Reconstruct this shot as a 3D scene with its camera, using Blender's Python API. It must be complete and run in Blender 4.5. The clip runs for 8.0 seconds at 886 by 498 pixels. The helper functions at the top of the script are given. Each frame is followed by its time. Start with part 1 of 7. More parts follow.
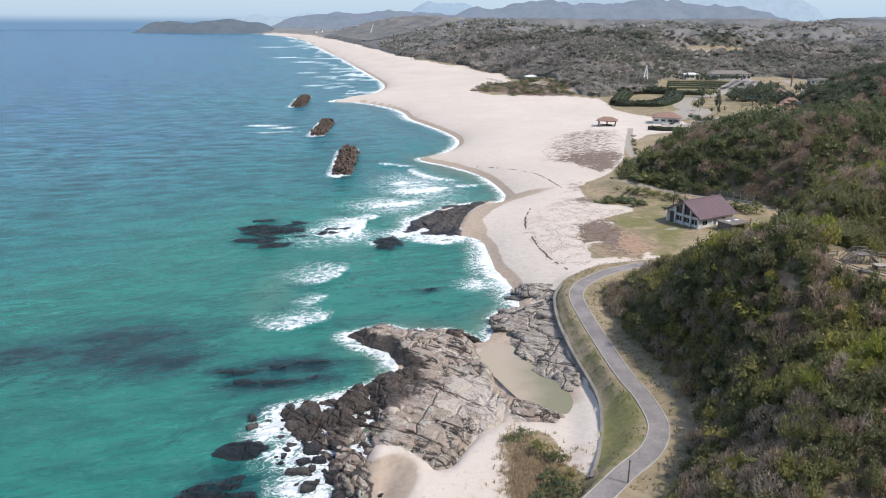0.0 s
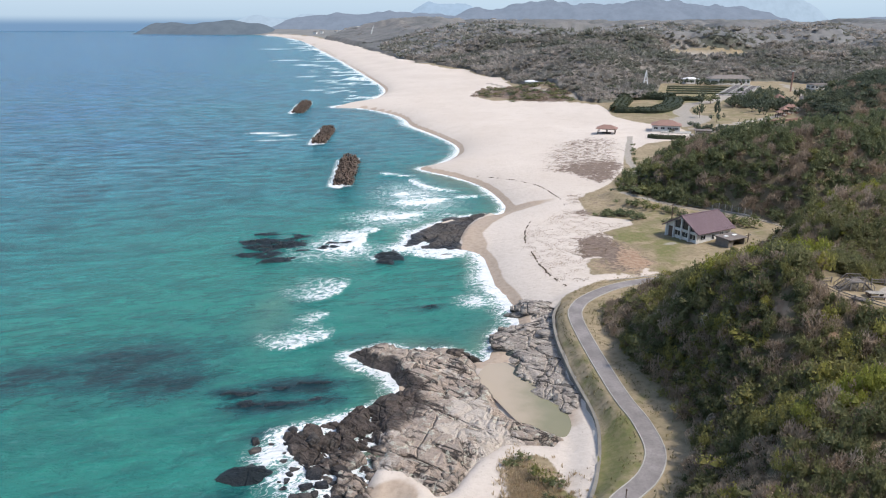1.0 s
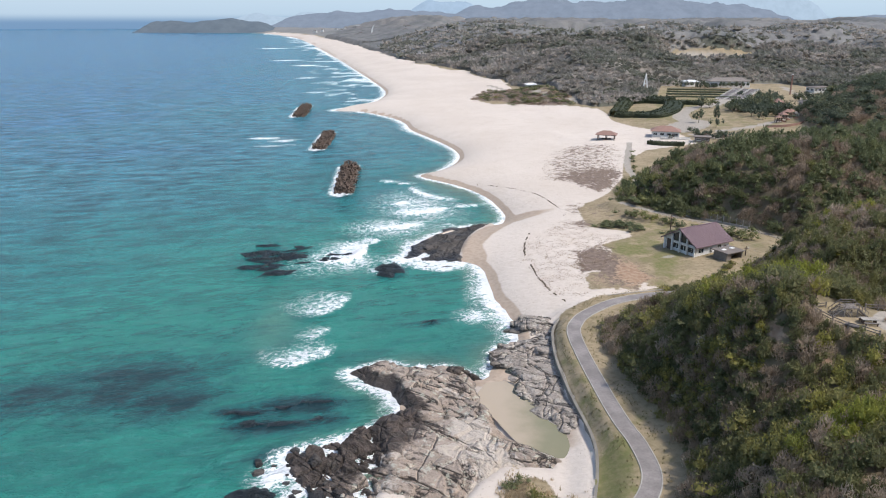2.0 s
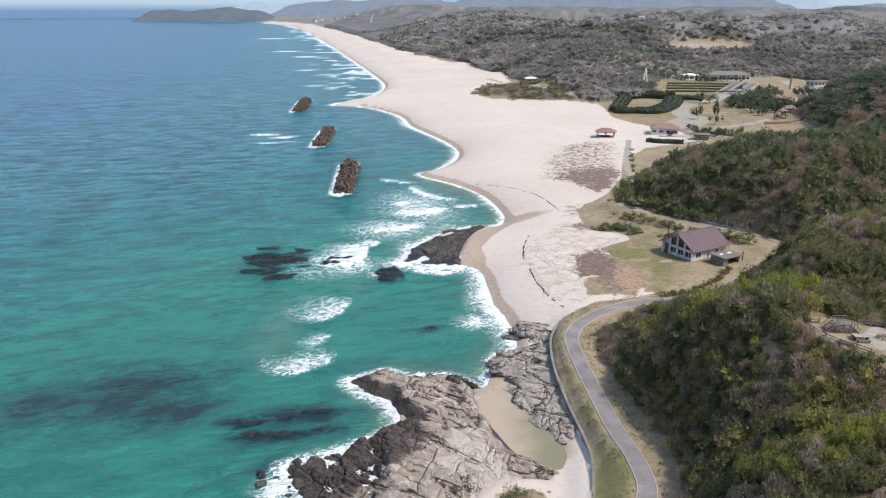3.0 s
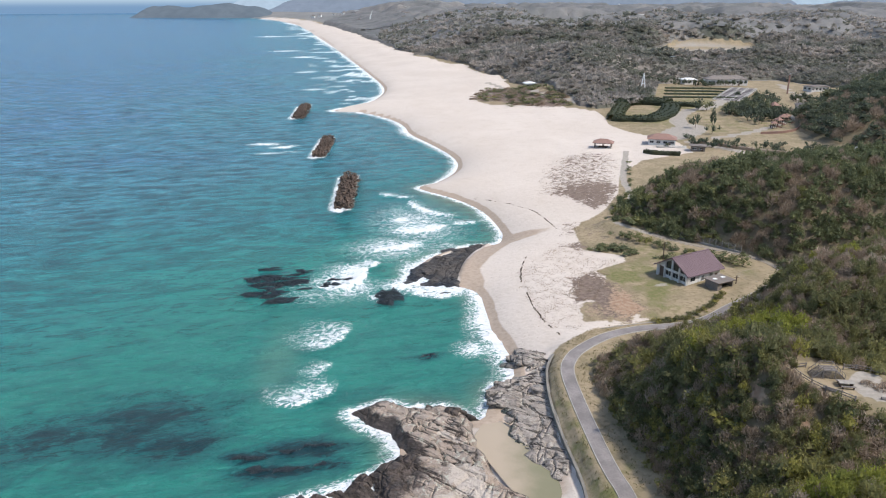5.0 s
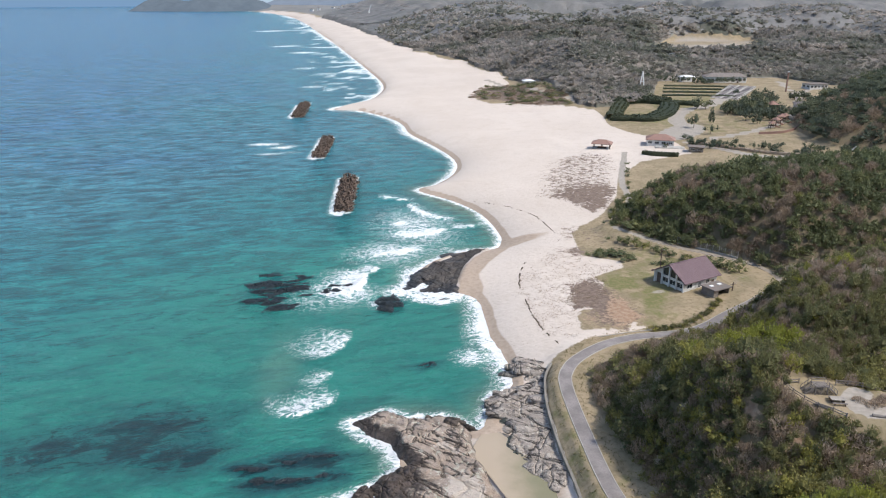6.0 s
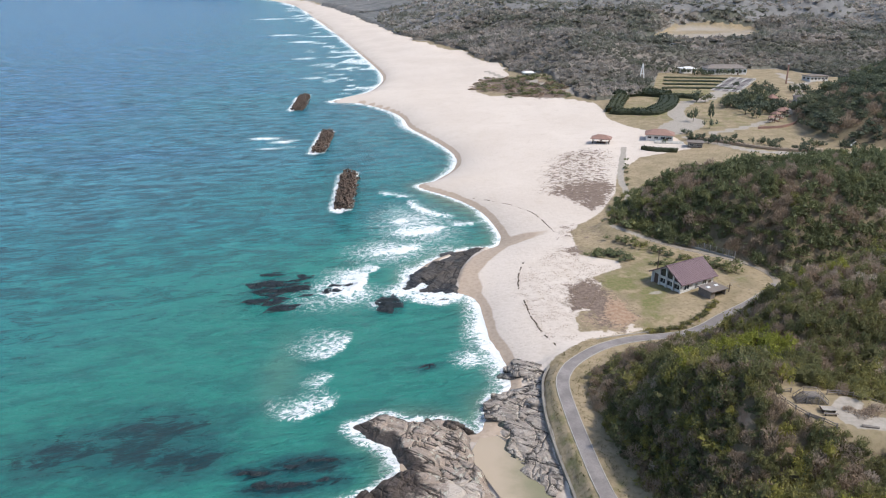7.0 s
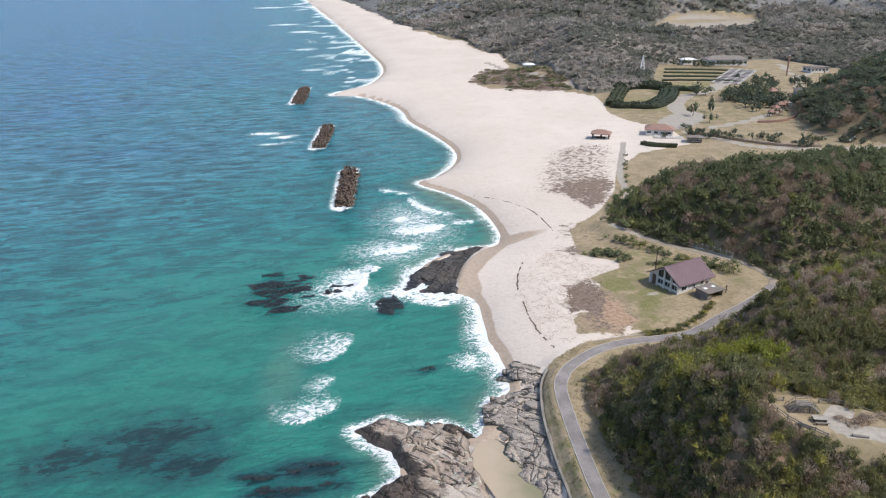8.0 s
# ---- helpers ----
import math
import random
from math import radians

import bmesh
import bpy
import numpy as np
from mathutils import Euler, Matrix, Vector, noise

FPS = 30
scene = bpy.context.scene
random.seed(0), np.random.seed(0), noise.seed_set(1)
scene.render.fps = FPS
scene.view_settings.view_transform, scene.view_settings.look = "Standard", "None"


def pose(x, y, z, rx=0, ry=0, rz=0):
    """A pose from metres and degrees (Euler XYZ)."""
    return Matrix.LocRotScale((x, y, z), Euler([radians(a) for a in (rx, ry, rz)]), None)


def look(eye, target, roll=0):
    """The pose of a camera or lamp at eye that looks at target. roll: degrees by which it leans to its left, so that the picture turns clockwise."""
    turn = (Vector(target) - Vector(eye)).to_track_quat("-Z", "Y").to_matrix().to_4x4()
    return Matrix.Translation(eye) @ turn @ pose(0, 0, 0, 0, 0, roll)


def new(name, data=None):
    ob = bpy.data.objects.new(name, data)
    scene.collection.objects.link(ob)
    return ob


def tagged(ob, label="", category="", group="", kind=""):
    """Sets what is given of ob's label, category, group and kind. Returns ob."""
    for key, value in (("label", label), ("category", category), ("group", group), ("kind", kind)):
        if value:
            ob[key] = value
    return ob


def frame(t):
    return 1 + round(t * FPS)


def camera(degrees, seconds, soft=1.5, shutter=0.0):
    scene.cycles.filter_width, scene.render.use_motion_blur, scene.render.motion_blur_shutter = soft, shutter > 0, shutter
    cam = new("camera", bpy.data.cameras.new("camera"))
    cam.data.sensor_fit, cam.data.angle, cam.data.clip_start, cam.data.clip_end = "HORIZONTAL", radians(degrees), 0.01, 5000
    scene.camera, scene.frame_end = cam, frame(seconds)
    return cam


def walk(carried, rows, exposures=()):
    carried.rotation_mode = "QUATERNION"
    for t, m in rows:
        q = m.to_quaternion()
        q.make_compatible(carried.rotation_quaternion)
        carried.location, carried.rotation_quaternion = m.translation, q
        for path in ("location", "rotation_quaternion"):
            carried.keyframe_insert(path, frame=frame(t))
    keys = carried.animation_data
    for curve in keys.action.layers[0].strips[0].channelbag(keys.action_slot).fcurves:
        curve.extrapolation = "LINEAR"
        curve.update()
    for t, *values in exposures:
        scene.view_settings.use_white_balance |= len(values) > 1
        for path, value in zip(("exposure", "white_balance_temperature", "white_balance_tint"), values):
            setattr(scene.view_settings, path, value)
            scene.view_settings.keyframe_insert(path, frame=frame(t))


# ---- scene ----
# The camera: a drone that climbs almost straight up and tips its lens down.
cam = camera(63.06, 8.0, soft=1.1)
ROWS = [  # seconds, x, y, z, yaw, pitch, lean to the right
    (0.0, 0.00, 0.00, 60.00, 0.00, -17.52, -0.31),
    (0.5, 0.04, -0.18, 62.18, 0.03, -17.55, -0.26),
    (1.0, 0.10, -0.34, 64.47, 0.06, -17.54, -0.21),
    (1.5, 0.13, -0.44, 66.80, 0.09, -17.56, -0.17),
    (3.0, 0.25, -0.73, 73.77, 0.08, -18.63, -0.14),
    (3.5, 0.33, -0.75, 76.08, 0.07, -19.01, -0.10),
    (4.0, 0.40, -0.84, 78.38, 0.05, -19.04, -0.06),
    (4.5, 0.44, -1.00, 80.69, 0.05, -19.04, -0.06),
    (6.0, 0.53, -1.48, 87.57, -0.01, -19.67, 0.04),
    (6.5, 0.63, -1.65, 89.82, 0.00, -20.21, 0.02),
    (7.0, 0.78, -1.81, 92.10, 0.01, -20.69, 0.07),
    (7.5, 0.98, -1.95, 94.45, 0.06, -21.21, 0.16),
    (8.0, 1.20, -2.14, 96.83, 0.11, -21.70, 0.27),
]
walk(cam, [(t, pose(x, y, z, 90 + pitch, 0, yaw) @ pose(0, 0, 0, 0, 0, -lean)) for t, x, y, z, yaw, pitch, lean in ROWS])

# ---- light: a hazy spring sun from the right and slightly behind, with a pale sky ----
SUN_AWAY = Vector((0.92, -0.39, 0.0)).normalized()
ELEVATION = radians(53)
world = bpy.data.worlds.new("hazy_sky")
scene.world = world
world.use_nodes = True
wn = world.node_tree
sky = wn.nodes.new("ShaderNodeTexSky")
sky.sky_type = "NISHITA"
sky.sun_disc = False
sky.sun_elevation = ELEVATION
sky.sun_rotation = math.atan2(SUN_AWAY.x, SUN_AWAY.y)
sky.air_density, sky.dust_density, sky.ozone_density = 1.0, 2.0, 2.0
back = wn.nodes["Background"]
back.inputs["Strength"].default_value = 0.15
wn.links.new(sky.outputs["Color"], back.inputs["Color"])
sun = new("sun", bpy.data.lights.new("sun", "SUN"))
sun.data.energy, sun.data.angle, sun.data.color = 2.6, radians(1.5), (1.0, 0.95, 0.88)
sun.matrix_world = look(SUN_AWAY * 500 * math.cos(ELEVATION) + Vector((0, 0, 500 * math.sin(ELEVATION))), (0, 0, 0))
scene.view_settings.exposure = 0.5


# ---- materials ----
class Paint:
    """A node material under construction; every method returns an output socket."""

    def __init__(self, name, roughness=0.9, specular=0.3, metallic=0.0):
        self.m = bpy.data.materials.new(name)
        self.m.use_nodes = True
        self.t = self.m.node_tree
        self.b = self.t.nodes["Principled BSDF"]
        self.b.inputs["Roughness"].default_value = roughness
        self.b.inputs["Specular IOR Level"].default_value = specular
        self.b.inputs["Metallic"].default_value = metallic
        self.place = self.t.nodes.new("ShaderNodeNewGeometry").outputs["Position"]

    def put(self, socket, value):
        if isinstance(value, bpy.types.NodeSocket):
            self.t.links.new(value, socket)
        elif isinstance(value, tuple) and len(value) == 3 and socket.type == "RGBA":
            socket.default_value = (*value, 1)
        else:
            socket.default_value = value

    def math(self, kind, a, b=0.0, clamp=False):
        n = self.t.nodes.new("ShaderNodeMath")
        n.operation, n.use_clamp = kind, clamp
        self.put(n.inputs[0], a), self.put(n.inputs[1], b)
        return n.outputs[0]

    def span(self, v, lo, hi, a=0.0, b=1.0):
        n = self.t.nodes.new("ShaderNodeMapRange")
        n.interpolation_type = "SMOOTHSTEP"
        for i, s in enumerate((v, lo, hi, a, b)):
            self.put(n.inputs[i], s)
        return n.outputs[0]

    def mix(self, f, a, b, kind="MIX"):
        n = self.t.nodes.new("ShaderNodeMix")
        n.data_type, n.blend_type = "RGBA", kind
        self.put(n.inputs[0], f), self.put(n.inputs[6], a), self.put(n.inputs[7], b)
        return n.outputs[2]

    def at(self, scale=(1, 1, 1), turn=0.0, where=None):
        """Coordinates turned first and scaled after, so that a pattern can be drawn out along a direction."""
        r = self.t.nodes.new("ShaderNodeMapping")
        r.inputs["Rotation"].default_value = (0, 0, radians(-turn))
        self.put(r.inputs["Vector"], where or self.place)
        n = self.t.nodes.new("ShaderNodeMapping")
        n.inputs["Scale"].default_value = scale
        self.put(n.inputs["Vector"], r.outputs[0])
        return n.outputs[0]

    def noise(self, scale, detail=4.0, rough=0.55, where=None, bend=0.0):
        n = self.t.nodes.new("ShaderNodeTexNoise")
        self.put(n.inputs["Vector"], where or self.place)
        n.inputs["Scale"].default_value, n.inputs["Detail"].default_value = scale, detail
        n.inputs["Roughness"].default_value, n.inputs["Distortion"].default_value = rough, bend
        return n.outputs["Fac"]

    def cells(self, scale, feature="F1", where=None, out="Distance"):
        n = self.t.nodes.new("ShaderNodeTexVoronoi")
        n.feature = feature
        self.put(n.inputs["Vector"], where or self.place)
        n.inputs["Scale"].default_value = scale
        return n.outputs[out]

    def attr(self, name):
        n = self.t.nodes.new("ShaderNodeAttribute")
        n.attribute_name = name
        return n.outputs["Fac"]

    def chance(self):
        return self.t.nodes.new("ShaderNodeObjectInfo").outputs["Random"]

    def island(self):
        return self.t.nodes.new("ShaderNodeNewGeometry").outputs["Random Per Island"]

    def height(self):
        n = self.t.nodes.new("ShaderNodeSeparateXYZ")
        self.t.links.new(self.place, n.inputs[0])
        return n.outputs["Z"]

    def bump(self, v, strength=0.5, depth=0.1):
        n = self.t.nodes.new("ShaderNodeBump")
        n.inputs["Strength"].default_value, n.inputs["Distance"].default_value = strength, depth
        self.t.links.new(v, n.inputs["Height"])
        self.t.links.new(n.outputs[0], self.b.inputs["Normal"])

    def done(self, colour, roughness=None):
        self.put(self.b.inputs["Base Color"], colour)
        if roughness is not None:
            self.put(self.b.inputs["Roughness"], roughness)
        return self.m


def simple(name, a, b, scale=2.0, roughness=0.8, relief=0.02, metallic=0.0, specular=0.3):
    """A weathered surface that wanders between two colours, with fine grain."""
    p = Paint(name, roughness, specular, metallic)
    big, fine = p.noise(scale * 0.25, 5), p.noise(scale * 3, 4)
    c = p.mix(p.span(big, 0.3, 0.7), a, b)
    c = p.mix(p.span(fine, 0.35, 0.75, 0.0, 0.35), c, tuple(0.6 * v for v in a))
    p.bump(fine, 0.4, relief)
    return p.done(c)


def ground_material():
    p = Paint("ground_cover", 0.95, 0.15)
    big, mid, fine, grit = p.noise(0.02, 5), p.noise(0.14, 5), p.noise(0.9, 5), p.noise(5.0, 4)
    trod = p.cells(0.55, "F1", p.at((1, 1, 1)))
    sand = p.mix(p.span(big, 0.35, 0.65), (0.572, 0.503, 0.438), (0.535, 0.465, 0.40))
    sand = p.mix(p.span(mid, 0.5, 0.72, 0.0, 0.35), sand, (0.47, 0.395, 0.32))
    sand = p.mix(p.span(trod, 0.0, 0.5, 0.16, 0.0), sand, (0.36, 0.29, 0.22))
    sand = p.mix(p.span(grit, 0.6, 0.8, 0.0, 0.25), sand, (0.40, 0.33, 0.26))
    steps = p.math("MULTIPLY", p.span(p.noise(1.7, 5, 0.72), 0.54, 0.66, 0.0, 0.6), p.span(p.noise(0.05, 4, 0.6), 0.36, 0.56))
    sand = p.mix(steps, sand, (0.34, 0.275, 0.215))
    wet = p.mix(p.span(fine, 0.4, 0.7), (0.40, 0.318, 0.245), (0.335, 0.262, 0.20))
    c = p.mix(p.span(p.math("ADD", p.attr("wet"), p.math("MULTIPLY", p.math("SUBTRACT", mid, 0.5), 0.5)), 0.35, 0.62), sand, wet)
    straw = p.mix(p.span(mid, 0.35, 0.65), (0.318, 0.252, 0.165), (0.238, 0.194, 0.122))
    straw = p.mix(p.span(fine, 0.45, 0.75, 0, 0.6), straw, (0.12, 0.098, 0.05))
    lawn = p.mix(p.span(fine, 0.35, 0.7), (0.15, 0.15, 0.062), (0.205, 0.18, 0.09))
    green = p.span(p.math("ADD", p.attr("green"), p.math("MULTIPLY", p.math("SUBTRACT", p.noise(0.22, 6, 0.68), 0.5), 2.6)), 0.3, 0.85)
    turf = p.mix(green, straw, lawn)
    c = p.mix(p.span(p.math("ADD", p.attr("grass"), p.math("MULTIPLY", p.math("SUBTRACT", fine, 0.5), 0.7)), 0.38, 0.62), c, turf)
    heath = p.mix(p.span(fine, 0.35, 0.7), (0.148, 0.110, 0.088), (0.225, 0.172, 0.138))
    tuft = p.math("ADD", p.attr("heath"), p.math("MULTIPLY", p.math("SUBTRACT", p.noise(0.42, 8, 0.78, None, 0.6), 0.5), 2.9))
    c = p.mix(p.span(tuft, 0.42, 0.58), c, heath)
    soil = p.mix(p.span(fine, 0.3, 0.7), (0.20, 0.152, 0.102), (0.145, 0.122, 0.075))
    soil = p.mix(p.span(big, 0.45, 0.7, 0.0, 0.6), soil, (0.155, 0.14, 0.085))
    # far woodland floor: winter grey, lightened further to stand for distance haze
    winter = p.mix(p.span(p.noise(0.012, 6, 0.65), 0.35, 0.65), (0.21, 0.205, 0.195), (0.17, 0.172, 0.162))
    winter = p.mix(p.span(p.noise(0.05, 6, 0.7), 0.5, 0.75, 0.0, 0.5), winter, (0.25, 0.235, 0.215))
    soil = p.mix(p.attr("winter"), soil, winter)
    c = p.mix(p.span(p.math("ADD", p.attr("wood"), p.math("MULTIPLY", p.math("SUBTRACT", fine, 0.5), 0.5)), 0.4, 0.6), c, soil)
    scar = p.mix(p.span(fine, 0.35, 0.7), (0.30, 0.195, 0.13), (0.37, 0.27, 0.19))
    c = p.mix(p.span(p.math("ADD", p.attr("scar"), p.math("SUBTRACT", fine, 0.5)), 0.45, 0.65), c, scar)
    gravel = p.mix(p.span(fine, 0.3, 0.7), (0.36, 0.325, 0.28), (0.28, 0.25, 0.21))
    c = p.mix(p.span(p.math("ADD", p.attr("gravel"), p.math("MULTIPLY", p.math("SUBTRACT", fine, 0.5), 0.5)), 0.4, 0.6), c, gravel)
    p.bump(p.math("ADD", fine, p.math("MULTIPLY", trod, 0.4)), 0.5, 0.25)
    return p.done(c, p.span(p.attr("wet"), 0.3, 0.9, 0.95, 0.7))


def sea_material():
    p = Paint("sea_water", 0.2, 0.2)
    roll = p.noise(0.085, 5, 0.6, p.at((0.4, 1.0, 1.0), 17), 0.8)
    ripple = p.noise(0.5, 6, 0.66, p.at((0.4, 1.0, 1.0), 13), 0.7)
    chop = p.noise(1.3, 4, 0.6, p.at((0.35, 1.0, 1.0), 9), 0.4)
    broad = p.noise(0.014, 5, 0.55, p.at((0.5, 1.0, 1.0), 20), 0.8)
    shallow = p.math("ADD", p.attr("shallow"), p.math("MULTIPLY", p.math("SUBTRACT", broad, 0.5), 0.35))
    c = p.mix(p.span(shallow, 0.0, 0.24), (0.042, 0.156, 0.296), (0.040, 0.200, 0.264))
    c = p.mix(p.span(shallow, 0.22, 0.55), c, (0.018, 0.192, 0.214))
    c = p.mix(p.span(shallow, 0.4, 0.95), c, (0.018, 0.206, 0.166))
    c = p.mix(p.span(p.math("ADD", p.attr("clear"), p.math("MULTIPLY", p.math("SUBTRACT", broad, 0.5), 0.5)), 0.2, 1.0), c, (0.20, 0.245, 0.17))
    # wave shade and highlights put into the water colour
    c = p.mix(p.math("MULTIPLY", p.span(roll, 0.44, 0.62, 0.0, 0.34), p.span(shallow, 0.2, 0.9, 1.5, 0.7)), c, p.mix(0.7, c, (0.004, 0.035, 0.055)))
    wave = p.noise(0.2, 5, 0.62, p.at((0.36, 1.0, 1.0), 15), 0.6)
    c = p.mix(p.math("MULTIPLY", p.span(wave, 0.47, 0.60, 0.0, 0.58), p.span(shallow, 0.25, 0.95, 1.5, 0.5)), c, p.mix(0.75, c, (0.004, 0.035, 0.058)))
    c = p.mix(p.math("MULTIPLY", p.span(wave, 0.47, 0.32, 0.0, 0.42), p.span(shallow, 0.25, 0.95, 1.4, 0.5)), c, p.mix(0.6, c, p.mix(p.span(shallow, 0.05, 0.45), (0.12, 0.27, 0.36), (0.05, 0.23, 0.22))))
    calm = p.span(shallow, 0.35, 0.95, 1.0, 0.3)
    c = p.mix(p.math("MULTIPLY", p.span(ripple, 0.47, 0.62, 0.0, 0.42), calm), c, p.mix(0.7, c, (0.004, 0.04, 0.06)))
    c = p.mix(p.span(p.math("ADD", ripple, p.math("MULTIPLY", p.math("SUBTRACT", chop, 0.5), 0.5)), 0.45, 0.32, 0.0, 0.36), c, p.mix(0.6, c, (0.07, 0.27, 0.26)))
    kelp = p.math("ADD", p.attr("reef"), p.math("MULTIPLY", p.math("SUBTRACT", p.noise(0.30, 7, 0.74, p.at((0.55, 1.0, 1.0), 24), 0.5), 0.5), 2.1))
    c = p.mix(p.span(kelp, 0.08, 1.1, 0.0, 0.64), c, (0.006, 0.046, 0.066))
    clump = p.math("ADD", p.attr("reef"), p.math("MULTIPLY", p.math("SUBTRACT", p.noise(0.26, 8, 0.7, p.at((0.5, 1.25, 1.0), 20), 0.7), 0.5), 3.4))
    c = p.mix(p.span(clump, 0.95, 1.5, 0.0, 0.85), c, (0.004, 0.022, 0.030))
    lace = p.noise(0.5, 9, 0.7, p.at((0.8, 1.1, 1.0), 12), 1.0)
    web = p.math("ABSOLUTE", p.math("SUBTRACT", p.noise(0.42, 6, 0.66, p.at((0.7, 1.15, 1.0), 20), 1.5), 0.5))
    fine_web = p.math("ABSOLUTE", p.math("SUBTRACT", p.noise(1.3, 4, 0.6, p.at((0.7, 1.15, 1.0), 35), 1.2), 0.5))
    reach = p.math("MULTIPLY", p.math("POWER", p.math("MAXIMUM", p.attr("foam"), 0.0), 1.8), p.span(lace, 0.34, 0.66, 0.08, 0.40))
    amount = p.math("SUBTRACT", p.math("SUBTRACT", reach, web), p.math("MULTIPLY", fine_web, 0.35))
    thick = p.math("MULTIPLY", p.span(amount, -0.035, 0.045), p.span(p.attr("foam"), 0.05, 0.22))
    milk = p.span(p.attr("foam"), 0.05, 0.8, 0.0, 0.6)
    c = p.mix(milk, c, (0.22, 0.42, 0.39))
    c = p.mix(thick, c, (0.84, 0.86, 0.86))
    p.bump(p.math("ADD", p.math("ADD", p.math("MULTIPLY", p.math("ADD", roll, wave), 0.9), p.math("MULTIPLY", ripple, 0.6)), p.math("MULTIPLY", chop, 0.38)), 1.0, 2.4)
    return p.done(c, p.span(thick, 0.1, 0.8, 0.22, 0.85))


def rock_material(name, dry, pale, dark, tide):
    """Bedded coastal rock: pale on top, cracked, black and wet towards the tide line."""
    p = Paint(name, 0.85, 0.35)
    bed = p.noise(0.55, 7, 0.65, p.at((0.22, 1.3, 1.6), -31), 0.5)
    big, fine = p.noise(0.16, 5), p.noise(2.4, 6, 0.65)
    c = p.mix(p.span(big, 0.38, 0.62), dry, pale)
    c = p.mix(p.span(bed, 0.52, 0.68, 0.0, 0.5), c, tuple(0.5 * v for v in dry))
    crack = p.math("ABSOLUTE", p.math("SUBTRACT", p.noise(0.17, 3, 0.5, p.at((0.22, 1.3, 1.0), -33), 0.2), 0.5))
    cross = p.math("ABSOLUTE", p.math("SUBTRACT", p.noise(0.13, 3, 0.5, p.at((1.2, 0.4, 1.0), -20), 0.2), 0.5))
    crack = p.math("MINIMUM", crack, p.math("ADD", cross, 0.004))
    c = p.mix(p.span(p.chance(), 0.1, 0.9, 0.0, 0.22), c, tuple(0.5 * v for v in dry))
    # crevice shade put into the colour along the cracks
    c = p.mix(p.span(crack, 0.003, 0.018, 0.95, 0.0), c, (0.026, 0.022, 0.020))
    pit = p.noise(0.8, 7, 0.72, p.at((0.5, 1.2, 1.2), -31))
    c = p.mix(p.span(pit, 0.56, 0.68, 0.0, 0.5), c, tuple(0.38 * v for v in dry))
    c = p.mix(p.span(fine, 0.52, 0.74, 0.0, 0.45), c, tuple(0.55 * v for v in dry))
    chips = p.span(p.noise(0.62, 7, 0.72), 0.54, 0.60, 0.0, 0.6)
    c = p.mix(chips, c, tuple(min(0.6, 1.6 * v) for v in dry))
    hole = p.span(p.noise(0.6, 7, 0.72, p.at((0.45, 1.5, 1.0), -31)), 0.555, 0.60, 0.0, 0.85)
    c = p.mix(hole, c, tuple(0.18 * v for v in dry))
    wet = p.math("ADD", p.height(), p.math("MULTIPLY", p.math("SUBTRACT", big, 0.5), 3.2))
    c = p.mix(p.span(p.math("ADD", wet, p.math("MULTIPLY", fine, 0.6)), tide - 0.7, tide + 0.7, 0.92, 0.0), c, dark)
    wash = p.math("ADD", p.attr("wash"), p.math("MULTIPLY", p.math("SUBTRACT", p.noise(0.35, 6, 0.65), 0.5), 1.4))
    c = p.mix(p.span(wash, 0.4, 0.75, 0.0, 0.93), c, p.mix(p.span(p.noise(0.7, 6, 0.7), 0.42, 0.6), dark, tuple(2.1 * v for v in dark)))
    drift = p.math("ADD", p.attr("drift"), p.math("MULTIPLY", p.math("SUBTRACT", p.noise(0.5, 6, 0.65), 0.5), 1.6))
    c = p.mix(p.span(drift, 0.55, 0.72), c, (0.54, 0.472, 0.405))
    p.bump(p.math("ADD", p.math("ADD", bed, fine), p.math("MULTIPLY", p.span(crack, 0.0, 0.04), 0.8)), 1.0, 0.6)
    return p.done(c, p.span(wet, tide - 0.5, tide + 0.9, 0.42, 0.9))


def leaf_material(name, tones, twig=(0.09, 0.07, 0.05), relief=0.0):
    """Foliage that varies from tree to tree and from leaf to leaf."""
    p = Paint(name, 0.6, 0.25)
    who = p.attr("tint") if relief else p.math("FRACT", p.math("ADD", p.chance(), p.attr("tint")))
    one = p.mix(p.span(who, 0.0, 0.45), tones[0], tones[1])
    one = p.mix(p.span(who, 0.55, 0.85), one, tones[2])
    one = p.mix(p.span(who, 0.9, 0.97), one, tones[3])
    c = p.mix(p.span(p.island(), 0.2, 1.0, 0.0, 0.32), one, tuple(1.5 * v for v in tones[1]))
    c = p.mix(p.span(p.noise(1.3, 4), 0.5, 0.75, 0.0, 0.4), c, twig)
    if relief:
        rough = p.noise(0.45, 6, 0.75)
        c = p.mix(p.span(rough, 0.48, 0.68, 0.0, 0.6), c, twig)
        broad = p.noise(0.11, 6, 0.72)
        c = p.mix(p.span(broad, 0.48, 0.62, 0.0, 0.55), c, twig)
        c = p.mix(p.span(broad, 0.46, 0.36, 0.0, 0.35), c, tones[3])
        p.bump(rough, 1.0, relief)
    p.put(p.b.inputs["Base Color"], c)
    glow = p.t.nodes.new("ShaderNodeBsdfTranslucent")
    p.put(glow.inputs["Color"], c)
    both = p.t.nodes.new("ShaderNodeMixShader")
    both.inputs[0].default_value = 0.52
    p.t.links.new(p.b.outputs[0], both.inputs[1]), p.t.links.new(glow.outputs[0], both.inputs[2])
    p.t.links.new(both.outputs[0], p.t.nodes["Material Output"].inputs["Surface"])
    return p.m


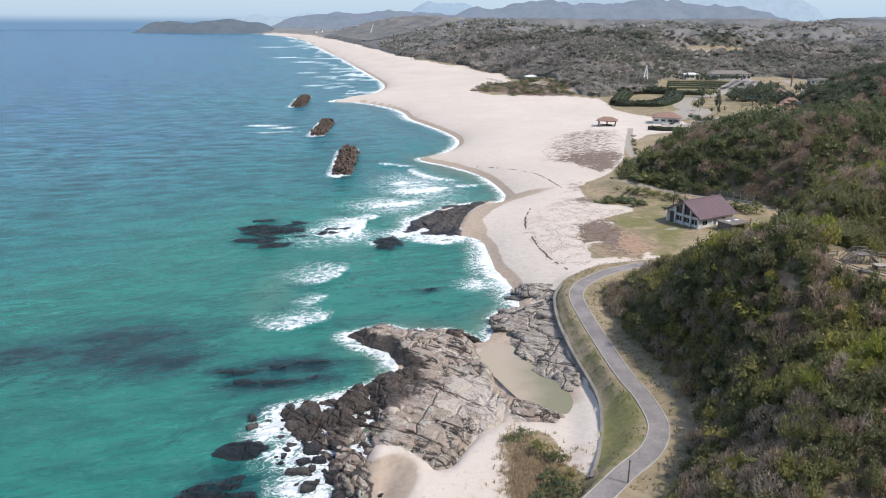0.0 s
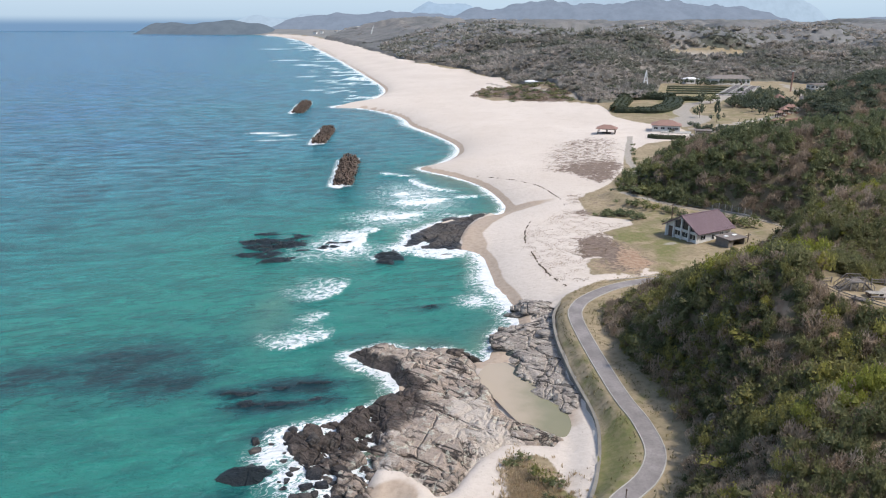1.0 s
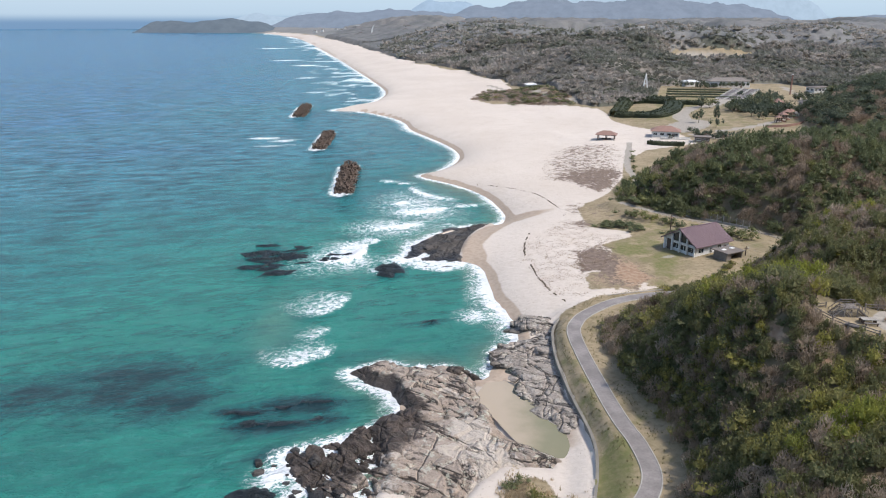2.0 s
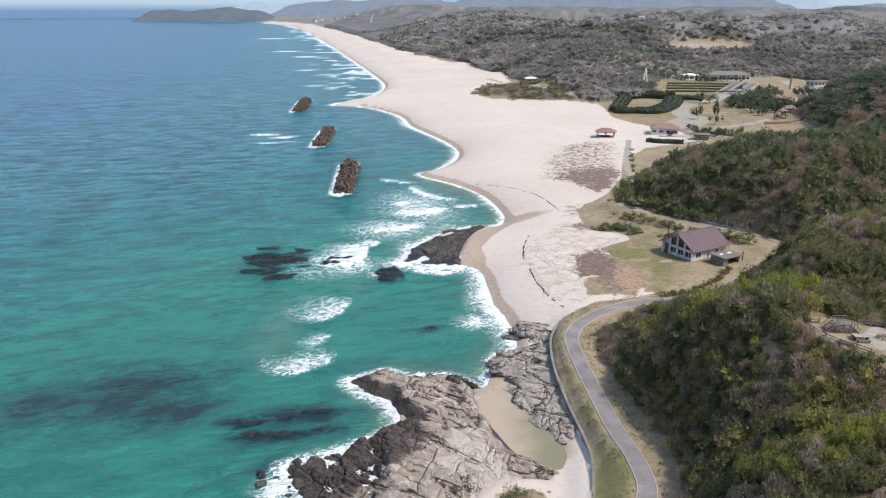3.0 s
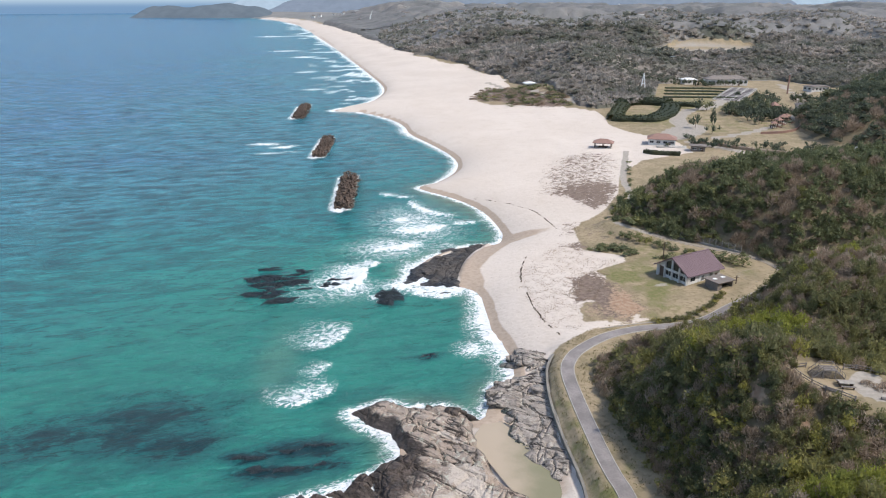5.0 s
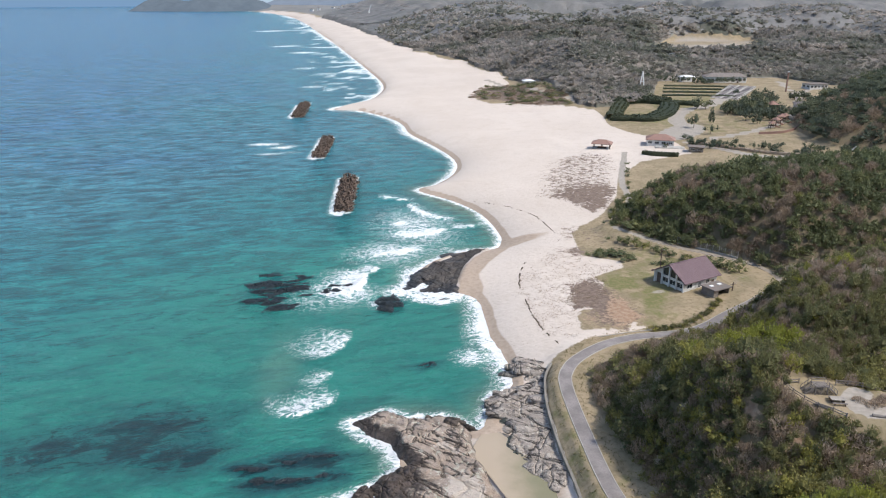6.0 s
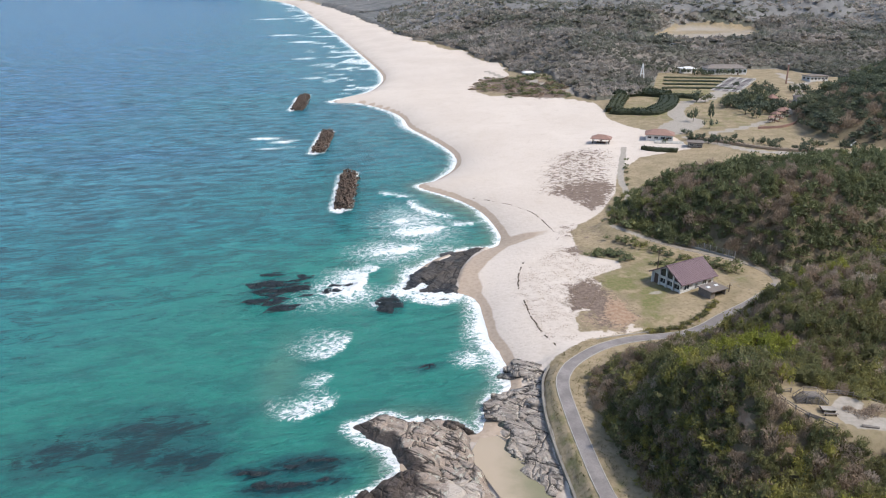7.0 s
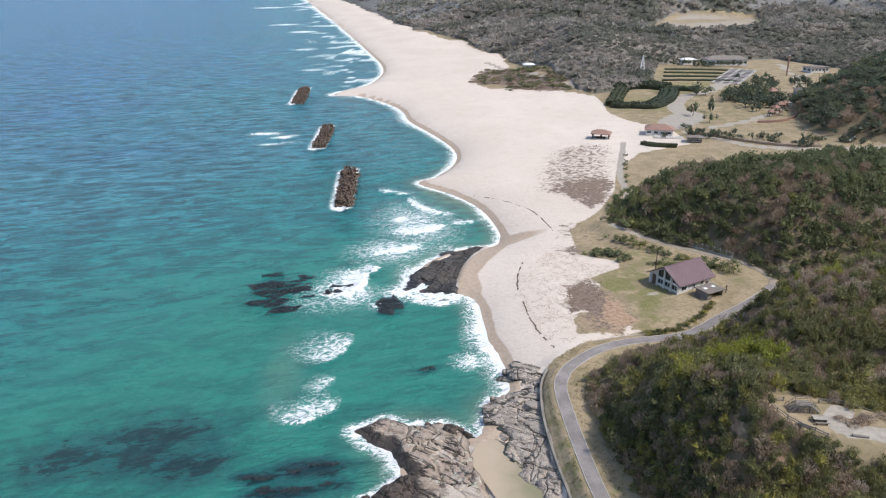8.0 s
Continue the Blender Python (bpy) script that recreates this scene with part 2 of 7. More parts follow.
GROUND, SEA = ground_material(), sea_material()
PLATFORM = rock_material("platform_rock", (0.48, 0.385, 0.31), (0.38, 0.315, 0.262), (0.043, 0.034, 0.030), 0.45)
LEDGE = rock_material("ledge_rock", (0.40, 0.345, 0.295), (0.46, 0.40, 0.345), (0.030, 0.039, 0.035), 0.7)
REEF = rock_material("weedy_reef", (0.024, 0.032, 0.032), (0.036, 0.042, 0.040), (0.012, 0.018, 0.021), 1.5)
WET_ROCK = rock_material("wet_rock", (0.085, 0.066, 0.053), (0.145, 0.118, 0.098), (0.032, 0.026, 0.022), 0.7)
DARK_ROCK = rock_material("reef_rock", (0.07, 0.062, 0.056), (0.115, 0.101, 0.09), (0.020, 0.023, 0.028), 0.7)
EVERGREEN = leaf_material("evergreen_leaves", [(0.102, 0.115, 0.055), (0.178, 0.175, 0.078), (0.255, 0.235, 0.08), (0.34, 0.31, 0.08)], (0.21, 0.165, 0.112))
# darker greens of the hill woods, tinted bluish for distance haze
BLUE_LEAVES = leaf_material("hill_leaves", [(0.112, 0.135, 0.072), (0.152, 0.168, 0.082), (0.20, 0.205, 0.086), (0.25, 0.24, 0.08)], (0.175, 0.15, 0.115))
DEEP_LEAVES = leaf_material("deep_leaves", [(0.085, 0.108, 0.078), (0.108, 0.128, 0.086), (0.135, 0.15, 0.09), (0.17, 0.175, 0.09)], (0.13, 0.118, 0.10))
LUSH = leaf_material("lush_leaves", [(0.255, 0.27, 0.055), (0.30, 0.30, 0.06), (0.20, 0.215, 0.06), (0.35, 0.34, 0.07)], (0.12, 0.11, 0.06))
DRY_TWIGS = leaf_material("bare_twigs", [(0.285, 0.215, 0.155), (0.345, 0.270, 0.202), (0.42, 0.342, 0.265), (0.52, 0.45, 0.37)], (0.205, 0.150, 0.106))
# far woods: haze in the pale tones; darkest tone is evergreens plus hill shade
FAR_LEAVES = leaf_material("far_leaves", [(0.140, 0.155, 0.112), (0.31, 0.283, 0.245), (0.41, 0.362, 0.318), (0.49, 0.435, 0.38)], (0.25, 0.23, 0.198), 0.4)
# paler, greyer copy for the farthest woods, with haze in its colours
HAZY_LEAVES = leaf_material("hazy_far_wood", [(0.24, 0.25, 0.24), (0.33, 0.325, 0.315), (0.38, 0.36, 0.34), (0.43, 0.405, 0.38)], (0.29, 0.283, 0.27), 0.25)
BARK = simple("bark", (0.12, 0.09, 0.065), (0.16, 0.13, 0.10), 3.0, 0.95)
ASPHALT = simple("asphalt", (0.185, 0.165, 0.158), (0.275, 0.25, 0.238), 0.9, 0.9, 0.01)
DIRT = simple("lane_dirt", (0.30, 0.255, 0.205), (0.24, 0.205, 0.165), 1.0, 0.95, 0.03)
CONCRETE = simple("concrete", (0.42, 0.40, 0.36), (0.33, 0.31, 0.28), 1.2, 0.9, 0.02)
SEAWALL = simple("seawall_concrete", (0.25, 0.23, 0.20), (0.17, 0.155, 0.135), 1.0, 0.9, 0.03)
TETRAPOD = simple("tetrapod_concrete", (0.125, 0.088, 0.066), (0.058, 0.044, 0.036), 1.4, 0.9, 0.03)
ROOF = simple("roof_metal", (0.150, 0.100, 0.112), (0.170, 0.115, 0.125), 0.6, 0.55, 0.005)
WALL_WHITE = simple("white_render", (0.66, 0.65, 0.63), (0.58, 0.57, 0.55), 0.7, 0.85, 0.005)
TIMBER_DARK = simple("dark_timber", (0.095, 0.065, 0.05), (0.12, 0.085, 0.065), 2.0, 0.8, 0.01)
TIMBER_GREY = simple("weathered_timber", (0.17, 0.15, 0.135), (0.24, 0.21, 0.185), 3.0, 0.9, 0.01)
TIMBER_PALE = simple("pale_timber", (0.36, 0.325, 0.28), (0.30, 0.27, 0.235), 3.0, 0.9, 0.01)
TILE_RED = simple("red_roof_tiles", (0.29, 0.175, 0.14), (0.25, 0.155, 0.125), 1.4, 0.8, 0.02)
WHITE = simple("white_paint", (0.74, 0.74, 0.73), (0.66, 0.66, 0.65), 0.8, 0.6, 0.004)
GLASS = Paint("window_glass", 0.08, 0.6).done((0.025, 0.03, 0.035))
GREY_ROOF = simple("grey_flat_roof", (0.20, 0.17, 0.15), (0.15, 0.13, 0.115), 1.0, 0.9, 0.01)
HEDGE_LEAVES = leaf_material("clipped_hedge", [(0.062, 0.076, 0.046), (0.078, 0.09, 0.052), (0.095, 0.105, 0.06), (0.11, 0.118, 0.066)], (0.08, 0.078, 0.058))


# ---- the lie of the land ----
def lattice(x, y, seed=0):
    """Smooth random values between 0 and 1 on the plane."""
    ix, iy = np.floor(x), np.floor(y)
    fx, fy = x - ix, y - iy
    fx, fy = fx * fx * (3 - 2 * fx), fy * fy * (3 - 2 * fy)
    ix, iy = ix.astype(np.int64), iy.astype(np.int64)

    def corner(a, b):
        h = (a * 374761393 + b * 668265263 + seed * 974634777) & 0x7FFFFFFF
        h = ((h ^ (h >> 13)) * 1274126177) & 0x7FFFFFFF
        return ((h ^ (h >> 16)) & 0xFFFFFF) / float(0xFFFFFF)

    low = corner(ix, iy) * (1 - fx) + corner(ix + 1, iy) * fx
    high = corner(ix, iy + 1) * (1 - fx) + corner(ix + 1, iy + 1) * fx
    return low * (1 - fy) + high * fy


def fbm(x, y, octaves=4, seed=0, gain=0.5):
    total, weight, amp = 0.0, 0.0, 1.0
    for k in range(octaves):
        total = total + amp * lattice(x * 2 ** k + 17.3 * k, y * 2 ** k - 9.1 * k, seed + k)
        weight, amp = weight + amp, amp * gain
    return total / weight


def plates(u, v, seed):
    """Broken plates on the plane: a random value for each, the distance to the nearest crack, and the place within the plate."""
    iu, iv = np.floor(u), np.floor(v)
    first, second = np.full(u.shape, 9.0), np.full(u.shape, 9.0)
    value, ou, ov = np.zeros(u.shape), np.zeros(u.shape), np.zeros(u.shape)
    for a in (-1, 0, 1):
        for b in (-1, 0, 1):
            du = u - (iu + a + lattice(iu + a, iv + b, seed))
            dv = v - (iv + b + lattice(iu + a, iv + b, seed + 1))
            d = np.hypot(du, dv)
            near = d < first
            second = np.where(near, first, np.minimum(second, d))
            value = np.where(near, lattice(iu + a, iv + b, seed + 2), value)
            ou, ov, first = np.where(near, du, ou), np.where(near, dv, ov), np.where(near, d, first)
    return value, second - first, ou, ov


def ease(v, lo, hi):
    u = np.clip((v - lo) / (hi - lo), 0, 1)
    return u * u * (3 - 2 * u)


def bell(x, y, cx, cy, sx, sy=None, turn=0.0):
    c, s = math.cos(radians(turn)), math.sin(radians(turn))
    u, v = (x - cx) * c + (y - cy) * s, -(x - cx) * s + (y - cy) * c
    return np.exp(-0.5 * ((u / sx) ** 2 + (v / (sy or sx)) ** 2))


def rounded(points, steps=4):
    """A smooth line through the points."""
    p = np.array(points, float)
    q = np.vstack([2 * p[0] - p[1], p, 2 * p[-1] - p[-2]])
    out = []
    for i in range(1, len(q) - 2):
        for k in range(steps):
            t = k / steps
            out.append(0.5 * (2 * q[i] + (q[i + 1] - q[i - 1]) * t + (2 * q[i - 1] - 5 * q[i] + 4 * q[i + 1] - q[i + 2]) * t * t
                              + (3 * q[i] - q[i - 1] - 3 * q[i + 1] + q[i + 2]) * t ** 3))
    return np.array(out + [p[-1]])


def away(x, y, line):
    """Distance to a line, and how far along it (0 to 1) the nearest place lies."""
    best, along = np.full(x.shape, 1e9), np.zeros(x.shape)
    n = len(line) - 1
    for i in range(n):
        ax, ay = line[i][:2]
        dx, dy = line[i + 1][0] - ax, line[i + 1][1] - ay
        t = np.clip(((x - ax) * dx + (y - ay) * dy) / (dx * dx + dy * dy + 1e-9), 0, 1)
        d = np.hypot(x - ax - t * dx, y - ay - t * dy)
        near = d < best
        best, along = np.where(near, d, best), np.where(near, (i + t) / n, along)
    return best, along


def within(x, y, ring):
    """Signed distance to the edge of a closed outline, positive inside."""
    ring = [tuple(p[:2]) for p in ring]
    closed = ring + [ring[0]]
    d, _ = away(x, y, closed)
    inside = np.zeros(x.shape, bool)
    for (ax, ay), (bx, by) in zip(closed, closed[1:]):
        if ay != by:
            inside ^= ((ay > y) != (by > y)) & (x < (bx - ax) * (y - ay) / (by - ay) + ax)
    return np.where(inside, d, -d)


SHORE_NEAR = [(-30, -700), (-26, -200), (-9, 60), (-9.5, 78), (-13, 86), (-17, 93), (-21, 99), (-12, 105), (-7, 112), (-9, 123), (-13, 130), (-7, 133.5), (0, 133), (7, 129.5),
              (9.5, 131), (12, 141), (17, 148), (16.4, 162), (13.4, 174), (12.5, 188), (10.5, 199), (4, 204), (-5, 206), (-9, 214), (-5, 227), (5, 239),
              (18.5, 243), (22, 250), (22, 262), (16.4, 287), (5, 307), (-11, 325)]
SHORE_FAR = [(-3, 334), (7, 360), (7, 390), (-4, 425), (-21, 467), (-26, 496), (-38, 528), (-63, 562), (-86, 571), (-67, 604), (-57, 652), (-58, 726),
             (-82, 845), (-121, 1020), (-182, 1290), (-285, 1720), (-390, 2160), (-545, 2720), (-740, 3220), (-862, 3460), (-980, 3520), (-1210, 3760), (-1400, 3900),
             (-1440, 4020), (-1250, 4330), (-1200, 4990)]
SHORE = rounded(SHORE_NEAR + SHORE_FAR, 3)
LAND = [tuple(p) for p in SHORE] + [(4990, 4990), (4990, -700)]
SEAWALL_LINE = [(12, 66), (19.5, 81), (21.8, 87.3), (24.1, 96.3), (25, 105), (23.6, 119.5), (23, 133), (24, 145), (26.4, 152)]
ROAD_LINE = [(-4, 46), (6, 60), (13.5, 68), (19, 74.3), (23.6, 79.7), (28.3, 84.8), (31, 91), (31, 99), (30, 105), (29.1, 114), (28.1, 130), (28, 141), (29.6, 147),
             (33, 152.3), (40, 158.8), (48, 162.8), (56, 164.6), (63, 165.6), (69, 168), (76, 173), (86, 180), (96, 189), (99.5, 196), (98, 204), (93.5, 211), (84, 218.5), (75.5, 226), (68.5, 235), (62, 245)]
ROAD = rounded(ROAD_LINE, 5)
HILL_HEAD = [(21, 64), (30, 77.5), (35.2, 87.5), (37.5, 97), (36, 107), (34.5, 118), (33.5, 130), (33.8, 140), (36.5, 147), (43, 153), (55, 158.5), (67, 160.8), (78, 166.5),
             (90, 176), (106, 190), (140, 192), (190, 188), (260, 120), (260, 20), (15, 10), (8, 40)]
HILL_BACK = [(104, 201), (99, 210), (90, 219), (81, 228), (73, 239), (67, 250), (70, 262), (80, 282), (96, 297), (122, 306), (152, 296), (200, 288), (300, 280), (330, 205), (200, 196), (140, 198)]
HILL_SIDE = [(214, 445), (199, 400), (198, 365), (216, 342), (260, 336), (340, 330), (700, 350), (900, 800), (480, 700), (320, 570), (262, 500)]
SAND = [(-60, 40), (10, 66), (20, 84), (25, 100), (25, 150), (29, 156), (38, 163.5), (48, 166.2), (54, 168.8), (46, 171.5), (38, 173), (37.5, 184), (44, 201), (57, 208.5), (57, 214), (46, 221), (47, 246),
        (62, 266), (73, 290), (80, 318), (98, 348), (128, 362), (128, 392), (110, 424), (104, 446), (106, 500), (95, 520), (58, 548), (22, 566), (52, 625), (60, 700), (24, 877),
        (-40, 1050), (-110, 1330), (-205, 1740), (-310, 2150), (-465, 2700), (-640, 3150), (-800, 3420), (-2000, 3000), (-2000, 40)]
PARK = [(66, 262), (80, 284), (98, 299), (125, 308), (155, 298), (200, 291), (300, 284), (420, 310), (340, 328), (260, 334), (214, 340), (196, 366), (197, 402), (212, 448), (262, 505),
        (330, 590), (300, 668), (190, 640), (165, 560), (140, 520), (100, 505), (96, 446), (110, 420), (132, 390), (130, 360), (100, 346), (82, 318), (74, 290)]
YARD = [(40, 166), (60, 167.6), (70, 171), (85, 182), (97, 194), (97, 204), (88, 212), (75, 222), (65, 232), (52, 226), (58, 216), (44, 203), (38, 184)]
FIELD = [(80, 292), (84, 316), (106, 335), (127, 352), (150, 330), (160, 300), (130, 290), (96, 285)]
LOOKOUT = [(56, 103.6), (57.2, 98.5), (60.5, 94), (64.5, 91.2), (72, 90), (90, 86.5), (96, 92), (88, 97.5), (75, 100.5), (66, 103.6)]

# outlines of the rocks and breakwaters that the sea breaks on
PLATFORM_EDGE = [(-11.5, 79), (-15, 86), (-19, 92.5), (-24, 97.5), (-26.5, 102.5), (-18, 106.5), (-12.8, 110.5), (-6.0, 117), (-10, 123), (-16, 128), (-19.5, 132), (-12, 136), (-5, 133.4), (1, 134),
                 (6, 131), (7.5, 127), (8, 118.5), (12, 108.5), (19.5, 101), (18, 97.5), (10.5, 98.5), (6.5, 94), (4.5, 90), (2, 84.5), (-1, 83.5), (-3, 86.5), (-6, 89), (-9, 90), (-9.2, 86), (-9, 80), (-10, 76)]
LEDGE_EDGE = [(17.5, 158.5), (25, 158.5), (28, 154), (26.5, 146), (25.6, 134), (25.8, 122), (26, 111), (23, 107.5), (17, 114.5), (12.3, 122.5), (14.4, 128.5), (11.6, 132.8), (11.4, 141.8), (17, 145.5), (17.6, 150)]
SPIT_EDGE = [(-12, 209), (-9.5, 218), (-4.5, 227), (4, 238), (12, 242), (19, 241), (13, 232), (9.5, 222), (6.5, 207), (5, 199), (0, 196.5), (-7, 198.5)]
BREAKWATERS = [((-41.5, 290), (-45.5, 346), 3.2), ((-69, 395), (-71.5, 450), 3.1), ((-106.5, 531), (-112.5, 596), 3.6)]

# fields and a bare works yard in the woods inland
FAR_FIELDS = [(242, 900), (270, 990), (345, 1130), (470, 1130), (420, 960), (372, 872), (300, 836), (234, 836)]
FAR_YARD = [(158, 960), (182, 1010), (214, 980), (236, 912), (214, 850), (186, 880)]
# rough sand with tufts, heath, brown turf and scrub behind the beach
ROUGH_SAND = [(43.3, 232.4), (35.8, 227.2), (24.5, 210.3), (23.7, 193.3), (24.2, 182), (25.8, 168.6), (28.6, 161.9), (34.3, 165.4), (37.2, 178.4), (38, 193.2), (42, 201.3), (49.4, 203.4), (56.5, 207.7), (47.9, 214.7), (44, 224.5)]
HEATH_EDGE = [(38.2, 196.3), (45.6, 202.5), (48.4, 197.1), (43.4, 180.4), (36.2, 179)]
BROWN_TURF = [(48.5, 199.5), (52.5, 186.5), (55.6, 173.4), (48, 167), (36.4, 167.1), (36.5, 176.9), (43.3, 181.1)]
BROWN_BANK = [(50.8, 253.7), (57.9, 257.5), (59.5, 239.7), (70.1, 225.9), (60.7, 222.9), (52.9, 231.4), (47.6, 237)]
ROUGH_BANK = [(43.6, 254.7), (51.2, 252.7), (47.5, 238.5), (42, 239.7)]
HEATH_MOUND = [(39.4, 226.1), (46, 230.8), (50.9, 228.6), (45, 219.5)]
SCRUB_BAND = [(19, 577.8), (38.2, 640.8), (57.3, 633.2), (60.3, 588.3), (78.5, 570.4), (96.1, 564.3), (90.7, 530.5), (69.6, 533.6), (42.4, 560.3)]
DUNE_HEATH = [(45.5, 322), (50, 346), (60, 363), (77, 374), (87, 364), (82.6, 332.7), (75.2, 305.9), (71.4, 279.6), (59.9, 268.1), (51.6, 286.1), (41, 296)]
DUNE_CORE = [(49.3, 299.3), (63.2, 311.5), (76.2, 305.9), (70.8, 283.5), (60.2, 269.5), (52.5, 284.5)]

VERGE = [tuple(p) for p in SEAWALL_LINE] + [(29, 153), *[tuple(p) for p in ROAD[60:14:-1]]]


def wood_edge(y):
    """Where the inland wood begins behind the dunes and the scrub."""
    return np.interp(y, [470, 500, 526, 565, 612, 665, 729, 897, 1100], [90, 112, 101, 95, 84, 70, 54, 22, -40])


def terrain(x, y):
    """Height of the ground and its covers."""
    x, y = np.asarray(x, float), np.asarray(y, float)
    d = within(x, y, LAND)
    beach = (1 - 0.55 * bell(x, y, 9, 219, 9, 22, -12)) * 4.4 * (1 - np.exp(-np.maximum(d, 0) / 9.0)) + 0.042 * np.clip(d, 0, 210)
    z = np.where(d > 0, beach, np.maximum(d * 0.16, -7.0))
    sand = within(x, y, SAND) + 26 * (fbm(x / 30, y / 30, 3, 33) - 0.5) * ease(y, 430, 540)
    dunes = ease(sand, 2, 15) * ease(d, 25, 60)
    z = z + dunes * (1.6 * fbm(x / 26, y / 34, 3, 5) - 0.8 + 3.0 * ease(y, 500, 900) * fbm(x / 90, y / 90, 3, 9))
    # the low sandy shelf with its pool, below the sea wall
    wall, _ = away(x, y, SEAWALL_LINE)
    left = within(x, y, [*SEAWALL_LINE, (-80, 152), (-80, 60), (0, 60)])
    shelf = 0.35 + 1.0 * ease(wall, 5, 0.4) + 1.5 * ease(x, 6, -18) * ease(y, 112, 92) + 1.2 * ease(y, 108, 88) + 0.5 * ease(y, 126, 146)
    low = ease(left, -0.25, 0.2) * ease(y, 155, 148)
    z = np.where(d > 0, z * (1 - low) + np.minimum(z, shelf) * low, z)
    under = np.maximum(within(x, y, PLATFORM_EDGE), within(x, y, SPIT_EDGE) - 1)
    z = np.where(under > 0, z * (1 - ease(under, 0.5, 2.6)) + np.minimum(z, -0.9) * ease(under, 0.5, 2.6), z)
    # a band of even ground along the road
    road, along = away(x, y, ROAD)
    level = 4.9 + 2.9 * ease(along, 0.57, 0.76)
    bench = ease(road, 9.0, 2.6) * ease(left, 0.0, -0.8)
    z = z * (1 - bench) + level * bench
    # the grass slope between the sea wall and the road
    verge = within(x, y, VERGE)
    share = wall / (wall + np.maximum(road - 1.9, 0.01))
    foot = np.interp(y, [80, 90, 100, 110, 125, 152], [3.2, 2.6, 2.4, 2.5, 3.0, 3.6])
    z = np.where((verge > -0.4) & (left < 0.05), np.minimum(z, foot + (4.9 - foot) * ease(share, 0.0, 1.0)), z)
    # wooded hills
    e = within(x, y, HILL_HEAD)
    cap = 7.0 + 7 * bell(x, y, 58, 96, 17, 24) + 17 * bell(x, y, 112, 140, 30, 24) + 6 * bell(x, y, 50, 66, 18, 16) + 4 * bell(x, y, 92, 170, 12, 9)
    cap = cap + 7.5 * bell(x, y, 51, 107, 9, 7) - 4.0 * bell(x, y, 50, 87, 9, 5) + 2.5 * bell(x, y, 66, 98, 12, 9) + 5.1 * bell(x, y, 80, 128, 16, 11) + 6.4 * bell(x, y, 42, 119, 7, 6) - 6.5 * bell(x, y, 62, 143, 10, 8) + 7.0 * bell(x, y, 79, 153, 8, 9) + 2.5 * bell(x, y, 72, 135, 6, 7) - 2 * bell(x, y, 60, 84, 9, 8)
    rise = (1 - np.exp(-(np.maximum(e, 0) / (8.2 + 2.8 * ease(y, 114, 140))) ** 1.7)) * cap
    flat = ease(within(x, y, LOOKOUT), -2.0, 1.0)
    rise = rise + ease(e, 1, 8) * (fbm(x / 9, y / 9, 3, 2) - 0.5) * 3.5 * (1 - flat)
    z = z + np.where(e > 0, rise, 0)
    z = z * (1 - flat) + 26.5 * flat
    e2 = within(x, y, HILL_BACK)
    cap2 = 9 + 11 * bell(x, y, 122, 240, 55, 30) + 4 * bell(x, y, 150, 225, 40) - 4 * bell(x, y, 118, 260, 26, 10)
    z = z + np.where(e2 > 0, (1 - np.exp(-np.maximum(e2, 0) / 9.0)) * cap2 + ease(e2, 2, 14) * (fbm(x / 14, y / 14, 3, 3) - 0.5) * 5, 0)
    e3 = within(x, y, HILL_SIDE)
    z = z + np.where(e3 > 0, (1 - np.exp(-np.maximum(e3, 0) / 30.0)) * 24 + ease(e3, 4, 30) * (fbm(x / 40, y / 40, 4, 4) - 0.5) * 16, 0)
    # rolling country far inland, and the ridges behind it
    park = within(x, y, PARK)
    inland = ease(-sand / (1 + np.clip((y - 700) / 350, 0, 4)), 4, 70) * ease(-park, 0, 50) * ease(y, 430, 640) * (d > 0)
    z = z + inland * (2 + 13 * bell(x, y, 112, 725, 42, 60)  + 10 * bell(x, y, 60, 860, 40, 60) + (13 + 17 * ease(y, 900, 1250)) * ease(fbm(x / 130, y / 130, 4, 11), 0.3, 0.75) + 16 * ease(y, 800, 1600) * fbm(x / 330, y / 330, 4, 12) + 22 * ease(y, 1500, 2600) * fbm(x / 600, y / 600, 3, 13)) * (1 - 0.85 * ease(y, 2700, 3300))
    open_land = ease(within(x, y, FAR_FIELDS), -25, 10)
    z = z * (1 - open_land) + 17.0 * open_land
    open_land = ease(within(x, y, FAR_YARD), -18, 6)
    z = z * (1 - open_land) + 17.0 * open_land
    return z, d, sand, park, road, left, e, e2, e3


def ground_height(x, y):
    return float(terrain(np.array([x]), np.array([y]))[0][0])


def axis(lo, a, b, hi, step, growth):
    """Grid lines: even between a and b, wider and wider outside."""
    mid = np.arange(a, b + step / 2, step)
    out, s, v = [], step, mid[-1]
    while v < hi:
        s *= growth
        v += s
        out.append(min(v, hi))
    low, s, v = [], step, a
    while v > lo:
        s *= growth
        v -= s
        low.append(max(v, lo))
    return np.array(low[::-1] + list(mid) + out)


